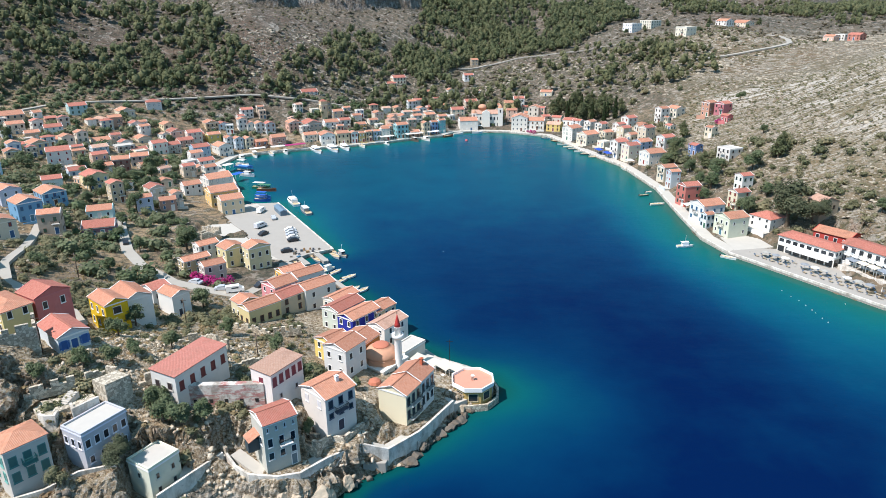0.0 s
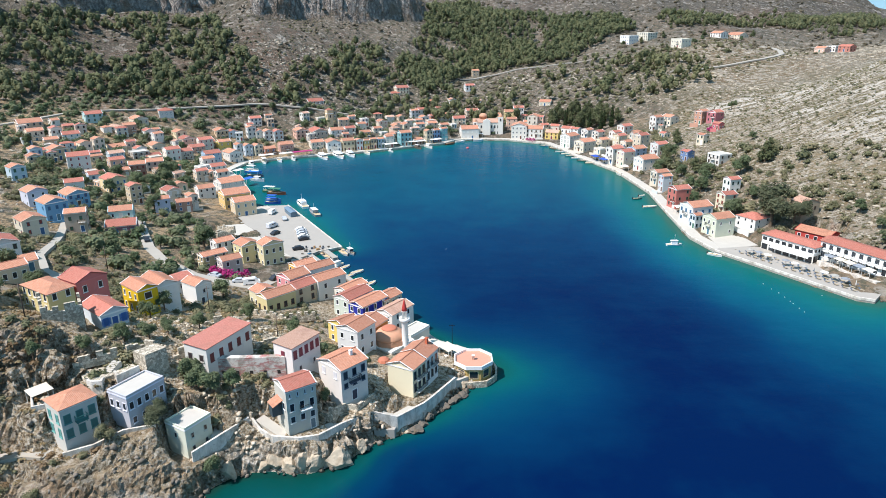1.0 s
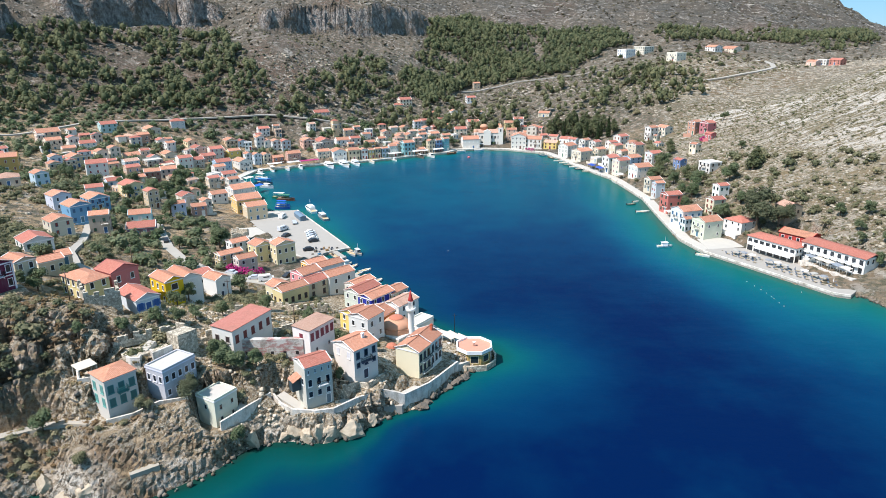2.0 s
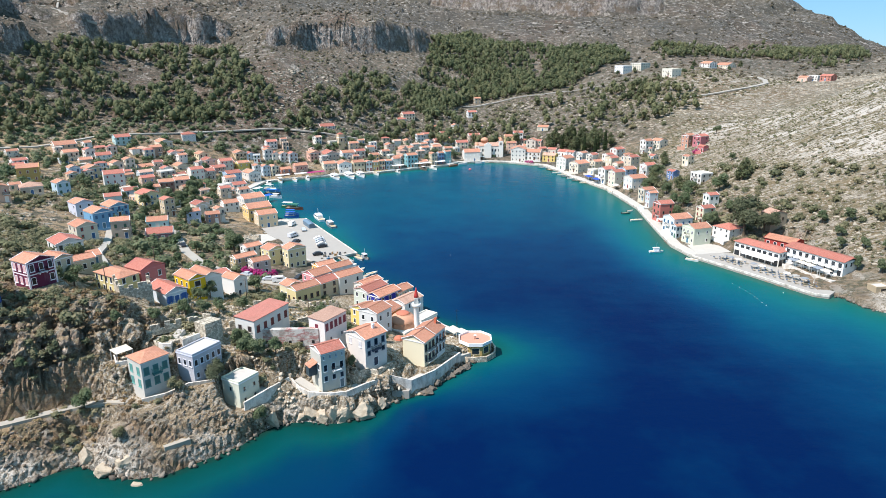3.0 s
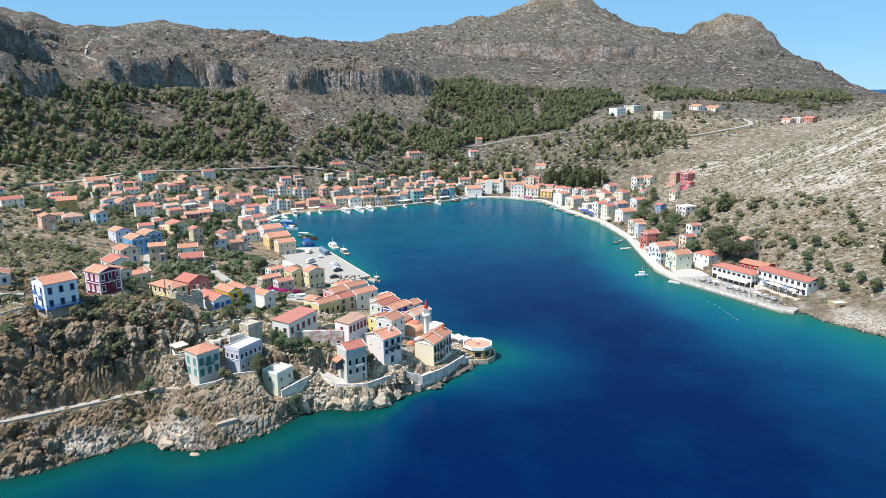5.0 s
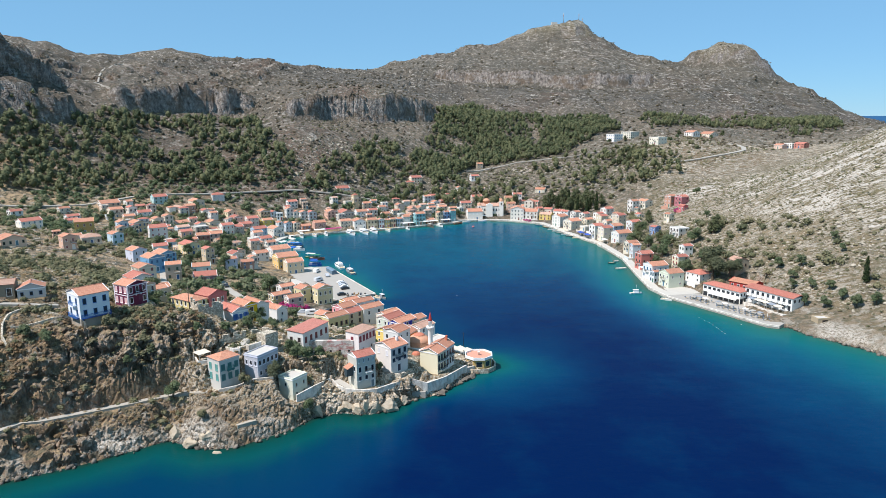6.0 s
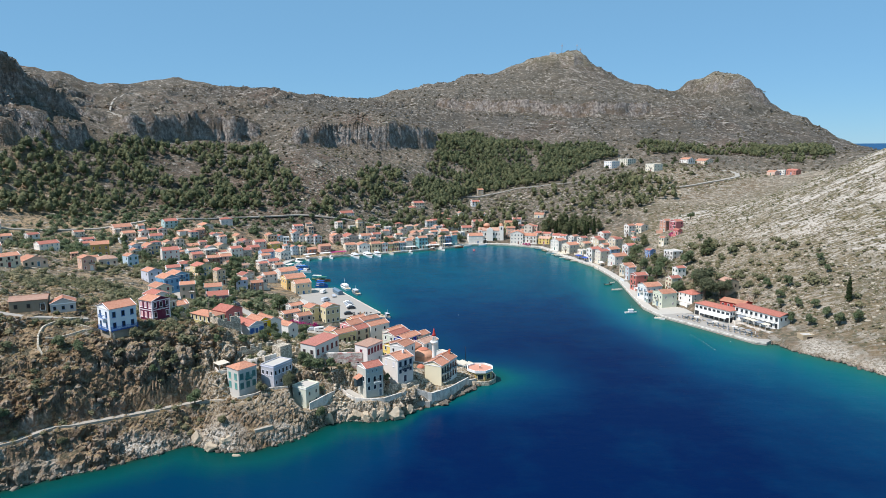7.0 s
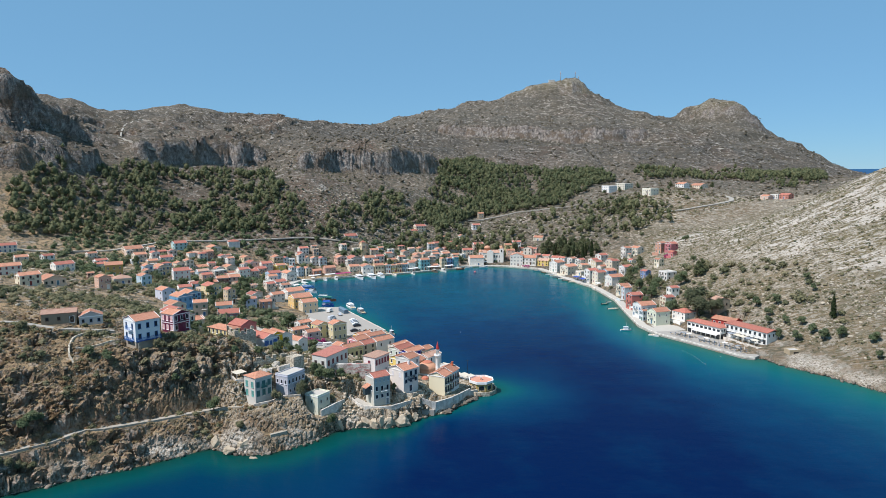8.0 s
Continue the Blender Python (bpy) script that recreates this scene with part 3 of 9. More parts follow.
# steep ground breaks into blocks and hollows, in and out of the face
dzy, dzx = np.gradient(GZ, YS, XS)
nz_ = 1 / np.sqrt(1 + dzx ** 2 + dzy ** 2)
steep = smooth(0.93, 0.7, nz_)
crag_zone = np.maximum((GX < -40) * smooth(106, 92, GY) * (GY > 20) * (GX > -260), ((GX > -66) & (GX < 9) & (GY > 60) & (GY < 122)) * smooth(12, 7, to_line(GX.ravel(), GY.ravel(), COAST_ROCK[8:])[0].reshape(GX.shape)))
for line, half in PATHS:
    crag_zone = crag_zone * smooth(half + 0.3, half + 1.6, to_line(GX.ravel(), GY.ravel(), [p[:2] for p in line])[0].reshape(GX.shape))
strike = GX * 0.86 + GY * 0.5
high_zone = smooth(85, 105, GZ) * smooth(-60, -170, GX) * smooth(400, 450, GY) * (GY < 1000)
rocky = smooth(-0.16, 0.1, fbm(strike + 0.6 * GZ, GZ * 1.3 - 0.4 * GX, 13, 3, 151))
out = np.zeros(GX.shape)
m = steep * crag_zone > 0.01
q = (GX[m] + 1.1 * fbm(GY[m], GZ[m], 3.5, 2, 161), GY[m] + 1.1 * fbm(GX[m], GZ[m], 3.5, 2, 163), GZ[m] * 0.8)
out[m] = (steep * crag_zone)[m] * (rocky[m] * (4.2 * (lumps(*q, 5.2, 171) - 0.62) + 2.2 * (lumps(*q, 2.2, 175) - 0.62)) + 0.6 * (lumps(*q, 1.0, 179) - 0.6)) * smooth(0.2, 1.2, GZ[m])
m = steep * high_zone > 0.01
q = (GX[m] + 5 * fbm(GY[m], GZ[m], 16, 2, 181), GY[m] + 5 * fbm(GX[m], GZ[m], 16, 2, 183), GZ[m] * 0.6)
out[m] += (steep * high_zone)[m] * (15 * (lumps(*q, 26, 185) - 0.6) + 9 * (lumps(*q, 12, 189) - 0.6))
m = (steep > 0.01) & (GY > 900)
q = (GX[m], GY[m], GZ[m] * 0.6)
out[m] += steep[m] * smooth(900, 1000, GY[m]) * (8 * (lumps(*q, 26, 191) - 0.6))
land = tagged(sheet("ground", XS, YS, GZ, M_LAND, (-dzx * nz_ * out, -dzy * nz_ * out, nz_ * out)), "dry limestone island ground with scrub and crags", "ground", "", "structure")
coast_d, _ = to_line(GX.ravel(), GY.ravel(), COAST)
gx, gy, gz = GX.ravel(), GY.ravel(), GZ.ravel()
# bare pale rock on the eastern hillside, straw-coloured earth on the cape, the wave-washed foot of the shore
stony = (0.62 + 0.38 * smooth(16, 46, gz)) * smooth(114 - 0.06 * (gy - 200), 160 - 0.12 * (gy - 200), gx) * smooth(90, 140, gy) * smooth(450, 390, gy) + 0.1 * smooth(900, 1200, gy) + (gy > 900) * (0.4 * smooth(235, 265, gz) + 0.4 * (gx > 480) * smooth(192, 212, gz)) + 0.62 * smooth(130, 180, gx) * smooth(380, 430, gy) * smooth(660, 560, gy)
# broken rock is faceted
flat = ((GX[1:, 1:] < 10) & (GY[1:, 1:] < 121))
land.data.polygons.foreach_set("use_smooth", ~flat.ravel())
float_attr(land, "stony", np.clip(stony, 0, 1))
float_attr(land, "earthy", 0.9 * (1 - rocky.ravel()) * (gy < 110) * (gx < 10))
float_attr(land, "grey_rock", 0.85 * smooth(300, 420, gy))
float_attr(land, "dry", np.clip(smooth(210, 120, gy) * smooth(30, -10, gx) + 0.9 * smooth(-60, -100, gx) * smooth(150, 200, gy) * smooth(450, 390, gy) + 0.35 * smooth(84, 100, gx) * smooth(200, 150, gx) * smooth(470, 430, gy), 0, 1))
float_attr(land, "scrubby", np.maximum(smooth(640, 950, gy), 0.35 * smooth(-40, -150, gx) * smooth(390, 440, gy)))
pale = smooth(-104, -84, gx) * smooth(16, 6, gx) * smooth(72, 80, gy) * smooth(190, 140, gy) * (1 - 0.75 * smooth(-72, -80, gx) * smooth(104, 96, gy))
float_attr(land, "pale", np.clip(pale * np.clip(0.8 + 0.8 * fbm(gx, gy, 11, 3, 15), 0, 1), 0, 1))
bleach = smooth(6.5, 1.8, gz - 2.6 * smooth(-80, -74, gx) * smooth(-36, -44, gx) + 2.0 * fbm(gx, gy, 9, 3, 12)) * smooth(-0.6, 0.2, gz) * ((gx < -14) & (gy < 100) | (gx > 126) & (gy < 162)) * np.clip(0.52 + 2.2 * fbm(gx + 0.5 * gz, gy + gz, 7, 3, 11), 0, 1) * np.where(gx > 0, smooth(5.0, 2.4, gz + 1.5 * fbm(gx, gy, 5, 3, 13)), 1)
float_attr(land, "bleached", np.clip(bleach, 0, 1))

SXS = spread([(-24000, -2500, 5000, 900), (-2500, -200, 200, 8), (-200, 200, 3, 3), (200, 2500, 8, 200), (2500, 24000, 900, 5000)])
SYS = spread([(-1500, -60, 150, 5), (-60, 460, 3, 3), (460, 4900, 30, 400), (4900, 30000, 900, 5000)])
sx, sy = np.meshgrid(SXS, SYS)
sea = tagged(sheet("water", SXS, SYS, np.zeros(sx.shape), M_SEA), "deep blue harbour water, turquoise along the shore", "sea", "", "structure")
sd, _ = to_line(sx.ravel(), sy.ravel(), COAST)
# shallow shelves: wider before the cape and along the eastern quay
px, py = sx.ravel(), sy.ravel()
# the 2.5 m cut below the cape walls darkens the water for the cliffs' shade
shelf = 7 - 2.5 * smooth(-20, -8, px) * smooth(14, 4, px) * smooth(122, 114, py) + 12 * smooth(-8, -30, px) * smooth(100, 86, py) + 7 * smooth(42, 0, np.hypot(px - 18, py - 118)) + 26 * smooth(50, 100, px) * smooth(400, 260, py) + 3 * fbm(px, py, 40, 3, 21)
inner = smooth(120, 330, py) * smooth(-200, -90, px) * smooth(150, 60, px)
dep = np.clip(1 - np.exp(-sd / (shelf * 1.35)), 0, 1)
float_attr(sea, "depth", dep * (1 - 0.5 * inner))
float_attr(sea, "sandy", np.clip(smooth(30, 75, px) * smooth(440, 380, py) + smooth(170, 260, py) + 0.5 * smooth(40, 6, np.hypot(px - 18, py - 114)), 0, 1))

# the open sea beyond the island, up to the horizon, as an upright sheet
az = [math.radians(a) for a in range(-70, 71, 2)]
v = [(4700 * math.sin(a), 4700 * math.cos(a), z) for a in az for z in (-2, 78.5)]
me = bpy.data.meshes.new("backdrop")
me.from_pydata(v, [], [(2 * k, 2 * k + 2, 2 * k + 3, 2 * k + 1) for k in range(len(az) - 1)])
open_sea = Mat("open_sea", 1.0)
# paler than the near water: distance haze is put into this blue
open_sea.color(open_sea.mix(open_sea.noise(0.004, 3), (0.045, 0.15, 0.30), (0.06, 0.18, 0.34)))
open_sea.b.inputs["Specular IOR Level"].default_value = 0.0
me.materials.append(open_sea.m)
tagged(new("backdrop", me), "blue open sea on the far horizon", "sea", "", "structure")

# ---------------------------------------------------------------- quays, walls and paths
def mesh_thing(name, v, f, mats, label, category="", kind="", mi=None, group=""):
    me = bpy.data.meshes.new(name)
    me.from_pydata(v, [], f)
    for m in mats:
        me.materials.append(m)
    if mi:
        me.polygons.foreach_set("material_index", mi)
    me.update()
    return tagged(new(name, me), label, category, group, kind)


def offset_line(line, dist):
    """The polyline moved to its left by dist, with mitred corners."""
    out = []
    for i, p in enumerate(line):
        a = Vector(line[max(i - 1, 0)]).to_2d()
        b = Vector(p).to_2d()
        c = Vector(line[min(i + 1, len(line) - 1)]).to_2d()
        n1 = (b - a).normalized() if i else (c - b).normalized()
        n2 = (c - b).normalized() if i < len(line) - 1 else n1
        n = Vector((-(n1.y + n2.y), n1.x + n2.x))
        n.normalize()
        k = 1 / max(0.45, n.dot(Vector((-n1.y, n1.x))))
        out.append((b.x + n.x * dist * k, b.y + n.y * dist * k))
    return out


def strip(name, line, width, z_top, z_bot, mat, label, category="", kind="", side=1):
    """A slab along a line, from it to width on its left."""
    zt = z_top if isinstance(z_top, (list, tuple)) else [z_top] * len(line)
    zb = z_bot if isinstance(z_bot, (list, tuple)) else [z_bot] * len(line)
    inner = offset_line(line, width * side)
    v, f = [], []
    for (x, y), (u, w), a, b in zip(line, inner, zt, zb):
        v += [(x, y, b), (x, y, a), (u, w, a), (u, w, b)]
    for k in range(len(line) - 1):
        p, q = k * 4, k * 4 + 4
        for e in range(4):
            g = (e + 1) % 4
            f.append((p + e, q + e, q + g, p + g) if side > 0 else (p + g, q + g, q + e, p + e))
    f += [(0, 1, 2, 3), tuple(len(v) - 4 + k for k in (3, 2, 1, 0))]
    return mesh_thing(name, v, f, [mat], label, category, kind)


def prism(name, poly, z0, z1, mat, label, category="", kind=""):
    n = len(poly)
    v = [(x, y, z0) for x, y in poly] + [(x, y, z1) for x, y in poly]
    f = [tuple(reversed(range(n))), tuple(range(n, 2 * n))] + [(k, (k + 1) % n, n + (k + 1) % n, n + k) for k in range(n)]
    return mesh_thing(name, v, f, [mat], label, category, kind)


M_RUBBLE = Mat("rubble_masonry", 0.92)
_v = M_RUBBLE.voronoi(2.2, 'F1', out="Color")
_e = M_RUBBLE.voronoi(2.2, 'DISTANCE_TO_EDGE')
_bw = M_RUBBLE.n.new("ShaderNodeRGBToBW")
M_RUBBLE.l.new(_v, _bw.inputs[0])
_c = M_RUBBLE.ramp(_bw.outputs[0], [(0.2, hexlin("978c7a")), (0.5, hexlin("bdb19b")), (0.8, hexlin("d6cab4"))])
_c = M_RUBBLE.mix(M_RUBBLE.step(_e, 0.05, 0.0), _c, hexlin("6d655a"))
M_RUBBLE.color(_c).bump(_e, 0.6, 0.08)
M_RUBBLE = M_RUBBLE.m
_m = Mat("old_red_painted_wall", 0.92)
_s = _m.mix(_m.step(_m.noise(0.5, 6, 0.7), 0.42, 0.6), hexlin("cfc8bc"), hexlin("9a9084"))
_s = _m.mix(_m.math('MULTIPLY', _m.step(_m.noise(0.8, 6, 0.75, stretch=(0.5, 0.5, 2.2)), 0.5, 0.58), 0.75), _s, hexlin("a8605a"))
_m.color(_s).bump(_m.noise(3, 5), 0.6, 0.1)
M_OLD = _m.m
_m = Mat("weathered_whitewash", 0.9)
_s = _m.ramp(_m.noise(0.55, 7, 0.72, stretch=(1, 1, 0.45)), [(0.33, hexlin("978d7f")), (0.44, hexlin("c2b8a9")), (0.55, hexlin("dcd4c7")), (0.7, hexlin("e8e2d7"))])
_s = _m.mix(_m.math('MULTIPLY', _m.step(_m.noise(2.4, 5, 0.7), 0.55, 0.7), 0.5), _s, hexlin("8d8375"))
_m.color(_s).bump(_m.noise(2.2, 6, 0.7), 0.8, 0.15)
M_LIME = _m.m
M_PALE = plain("pale_paving", "c2bbae", 0.85, 0, 0.35, 0.5)
M_ROAD = plain("worn_concrete_road", "aca598", 0.9, 0, 0.35, 0.3)

town_quay = COAST_TOWN[11:]
strip("pavement", town_quay + COAST_EAST[:6], 4.6, 1.15, -2.5, M_PALE, "pale stone harbour promenade along the water", "quay", "structure")
prism("pavement_hotel", [(94, 208), (107, 186), (119, 165), (123, 163), (127, 167), (121.8, 192.6), (112.4, 210.4), (99.5, 213)], -2.5, 1.17, M_QUAY, "wide concrete bathing quay before the hotel", "quay", "structure")
prism("dock", DOCK, -2.5, 1.12, M_QUAY, "concrete harbour pier with parked cars", "pier", "structure")
prism("yard_dock", [(-54.5, 204.4), (-66.4, 218), (-76.3, 236), (-88.2, 252), (-93, 244), (-89, 230), (-80, 213), (-68, 205)], -0.5, 1.16, M_PALE, "pale concrete yard behind the pier", "yard", "structure")
strip("kerb", offset_line(town_quay + COAST_EAST[:9], -0.12), 0.5, 1.32, 0.6, M_LIME, "low white kerb along the quay edge", "kerb", "structure")
strip("pier_outer", [(-42.8, 211.6), (-37.8, 203.6)], 1.9, 1.0, -2.5, M_QUAY, "narrow concrete boat pier", "pier", "structure", -1)
strip("pier_inner", [(-48.2, 208.2), (-43.4, 201.0)], 1.9, 0.95, -2.5, M_QUAY, "narrow concrete boat pier", "pier", "structure", -1)
strip("kerb_dock", offset_line(COAST_TOWN[7:11], -0.1), 0.5, 1.28, 0.6, M_LIME, "low kerb along the pier edge", "kerb", "structure")
strip("pavement_cape", COAST_TOWN[1:7], 1.6, 1.2, -2.5, M_QUAY, "narrow concrete quay behind the waterfront houses", "quay", "structure")
# terraces on the tip of the cape
prism("terrace", [(-4.6, 104.2), (2.2, 116.6), (6, 119.4), (10.6, 123.4), (9.8, 129.6), (0.2, 135.6), (-7.6, 140), (-10, 136), (-6, 128), (-1.6, 118.5), (-5.5, 108.6)], -1.5, 2.35, M_PALE, "pale paved cafe terrace on the tip of the cape", "terrace", "structure")
# parapet walls that retain the coast walk
strip("sea_wall", [(-36.6, 93.6), (-34.6, 91.6), (-31.8, 90.0), (-27, 89.6), (-23.4, 90.6), (-19.6, 94.8), (-14.4, 98.8)], 0.45, [8.0, 7.0, 6.5, 6.4, 6.3, 6.1, 6.0], [5.6, 4.9, 4.2, 4.1, 4.0, 3.8, 3.2], M_LIME, "long whitewashed parapet wall above the rocks", "wall", "structure")
strip("sea_wall_low", [(-14.2, 98.9), (-9.6, 99.6), (-4.4, 105.0), (-2.6, 107.8), (2.2, 116.6)], 0.45, [5.9, 4.3, 4.1, 4.0, 3.4], [3, 0.4, 0.2, 0.2, 0.2], M_LIME, "whitewashed sea wall with a sloping top", "wall", "structure")
prism("landing", [(-14.2, 98.6), (-10.2, 98.6), (-9.6, 100.5), (-14, 100.4)], -1.5, 2.0, M_QUAY, "small concrete landing below the wall", "landing", "structure")
strip("walk", [(-36, 94.2), (-31.2, 91.2), (-27, 90.6), (-23.8, 91.6), (-20, 95.8), (-14.8, 99.8), (-9.6, 99.8), (-4.6, 105.4), (1.6, 117)], 2.2, [7.2, 5.9, 5.6, 5.5, 5.1, 4.8, 3.5, 3.3, 2.6], [4, 3, 3, 3, 2, 2, 1, 1, 1], M_PALE, "pale concrete coast walk behind the parapet", "path", "structure")
# retaining walls and yard round the small white house
strip("yard_wall", [(-44.4, 84.2), (-40.2, 88.6), (-36.8, 93.4)], 0.4, [7.2, 8.2, 8.4], [2, 2, 2], M_LIME, "plastered retaining wall of a yard above the shore", "wall", "structure")
prism("yard", [(-42.6, 88.4), (-39.8, 89.4), (-36.6, 94), (-39.6, 97), (-43, 92.6)], 4.5, 7.2, M_PALE, "pale concrete yard above the shore", "yard", "structure")
strip("yard_back_wall", [(-36.4, 94.6), (-39.6, 97.4), (-43.4, 92.9)], 0.4, 8.6, 5.5, M_RUBBLE, "rubble wall behind the yard", "wall", "structure")
strip("house_wall", [(-63.4, 78.6), (-59, 80.4), (-55.6, 84.0), (-50.6, 86.4)], 0.4, [11.2, 11.6, 12.0, 11.6], [8, 8, 8, 8], M_LIME, "stained retaining wall below the houses", "wall", "structure")
prism("house_terrace", [(-74.6, 90.6), (-69.9, 83.2), (-66.4, 84.8), (-70.4, 92.4)], 12.8, 16.45, M_RUBBLE, "raised stone terrace beside the house with green shutters", "terrace", "structure")
strip("terrace_parapet", [(-74.8, 90.8), (-70.0, 83.0), (-66.2, 84.7)], 0.3, 17.3, 16.3, M_LIME, "pale parapet of the house terrace", "wall", "structure")
# old bastion and hut behind the flat-roofed house
prism("bastion", [(-67, 92.9), (-64.9, 90.6), (-63.6, 89.3), (-62.2, 88.7), (-60.6, 88.8), (-60.9, 90.4), (-59.6, 91.6), (-58.6, 90.5), (-56.2, 93.9), (-58.1, 95.6), (-61, 95.2), (-64.7, 93.6)], 12.5, 18.6, M_RUBBLE, "old stone bastion terrace with a rounded end", "terrace", "structure")
strip("bastion_wall", [(-63.4, 89.0), (-62.2, 88.4), (-60.4, 88.5), (-60.7, 90.2)], 0.4, 19.0, 13.5, M_LIME, "stained pale wall of the old terrace", "wall", "structure")
strip("bastion_front", [(-59.9, 91.8), (-58.5, 90.1), (-56.0, 93.7)], 0.4, 19.2, 13.5, M_LIME, "stained pale wall of the old terrace", "wall", "structure")
prism("stone_hut", [(-57.9, 95.9), (-54.9, 94.2), (-52.3, 97.5), (-55.2, 99.0)], 14.5, 21.0, M_RUBBLE, "windowless stone hut with a flat roof", "hut", "structure")
for k in range(6):
    prism("stair_%d" % (k + 1), [(-62.2 + 0.18 * k, 92.6 + 0.32 * k), (-60.6 + 0.18 * k, 92.1 + 0.32 * k), (-60.3 + 0.18 * k, 92.6 + 0.32 * k), (-61.9 + 0.18 * k, 93.1 + 0.32 * k)], 17.5, 18.8 + 0.2 * k, M_PALE, "worn stone steps of the old terrace", "steps", "structure")
prism("yard_east", [(96.6, 209.6), (111, 212.4), (109.4, 225), (97, 223)], -0.5, 1.19, M_PALE, "pale earth yard beside the waterfront houses", "yard", "structure")
prism("yard_floor", [(-43.8, 86.4), (-40.4, 89.2), (-37.2, 93.4), (-39.8, 96.4), (-43.2, 92.6)], 2.5, 6.3, M_PALE, "pale paved yard above the shore", "yard", "structure")
# massive old wall between the two white houses
strip("old_wall", [(-44.6, 100.6), (-31.2, 101.0)], 1.2, 16.9, 10.5, M_OLD, "massive old plastered wall with faded red paint and small openings", "wall", "structure")
# path along the crags with its parapet
for k in range(5):
    u = (k + 0.5) / 5
    ow = mesh_thing("wall_opening", [(-0.3, -0.06, 0), (0.3, -0.06, 0), (0.3, 0.1, 0), (-0.3, 0.1, 0), (-0.3, -0.06, 0.7), (0.3, -0.06, 0.7), (0.3, 0.1, 0.7), (-0.3, 0.1, 0.7)], [(3, 2, 1, 0), (4, 5, 6, 7), (0, 1, 5, 4), (1, 2, 6, 5), (2, 3, 7, 6), (3, 0, 4, 7)], [plain("opening_dark", "2a2522", 0.9)], "small dark opening in the old wall", "opening", "structure")
    ow.matrix_basis = pose(-44.6 + 13.4 * u, 100.6 + 0.4 * u, 13.4, 0, 0, 1.7)
line = [(-150, 30), (-119, 46.8), (-109.9, 54.4), (-104.2, 60.6), (-100.2, 62.8), (-91.5, 69.6), (-77.8, 78.2), (-71, 79.4), (-67, 78.2)]
zt = [8.6, 9.4, 9.6, 10.4, 9.9, 9.3, 9.3, 10.0, 10.6]
strip("path_wall", line, 0.4, zt, [z - 1.4 for z in zt], M_STONE, "low pale stone wall along the coast path", "wall", "structure")
strip("path", offset_line(line, 0.4), 2.2, [z - 0.3 for z in zt], [z - 1.8 for z in zt], M_ROAD, "narrow pale coast path cut into the crags", "path", "structure")


ROADS = []


def ground_road(name, pts, width, label, lift=0.12, deep=0.9):
    """A road that lies on the ground, cut to short lengths."""
    ROADS.append((pts, width))
    line = []
    for (x1, y1), (x2, y2) in zip(pts, pts[1:]):
        n = max(1, int(math.hypot(x2 - x1, y2 - y1) / 3))
        line += [(x1 + (x2 - x1) * k / n, y1 + (y2 - y1) * k / n) for k in range(n)]
    line.append(pts[-1])
    a, b = offset_line(line, width / 2), offset_line(line, -width / 2)
    za = heights(np.array([p[0] for p in a]), np.array([p[1] for p in a]))
    zb = heights(np.array([p[0] for p in b]), np.array([p[1] for p in b]))
    v, f = [], []
    zs = np.maximum(za, zb) + lift
    for k in range(6):                                   # even out the bumps along the way
        zs[1:-1] = (zs[:-2] + zs[1:-1] * 2 + zs[2:]) / 4
    zs = np.maximum(zs, np.minimum(za, zb) + lift * 0.5)
    for p, q, z in zip(a, b, zs):
        v += [(p[0], p[1], z - deep), (p[0], p[1], z), (q[0], q[1], z), (q[0], q[1], z - deep)]
    for k in range(len(line) - 1):
        p, q = k * 4, k * 4 + 4
        for e in range(4):
            g = (e + 1) % 4
            f.append((p + g, q + g, q + e, p + e))
    return mesh_thing(name, v, f, [M_ROAD], label, "road", "structure")


def field_wall(name, pts, tall, label):
    """A rubble wall that follows the ground."""
    line = []
    for (x1, y1), (x2, y2) in zip(pts, pts[1:]):
        n = max(1, int(math.hypot(x2 - x1, y2 - y1) / 1.2))
        line += [(x1 + (x2 - x1) * k / n, y1 + (y2 - y1) * k / n) for k in range(n)]
    line.append(pts[-1])
    ground = heights(np.array([p[0] for p in line]), np.array([p[1] for p in line]))
    crest = ground + tall
    for k in range(3):
        crest[1:-1] = (crest[:-2] + 2 * crest[1:-1] + crest[2:]) / 4
    strip(name, line, 0.45, [float(z) for z in crest], [float(z) - 1.0 for z in ground], M_RUBBLE, label, "wall", "structure")


field_wall("wall_zigzag", [(-111.7, 88.2), (-115.2, 84.3), (-117.4, 79.8), (-116.6, 75.9), (-114.8, 72.7), (-111.9, 70), (-110.4, 68.5)], 0.7, "rubble wall of an old footpath down the crags")
field_wall("wall_terrace", [(-114.7, 76.4), (-108.6, 79.4), (-103.3, 83)], 0.7, "low rubble terrace wall on the dry slope")
field_wall("wall_terrace_upper", [(-111, 84.5), (-106, 83.6), (-101, 88)], 0.7, "low rubble terrace wall below the white house")
strip("shore_block", [(-56.5, 71.2), (-52.5, 74.2)], 1.8, 4.7, 2.0, M_STONE, "low concrete block on the shore rocks", "block", "structure")
ground_road("road_plateau", [(-150, 78), (-136, 83.4), (-124, 83.6), (-116, 86.4), (-110, 90)], 2.0, "pale dirt track before the plateau houses", 0.1)
ground_road("road_street", [(-122, 238), (-112, 219), (-100, 197), (-90, 184), (-77, 174.5), (-67, 171.5), (-56, 169), (-50, 190), (-52, 202)], 3.4, "pale concrete street down through the town")
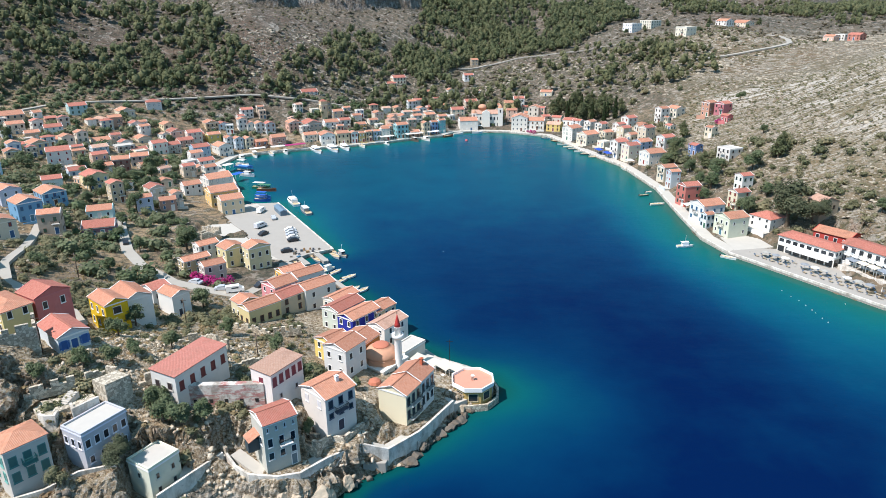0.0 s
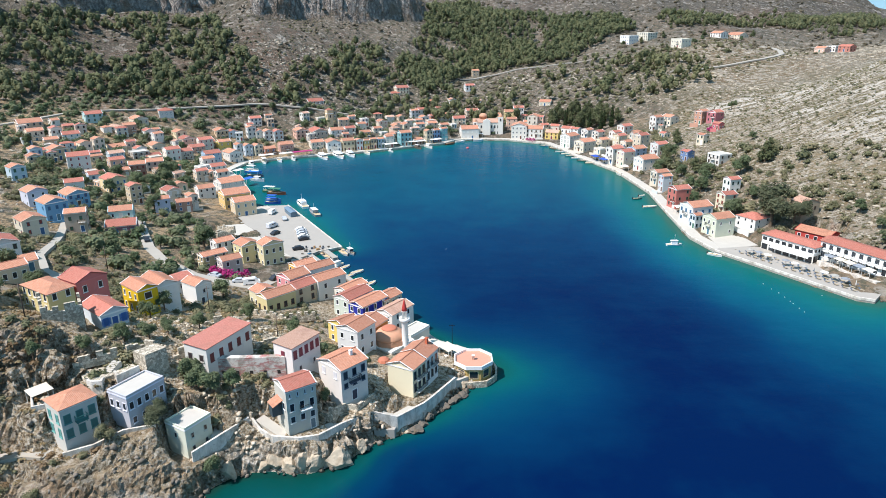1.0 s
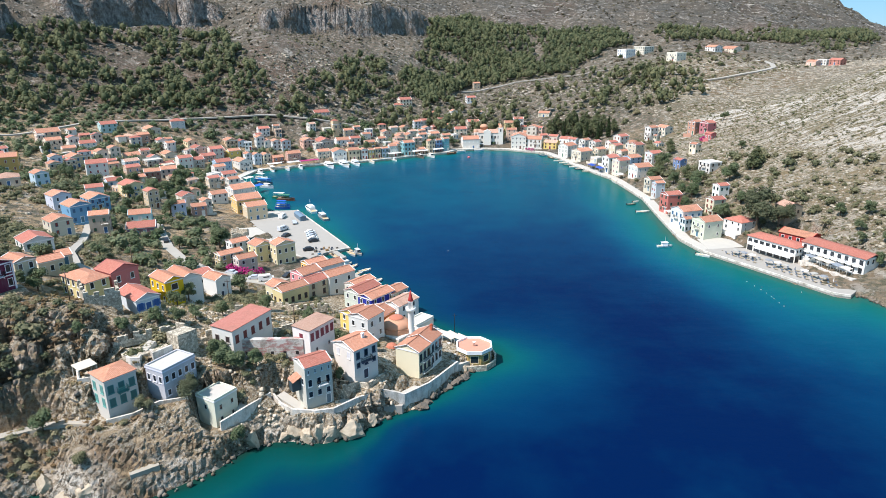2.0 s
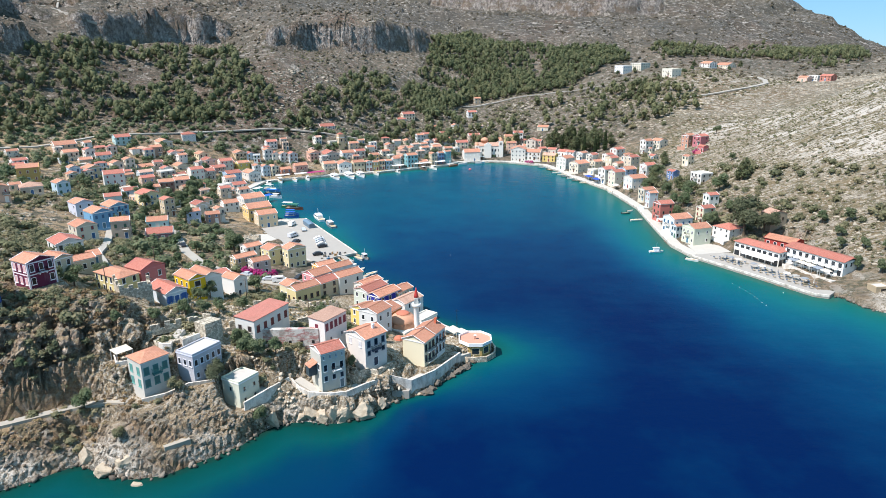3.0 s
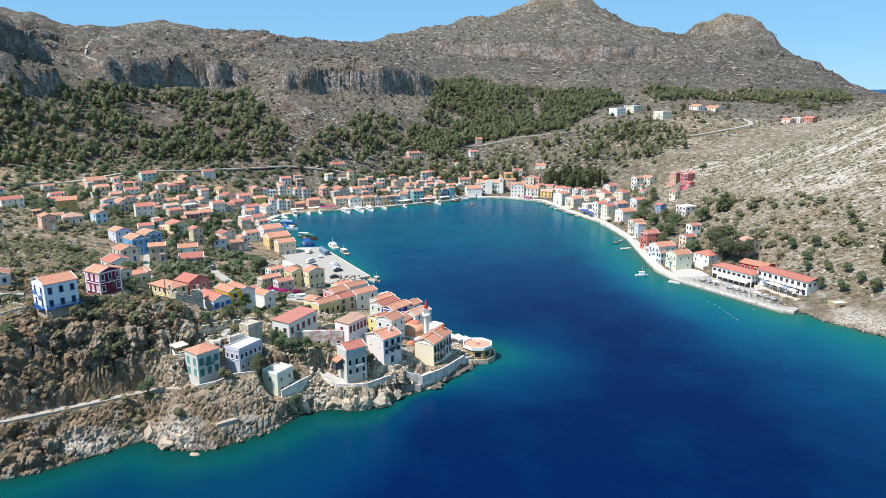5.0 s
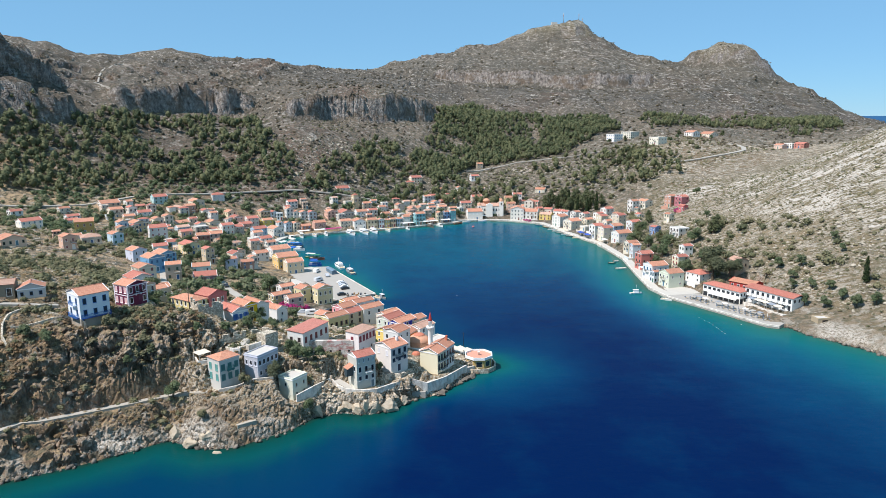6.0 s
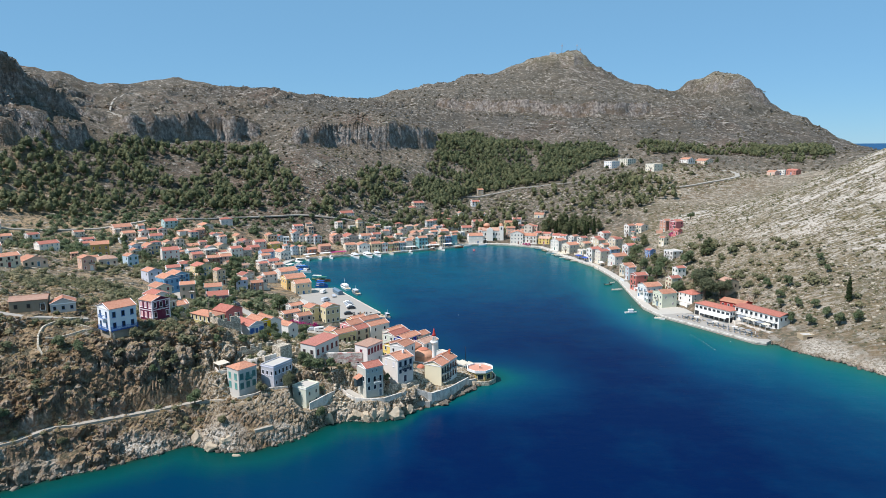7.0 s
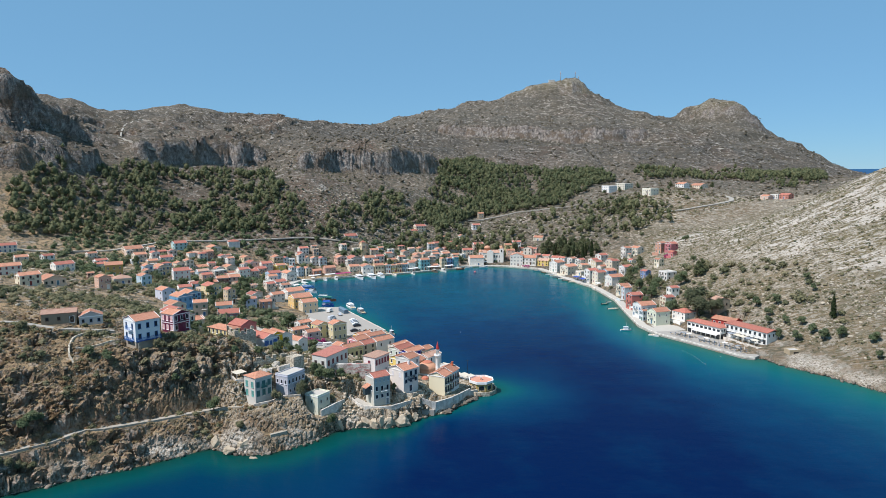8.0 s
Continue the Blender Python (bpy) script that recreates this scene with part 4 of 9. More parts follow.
ground_road("road_lane", [(-136, 213), (-122, 182), (-111, 156), (-102, 143), (-92, 137.5), (-82, 133), (-76, 126)], 2.6, "narrow concrete lane between the houses")
ground_road("road_hill", [(10, 600), (37, 613), (66, 612), (89, 610), (113, 612), (150, 600)], 3.6, "pale road cut across the wooded slope", 0.25)
ground_road("road_bend", [(167, 507), (182, 507), (198, 508.4), (216, 512.3), (228, 514.8), (242, 519), (255, 527), (264, 537), (269, 550), (274, 562), (275, 575), (270, 589)], 4.0, "pale road winding up the dry valley", 0.25)
ground_road("road_upper", [(-300, 332), (-284, 339), (-253, 363), (-234, 400), (-182, 432), (-132, 456), (-70, 470)], 3.6, "pale track above the town", 0.3)
ground_road("path_zigzag", [(-373, 691), (-368, 667), (-365, 640), (-359, 609), (-341, 557), (-333, 555), (-319, 540), (-310, 536), (-300, 541), (-293, 549)], 1.6, "pale walled path zigzagging up the mountain", 0.05, 2.0)


# ruins on the plateau and broken terrace walls
def ruin_wall(pts, z0, z1, seed, thick=0.55, openings=True):
    """A roofless masonry wall with a broken top and empty window openings."""
    rnd = random.Random(seed)
    v, f = [], []

    def block(a, b, lo, hi):
        d = (Vector(b) - Vector(a)).normalized()
        n = Vector((-d.y, d.x)) * thick
        k = len(v)
        for z in (lo, hi):
            v.extend([(a[0], a[1], z), (b[0], b[1], z), (b[0] + n.x, b[1] + n.y, z), (a[0] + n.x, a[1] + n.y, z)])
        f.extend([(k + 3, k + 2, k + 1, k), (k + 4, k + 5, k + 6, k + 7), (k, k + 1, k + 5, k + 4), (k + 1, k + 2, k + 6, k + 5), (k + 2, k + 3, k + 7, k + 6), (k + 3, k, k + 4, k + 7)])
    for p, q in zip(pts, pts[1:]):
        p, q = Vector(p), Vector(q)
        n = max(2, int((q - p).length / 0.9))
        for k in range(n):
            a, b = p.lerp(q, k / n), p.lerp(q, (k + 1) / n)
            top = z1 - rnd.choice((0, 0, 0.3, 0.9, 1.4))
            if openings and k % 3 == 1 and z1 - z0 > 3:
                block(a, b, z0, z0 + 1.3)
                block(a, b, z0 + 2.6, max(z0 + 2.9, top))
            else:
                block(a, b, z0, top)
    return v, f


for pts, z0, z1, seed, words in (
        ([(-80, 105.5), (-74.6, 97.6), (-68.8, 101.2), (-71.4, 105.4)], 22.5, 29.0, 3, "roofless stone ruin with empty window openings"),
        ([(-67.4, 92.4), (-64, 94.5), (-60.9, 96.2)], 18.8, 21.6, 5, "broken rubble terrace wall"),
        ([(-59.6, 97.2), (-57.4, 99.6), (-55.4, 99.0)], 19.0, 21.4, 8, "broken stone wall behind the old hut"),
        ([(-52.9, 101.2), (-50.6, 103.4)], 15.8, 18.4, 6, "low stub of rubble wall"),
        ([(-42, 112), (-36, 116), (-30, 114)], 11, 14.0, 9, "tumbled dry-stone terrace wall"),
        ([(-57, 121), (-50, 124), (-44, 121)], 13, 15.4, 10, "tumbled dry-stone terrace wall"),
        ([(-50, 141), (-40, 137), (-33, 139)], 7, 9.6, 12, "tumbled dry-stone terrace wall"),
        ([(-25.2, 98.0), (-21.6, 96.0), (-19.4, 98.6)], 3.5, 8.4, 14, "plastered garden wall with a doorway"),
        ([(-23.6, 99.6), (-17.2, 98.4), (-14.2, 103.4)], 3.5, 7.6, 15, "white retaining wall below the tall house"),
        ([(-108, 79), (-111.5, 84), (-106, 90)], 24, 30, 17, "old stone wall down the slope"),
        ([(-105, 92), (-98, 80.4)], 27.0, 29.6, 18, "stone terrace wall"),
        ([(-96, 210), (-88, 214), (-84, 222)], 3.0, 6.0, 19, "roofless grey ruin walls"),
        ([(-92, 222), (-84, 218), (-80, 226), (-88, 230)], 3.0, 5.6, 20, "roofless grey ruin walls")):
    root = tagged(new("ruin" if "ruin" in words or "hut" in words else "stone_wall"), words, "ruin" if "ruin" in words or "hut" in words else "wall")
    root.matrix_basis = pose(pts[0][0], pts[0][1], z0)
    v, f = ruin_wall(pts, z0, z1, seed)
    for k in range(0, len(v), 8):
        me = bpy.data.meshes.new("masonry")
        me.from_pydata([(x - pts[0][0], y - pts[0][1], z - z0) for x, y, z in v[k:k + 8]], [], [tuple(i - k for i in q) for q in f[k // 8 * 6:k // 8 * 6 + 6]])
        me.materials.append(M_RUBBLE)
        ob = new("masonry", me)
        ob.parent = root

# ---------------------------------------------------------------- houses
_wall_mats, _paint_mats = {}, {}


def wall_mat(c):
    if c not in _wall_mats:
        _wall_mats[c] = plaster("plaster_" + c, c)
    return _wall_mats[c]


def paint(c):
    if c not in _paint_mats:
        _paint_mats[c] = plain("paint_" + c, c, 0.55)
    return _paint_mats[c]


M_WHITE = plain("white_trim", "f2f0ea", 0.7, 0, 0.15, 1.5)
mg = Mat("window_glass", 0.08)
mg.color(mg.mix(mg.rand(), (0.012, 0.016, 0.02), (0.05, 0.06, 0.07)))
M_GLASS = mg.m
M_IRON = plain("black_iron", "1c1c1e", 0.5, 0.6)
M_FLATROOF = plain("flat_roof_screed", "c4beb3", 0.9, 0, 0.35, 0.7)


def boxes_mesh(name, boxes, mats):
    """One mesh from boxes (x0, y0, z0, x1, y1, z1, material slot)."""
    v, f, mi = [], [], []
    for x0, y0, z0, x1, y1, z1, s in boxes:
        k = len(v)
        v += [(x0, y0, z0), (x1, y0, z0), (x1, y1, z0), (x0, y1, z0), (x0, y0, z1), (x1, y0, z1), (x1, y1, z1), (x0, y1, z1)]
        f += [(k + 3, k + 2, k + 1, k), (k + 4, k + 5, k + 6, k + 7), (k, k + 1, k + 5, k + 4), (k + 1, k + 2, k + 6, k + 5), (k + 2, k + 3, k + 7, k + 6), (k + 3, k, k + 4, k + 7)]
        mi += [s] * 6
    return faces_mesh(name, v, f, mats, mi)


def faces_mesh(name, v, f, mats, mi=None, uv=None):
    me = bpy.data.meshes.new(name)
    me.from_pydata(v, [], f)
    for m in mats:
        me.materials.append(m)
    if mi:
        me.polygons.foreach_set("material_index", mi)
    if uv:
        layer = me.uv_layers.new(name="UVMap")
        layer.data.foreach_set("uv", [c for p in uv for c in p])
    me.update()
    return me


def child(name, me, parent, m=None, label=""):
    ob = new(name, me)
    ob.parent = parent
    if m is not None:
        ob.matrix_basis = m
    if label:
        ob["label"] = label
    return ob


_shared = {}


def ring_mesh(name, a, b, t, z0, z1, mat):
    """A closed rectangular band of thickness t round a plan of half sizes a, b."""
    v, f = [], []
    for q, z in ((0, z0), (0, z1), (t, z1), (t, z0)):
        v += [(-a - q, -b - q, z), (a + q, -b - q, z), (a + q, b + q, z), (-a - q, b + q, z)]
    for r in range(4):
        for k in range(4):
            n, r2 = (k + 1) % 4, (r + 1) % 4
            f.append((r * 4 + k, r2 * 4 + k, r2 * 4 + n, r * 4 + n))
    return faces_mesh(name, v, f, [mat])


def inset_mesh(name, a, h, t, mats):
    """A window in one piece: a proud frame round a pane that lies deeper."""
    o = [(-a - t, -t), (a + t, -t), (a + t, h + t), (-a - t, h + t)]
    n = [(-a, 0), (a, 0), (a, h), (-a, h)]
    v = [(x, 0.06, z) for x, z in o] + [(x, -0.07, z) for x, z in o] + [(x, -0.07, z) for x, z in n] + [(x, -0.005, z) for x, z in n]
    f, mi = [(3, 2, 1, 0)], [0]
    for k in range(4):
        m = (k + 1) % 4
        f += [(k, m, 4 + m, 4 + k), (4 + k, 4 + m, 8 + m, 8 + k), (8 + k, 8 + m, 12 + m, 12 + k)]
        mi += [0, 0, 0]
    if len(mats) > 1:
        f.append((12, 13, 14, 15))
        mi.append(1)
    return faces_mesh(name, v, f, mats, mi)


def window_meshes(w, h, frame_c, pane_c):
    """Frame, pane and sill."""
    key = ("win", round(w, 2), round(h, 2), frame_c, pane_c)
    if key not in _shared:
        a = w / 2
        fr = inset_mesh("window_frame", a, h, 0.11, [paint(frame_c)])
        pn = boxes_mesh("pane", [(-a, -0.03, 0, a, 0.02, h, 0)], [M_GLASS if pane_c == "glass" else paint(pane_c)])
        sl = boxes_mesh("sill", [(-a - 0.18, -0.16, -0.2, a + 0.18, 0.03, -0.115, 0)], [paint(frame_c)])
        _shared[key] = (fr, pn, sl)
    return _shared[key]


def shutter_mesh(w, h, c):
    key = ("sh", round(w, 2), round(h, 2), c)
    if key not in _shared:
        b = [(0, -0.05, 0, 0.06, 0, h, 0), (w - 0.06, -0.05, 0, w, 0, h, 0), (0.06, -0.05, 0, w - 0.06, 0, 0.07, 0), (0.06, -0.05, h - 0.07, w - 0.06, 0, h, 0)]
        n = int(h / 0.16)
        b += [(0.06, -0.045, 0.07 + k * (h - 0.14) / n, w - 0.06, -0.01, 0.07 + (k + 0.7) * (h - 0.14) / n, 0) for k in range(n)]
        _shared[key] = boxes_mesh("shutter", b, [paint(c)])
    return _shared[key]


def face_matrix(side, w, d):
    """Local pose on a wall's outside: x along the wall, -y outwards."""
    return {"front": pose(0, -d / 2, 0), "back": pose(0, d / 2, 0, 0, 0, 180), "right": pose(w / 2, 0, 0, 0, 0, 90), "left": pose(-w / 2, 0, 0, 0, 0, -90)}[side]


def add_window(root, side, w, d, x, z, ww, wh, frame_c, pane_c, shutters=None, fine=True):
    m = face_matrix(side, w, d) @ pose(x, 0, z)
    if fine:
        fr, pn, sl = window_meshes(ww, wh, frame_c, pane_c)
        o = child("window", fr, root, m)
        child("pane", pn, o)
        child("sill", sl, o)
        if shutters:
            sm = shutter_mesh(ww / 2, wh, shutters)
            child("shutter", sm, o, pose(-ww - 0.06, -0.07, 0))
            child("shutter", sm, o, pose(ww / 2 + 0.06, -0.07, 0))
    else:
        key = ("far", round(ww, 2), round(wh, 2), frame_c, pane_c)
        if key not in _shared:
            _shared[key] = inset_mesh("window", ww / 2, wh, 0.11, [paint(frame_c), M_GLASS if pane_c == "glass" else paint(pane_c)])
        o = child("window", _shared[key], root, m)
    return o


def add_door(root, side, w, d, x, z, ww, wh, c):
    key = ("door", ww, wh, c)
    if key not in _shared:
        _shared[key] = inset_mesh("door", ww / 2, wh, 0.13, [M_WHITE, paint(c)])
    return child("door", _shared[key], root, face_matrix(side, w, d) @ pose(x, 0, z))


def add_balcony(root, side, w, d, x, z, bw, c="f2f0ea", rail=None):
    b = child("balcony", boxes_mesh("balcony", [(-bw / 2, -0.95, -0.14, bw / 2, 0, 0, 0), (-bw / 2 + 0.15, -0.7, -0.45, -bw / 2 + 0.3, 0, -0.14, 0), (bw / 2 - 0.3, -0.7, -0.45, bw / 2 - 0.15, 0, -0.14, 0)], [paint(c)]), root, face_matrix(side, w, d) @ pose(x, 0, z))
    bars = [(-bw / 2, -0.95, 0.95, bw / 2, -0.9, 1.0, 0), (-bw / 2, -0.9, 0.95, -bw / 2 + 0.05, 0, 1.0, 0), (bw / 2 - 0.05, -0.9, 0.95, bw / 2, 0, 1.0, 0)]
    n = int(bw / 0.16)
    bars += [(-bw / 2 + k * bw / n - 0.015, -0.94, 0, -bw / 2 + k * bw / n + 0.015, -0.91, 0.95, 0) for k in range(n + 1)]
    bars += [(s * (bw / 2 - 0.025) - 0.015, -0.9 + k * 0.16, 0, s * (bw / 2 - 0.025) + 0.015, -0.87 + k * 0.16, 0.95, 0) for s in (-1, 1) for k in range(6)]
    rails = child("railing", boxes_mesh("railing", bars, [M_IRON if rail is None else paint(rail)]), b)
    rails["kind"] = "stuff"


def slab(verts, faces, uvs, quad, uvq, t=0.14):
    """A roof plane with thickness: quad corners run anticlockwise seen from above."""
    k = len(verts)
    n = len(quad)
    a = [Vector(q) for q in quad]
    nor = (a[1] - a[0]).cross(a[2] - a[0]).normalized()
    verts += [tuple(q) for q in a] + [tuple(q - nor * t) for q in a]
    faces.append(tuple(range(k, k + n)))
    uvs += uvq
    faces.append(tuple(k + n + i for i in reversed(range(n))))
    uvs += [(0, 0)] * n
    for i in range(n):
        j = (i + 1) % n
        faces.append((k + j, k + i, k + n + i, k + n + j))
        uvs += [(0, 0)] * 4


def roof_mesh(kind, w, d, h, over, pitch):
    """A tiled roof over the walls' top h: gable along w or d, hipped, or a single slope."""
    v, f, uv = [], [], []
    a, b = w / 2 + over, d / 2 + over
    e = h - over * pitch + 0.12
    if kind == "gw":
        r = h + d / 2 * pitch + 0.12
        s = math.hypot(b, r - e)
        slab(v, f, uv, [(-a, -b, e), (a, -b, e), (a, 0, r), (-a, 0, r)], [(0, 0), (2 * a, 0), (2 * a, s), (0, s)])
        slab(v, f, uv, [(a, b, e), (-a, b, e), (-a, 0, r), (a, 0, r)], [(0, 0), (2 * a, 0), (2 * a, s), (0, s)])
    elif kind == "gd":
        r = h + w / 2 * pitch + 0.12
        s = math.hypot(a, r - e)
        slab(v, f, uv, [(a, -b, e), (a, b, e), (0, b, r), (0, -b, r)], [(0, 0), (2 * b, 0), (2 * b, s), (0, s)])
        slab(v, f, uv, [(-a, b, e), (-a, -b, e), (0, -b, r), (0, b, r)], [(0, 0), (2 * b, 0), (2 * b, s), (0, s)])
    elif kind == "hip":
        m = min(a, b)
        r = e + m * pitch
        p1, p2 = ((-(a - m), 0, r), (a - m, 0, r)) if a >= b else ((0, -(b - m), r), (0, b - m, r))
        s = math.hypot(m, r - e)
        if a >= b:
            slab(v, f, uv, [(-a, -b, e), (a, -b, e), p2, p1] if a > b else [(-a, -b, e), (a, -b, e), p2], [(0, 0), (2 * a, 0), (a + a - m, s), (m, s)][:4 if a > b else 3])
            slab(v, f, uv, [(a, b, e), (-a, b, e), p1, p2] if a > b else [(a, b, e), (-a, b, e), p1], [(0, 0), (2 * a, 0), (a + a - m, s), (m, s)][:4 if a > b else 3])
            slab(v, f, uv, [(a, -b, e), (a, b, e), p2], [(0, 0), (2 * b, 0), (b, s)])
            slab(v, f, uv, [(-a, b, e), (-a, -b, e), p1], [(0, 0), (2 * b, 0), (b, s)])
        else:
            slab(v, f, uv, [(-a, -b, e), (a, -b, e), p1], [(0, 0), (2 * a, 0), (a, s)])
            slab(v, f, uv, [(a, b, e), (-a, b, e), p2], [(0, 0), (2 * a, 0), (a, s)])
            slab(v, f, uv, [(a, -b, e), (a, b, e), p2, p1], [(0, 0), (2 * b, 0), (2 * b - m, s), (m, s)])
            slab(v, f, uv, [(-a, b, e), (-a, -b, e), p1, p2], [(0, 0), (2 * b, 0), (2 * b - m, s), (m, s)])
    elif kind == "shed":
        r = e + 2 * b * pitch
        s = math.hypot(2 * b, r - e)
        slab(v, f, uv, [(-a, -b, e), (a, -b, e), (a, b, r), (-a, b, r)], [(0, 0), (2 * a, 0), (2 * a, s), (0, s)])
    return v, f, uv


def ridge_tiles(kind, w, d, h, over, pitch):
    """A raised cap along the ridge."""
    if kind == "gw":
        r, a = h + d / 2 * pitch + 0.12, w / 2 + over
        return [(-a, -0.13, r - 0.05, a, 0.13, r + 0.07, 0)]
    if kind == "gd":
        r, b = h + w / 2 * pitch + 0.12, d / 2 + over
        return [(-0.13, -b, r - 0.05, 0.13, b, r + 0.07, 0)]
    return []


def wall_body(w, d, h, foot, kind, pitch):
    a, b = w / 2, d / 2
    v = [(-a, -b, -foot), (a, -b, -foot), (a, b, -foot), (-a, b, -foot), (-a, -b, h), (a, -b, h), (a, b, h), (-a, b, h)]
    f = [(3, 2, 1, 0)]
    if kind == "gw":
        v += [(-a, 0, h + b * pitch), (a, 0, h + b * pitch)]
        f += [(0, 1, 5, 4), (2, 3, 7, 6), (1, 2, 6, 9, 5), (3, 0, 4, 8, 7), (4, 5, 9, 8), (6, 7, 8, 9)]
    elif kind == "gd":
        v += [(0, -b, h + a * pitch), (0, b, h + a * pitch)]
        f += [(0, 1, 5, 8, 4), (2, 3, 7, 9, 6), (1, 2, 6, 5), (3, 0, 4, 7), (5, 6, 9, 8), (7, 4, 8, 9)]
    else:
        f += [(0, 1, 5, 4), (1, 2, 6, 5), (2, 3, 7, 6), (3, 0, 4, 7), (4, 5, 6, 7)]
    return v, f


def verges(root, kind, w, d, h, over, pitch, mat):
    """White mouldings that follow the gables, one chevron at each end."""
    span, length = (d, w) if kind == "gw" else (w, d)
    b, r, z = span / 2 + over, h + span / 2 * pitch - 0.12, h - 0.12 - over * pitch
    for s in (-1, 1):
        v = []
        for q in (0, -0.16):
            for dz in (0.1, 0.3):
                v += [(-b, z + dz, q), (0, r + dz, q), (b, z + dz, q)]
        p = []
        for u, zz, q in v:
            e = s * (length / 2 + over + q)
            p.append((e, u, zz) if kind == "gw" else (u, e, zz))
        f = [(0, 1, 4, 3), (1, 2, 5, 4), (7, 6, 9, 10), (8, 7, 10, 11), (3, 4, 10, 9), (4, 5, 11, 10), (1, 0, 6, 7), (2, 1, 7, 8), (0, 3, 9, 6), (2, 8, 11, 5)]
        child("verge", faces_mesh("verge", p, f, [mat]), root)


FRAMES = ["f2f0ea", "f2f0ea", "dfe6ea", "6d5a44", "4f7a8a", "3f6b58", "7a4a3a"]
SHUT = ["3f6b58", "4f7a8a", "6a4634", "2f5f8a", "8a3a34", "e8e4da"]
_count = [0]
FOOTPRINTS = []


def shell(x, y, zb, w, d, h, ang, c, kind, tile, foot=2.5, over=0.22, pitch=0.42, name="house", cornice="f2f0ea", fine=False, lower=None):
    """Walls, roof and mouldings of a house under an Empty at its base."""
    root = new(name)
    root.matrix_basis = pose(x, y, zb, 0, 0, ang)
    FOOTPRINTS.append((x, y, math.hypot(w, d) / 2 + 0.3))
    v, f = wall_body(w, d, h, foot, kind, pitch)
    child("wall", faces_mesh("wall", v, f, [wall_mat(c)]), root)
    if kind == "fl":
        a, b = w / 2, d / 2
        child("parapet", ring_mesh("parapet", a - 0.25, b - 0.25, 0.29, h, h + 0.4, wall_mat(c)), root)
        child("roof", boxes_mesh("roof", [(-a + 0.25, -b + 0.25, h + 0.01, a - 0.25, b - 0.25, h + 0.12, 0)], [M_FLATROOF]), root)
    else:
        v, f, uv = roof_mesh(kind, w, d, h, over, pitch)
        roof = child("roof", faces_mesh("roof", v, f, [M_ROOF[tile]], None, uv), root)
        rt = ridge_tiles(kind, w, d, h, over, pitch)
        if rt and fine:
            child("ridge", boxes_mesh("ridge", rt, [M_ROOF[tile]]), roof)
        if cornice and kind in ("gw", "gd"):
            verges(root, kind, w, d, h, over, pitch, paint(cornice))
    if cornice and kind != "shed":
        a, b, t = w / 2, d / 2, 0.1
        z0, z1 = (h - 0.3, h - 0.02) if kind != "fl" else (h - 0.25, h)
        child("cornice", ring_mesh("cornice", a, b, t, z0, z1, paint(cornice)), root)
    if lower:
        a, b, t = w / 2, d / 2, 0.05
        child("plinth", ring_mesh("plinth", a, b, t, -foot - 0.05, lower, M_STONE), root)
    return root


def windows_row(root, side, w, d, z, n, ww, wh, fc, pc="glass", shutters=None, fine=True, skip=()):
    span = w if side in ("front", "back") else d
    for k in range(n):
        if k in skip:
            continue
        add_window(root, side, w, d, (k + 0.5) / n * span - span / 2, z, ww, wh, fc, pc, shutters, fine)


ROOF_WORDS = {"gw": "gabled", "gd": "gabled", "hip": "hipped", "shed": "single-slope"}
TILE_WORDS = ("orange", "red", "pale orange")


def faded(c, k=0.3):
    """A wall colour bleached by the sun."""
    return "".join("%02x" % round(int(c[i:i + 2], 16) * (1 - k) + g * k) for i, g in zip((0, 2, 4), (236, 228, 218)))


def house(x, y, zb, w, d, h, ang, c, kind, tile, storeys, colour):
    """A town house with rows of windows on its front, its side and its back."""
    k = _count[0]
    _count[0] += 1
    rnd = random.Random(k * 7 + 3)
    c = faded(c)
    root = shell(x, y, zb, w, d, h, ang, c, kind, tile, foot=3.5, pitch=0.36, cornice="f2f0ea" if rnd.random() < 0.55 else c)
    fc = rnd.choice(FRAMES)
    pc = "glass" if rnd.random() < 0.6 else rnd.choice(SHUT)
    n = max(2, int(w / 2.5))
    m = max(2, int(d / 3.0))
    st = h / storeys
    for s in range(storeys):
        z = s * st + 0.9
        low = s == 0
        windows_row(root, "front", w, d, z, n, 0.72, 1.2, fc, pc, None, False, (n // 2,) if low else ())
        for side in ("left", "right"):
            windows_row(root, side, w, d, z, m, 0.66, 1.1, fc, pc, None, False, (0,) if (rnd.random() < 0.3) else ())
    add_door(root, "front", w, d, ((n // 2) + 0.5) / n * w - w / 2, 0.0, 1.1, 2.2, rnd.choice(SHUT))
    if y < 470 and rnd.random() < 0.4:
        deep = rnd.uniform(2.2, 3.6)
        yard = child("terrace", boxes_mesh("terrace", [(-w / 2, -d / 2 - deep, -3.5, w / 2 + 0.6, -d / 2 - 0.003, -0.05, 0)], [M_PALE]), root)
        child("parapet", boxes_mesh("parapet", [(-w / 2, -d / 2 - deep - 0.2, -2.5, w / 2 + 0.6, -d / 2 - deep - 0.003, 0.55, 0)], [wall_mat(c)]), yard)
    if storeys > 1 and rnd.random() < 0.45:
        add_balcony(root, "front", w, d, ((n // 2) + 0.5) / n * w - w / 2, st + 0.05, min(2.4, w * 0.5), "e8e4da")
    roof_w = "a flat roof" if kind == "fl" else f"a {ROOF_WORDS[kind]} {TILE_WORDS[tile]} tile roof"
    tagged(root, f"{colour} plastered {('', 'single-storey', 'two-storey', 'three-storey')[storeys]} house with {roof_w}", "house", "town houses")
    return root


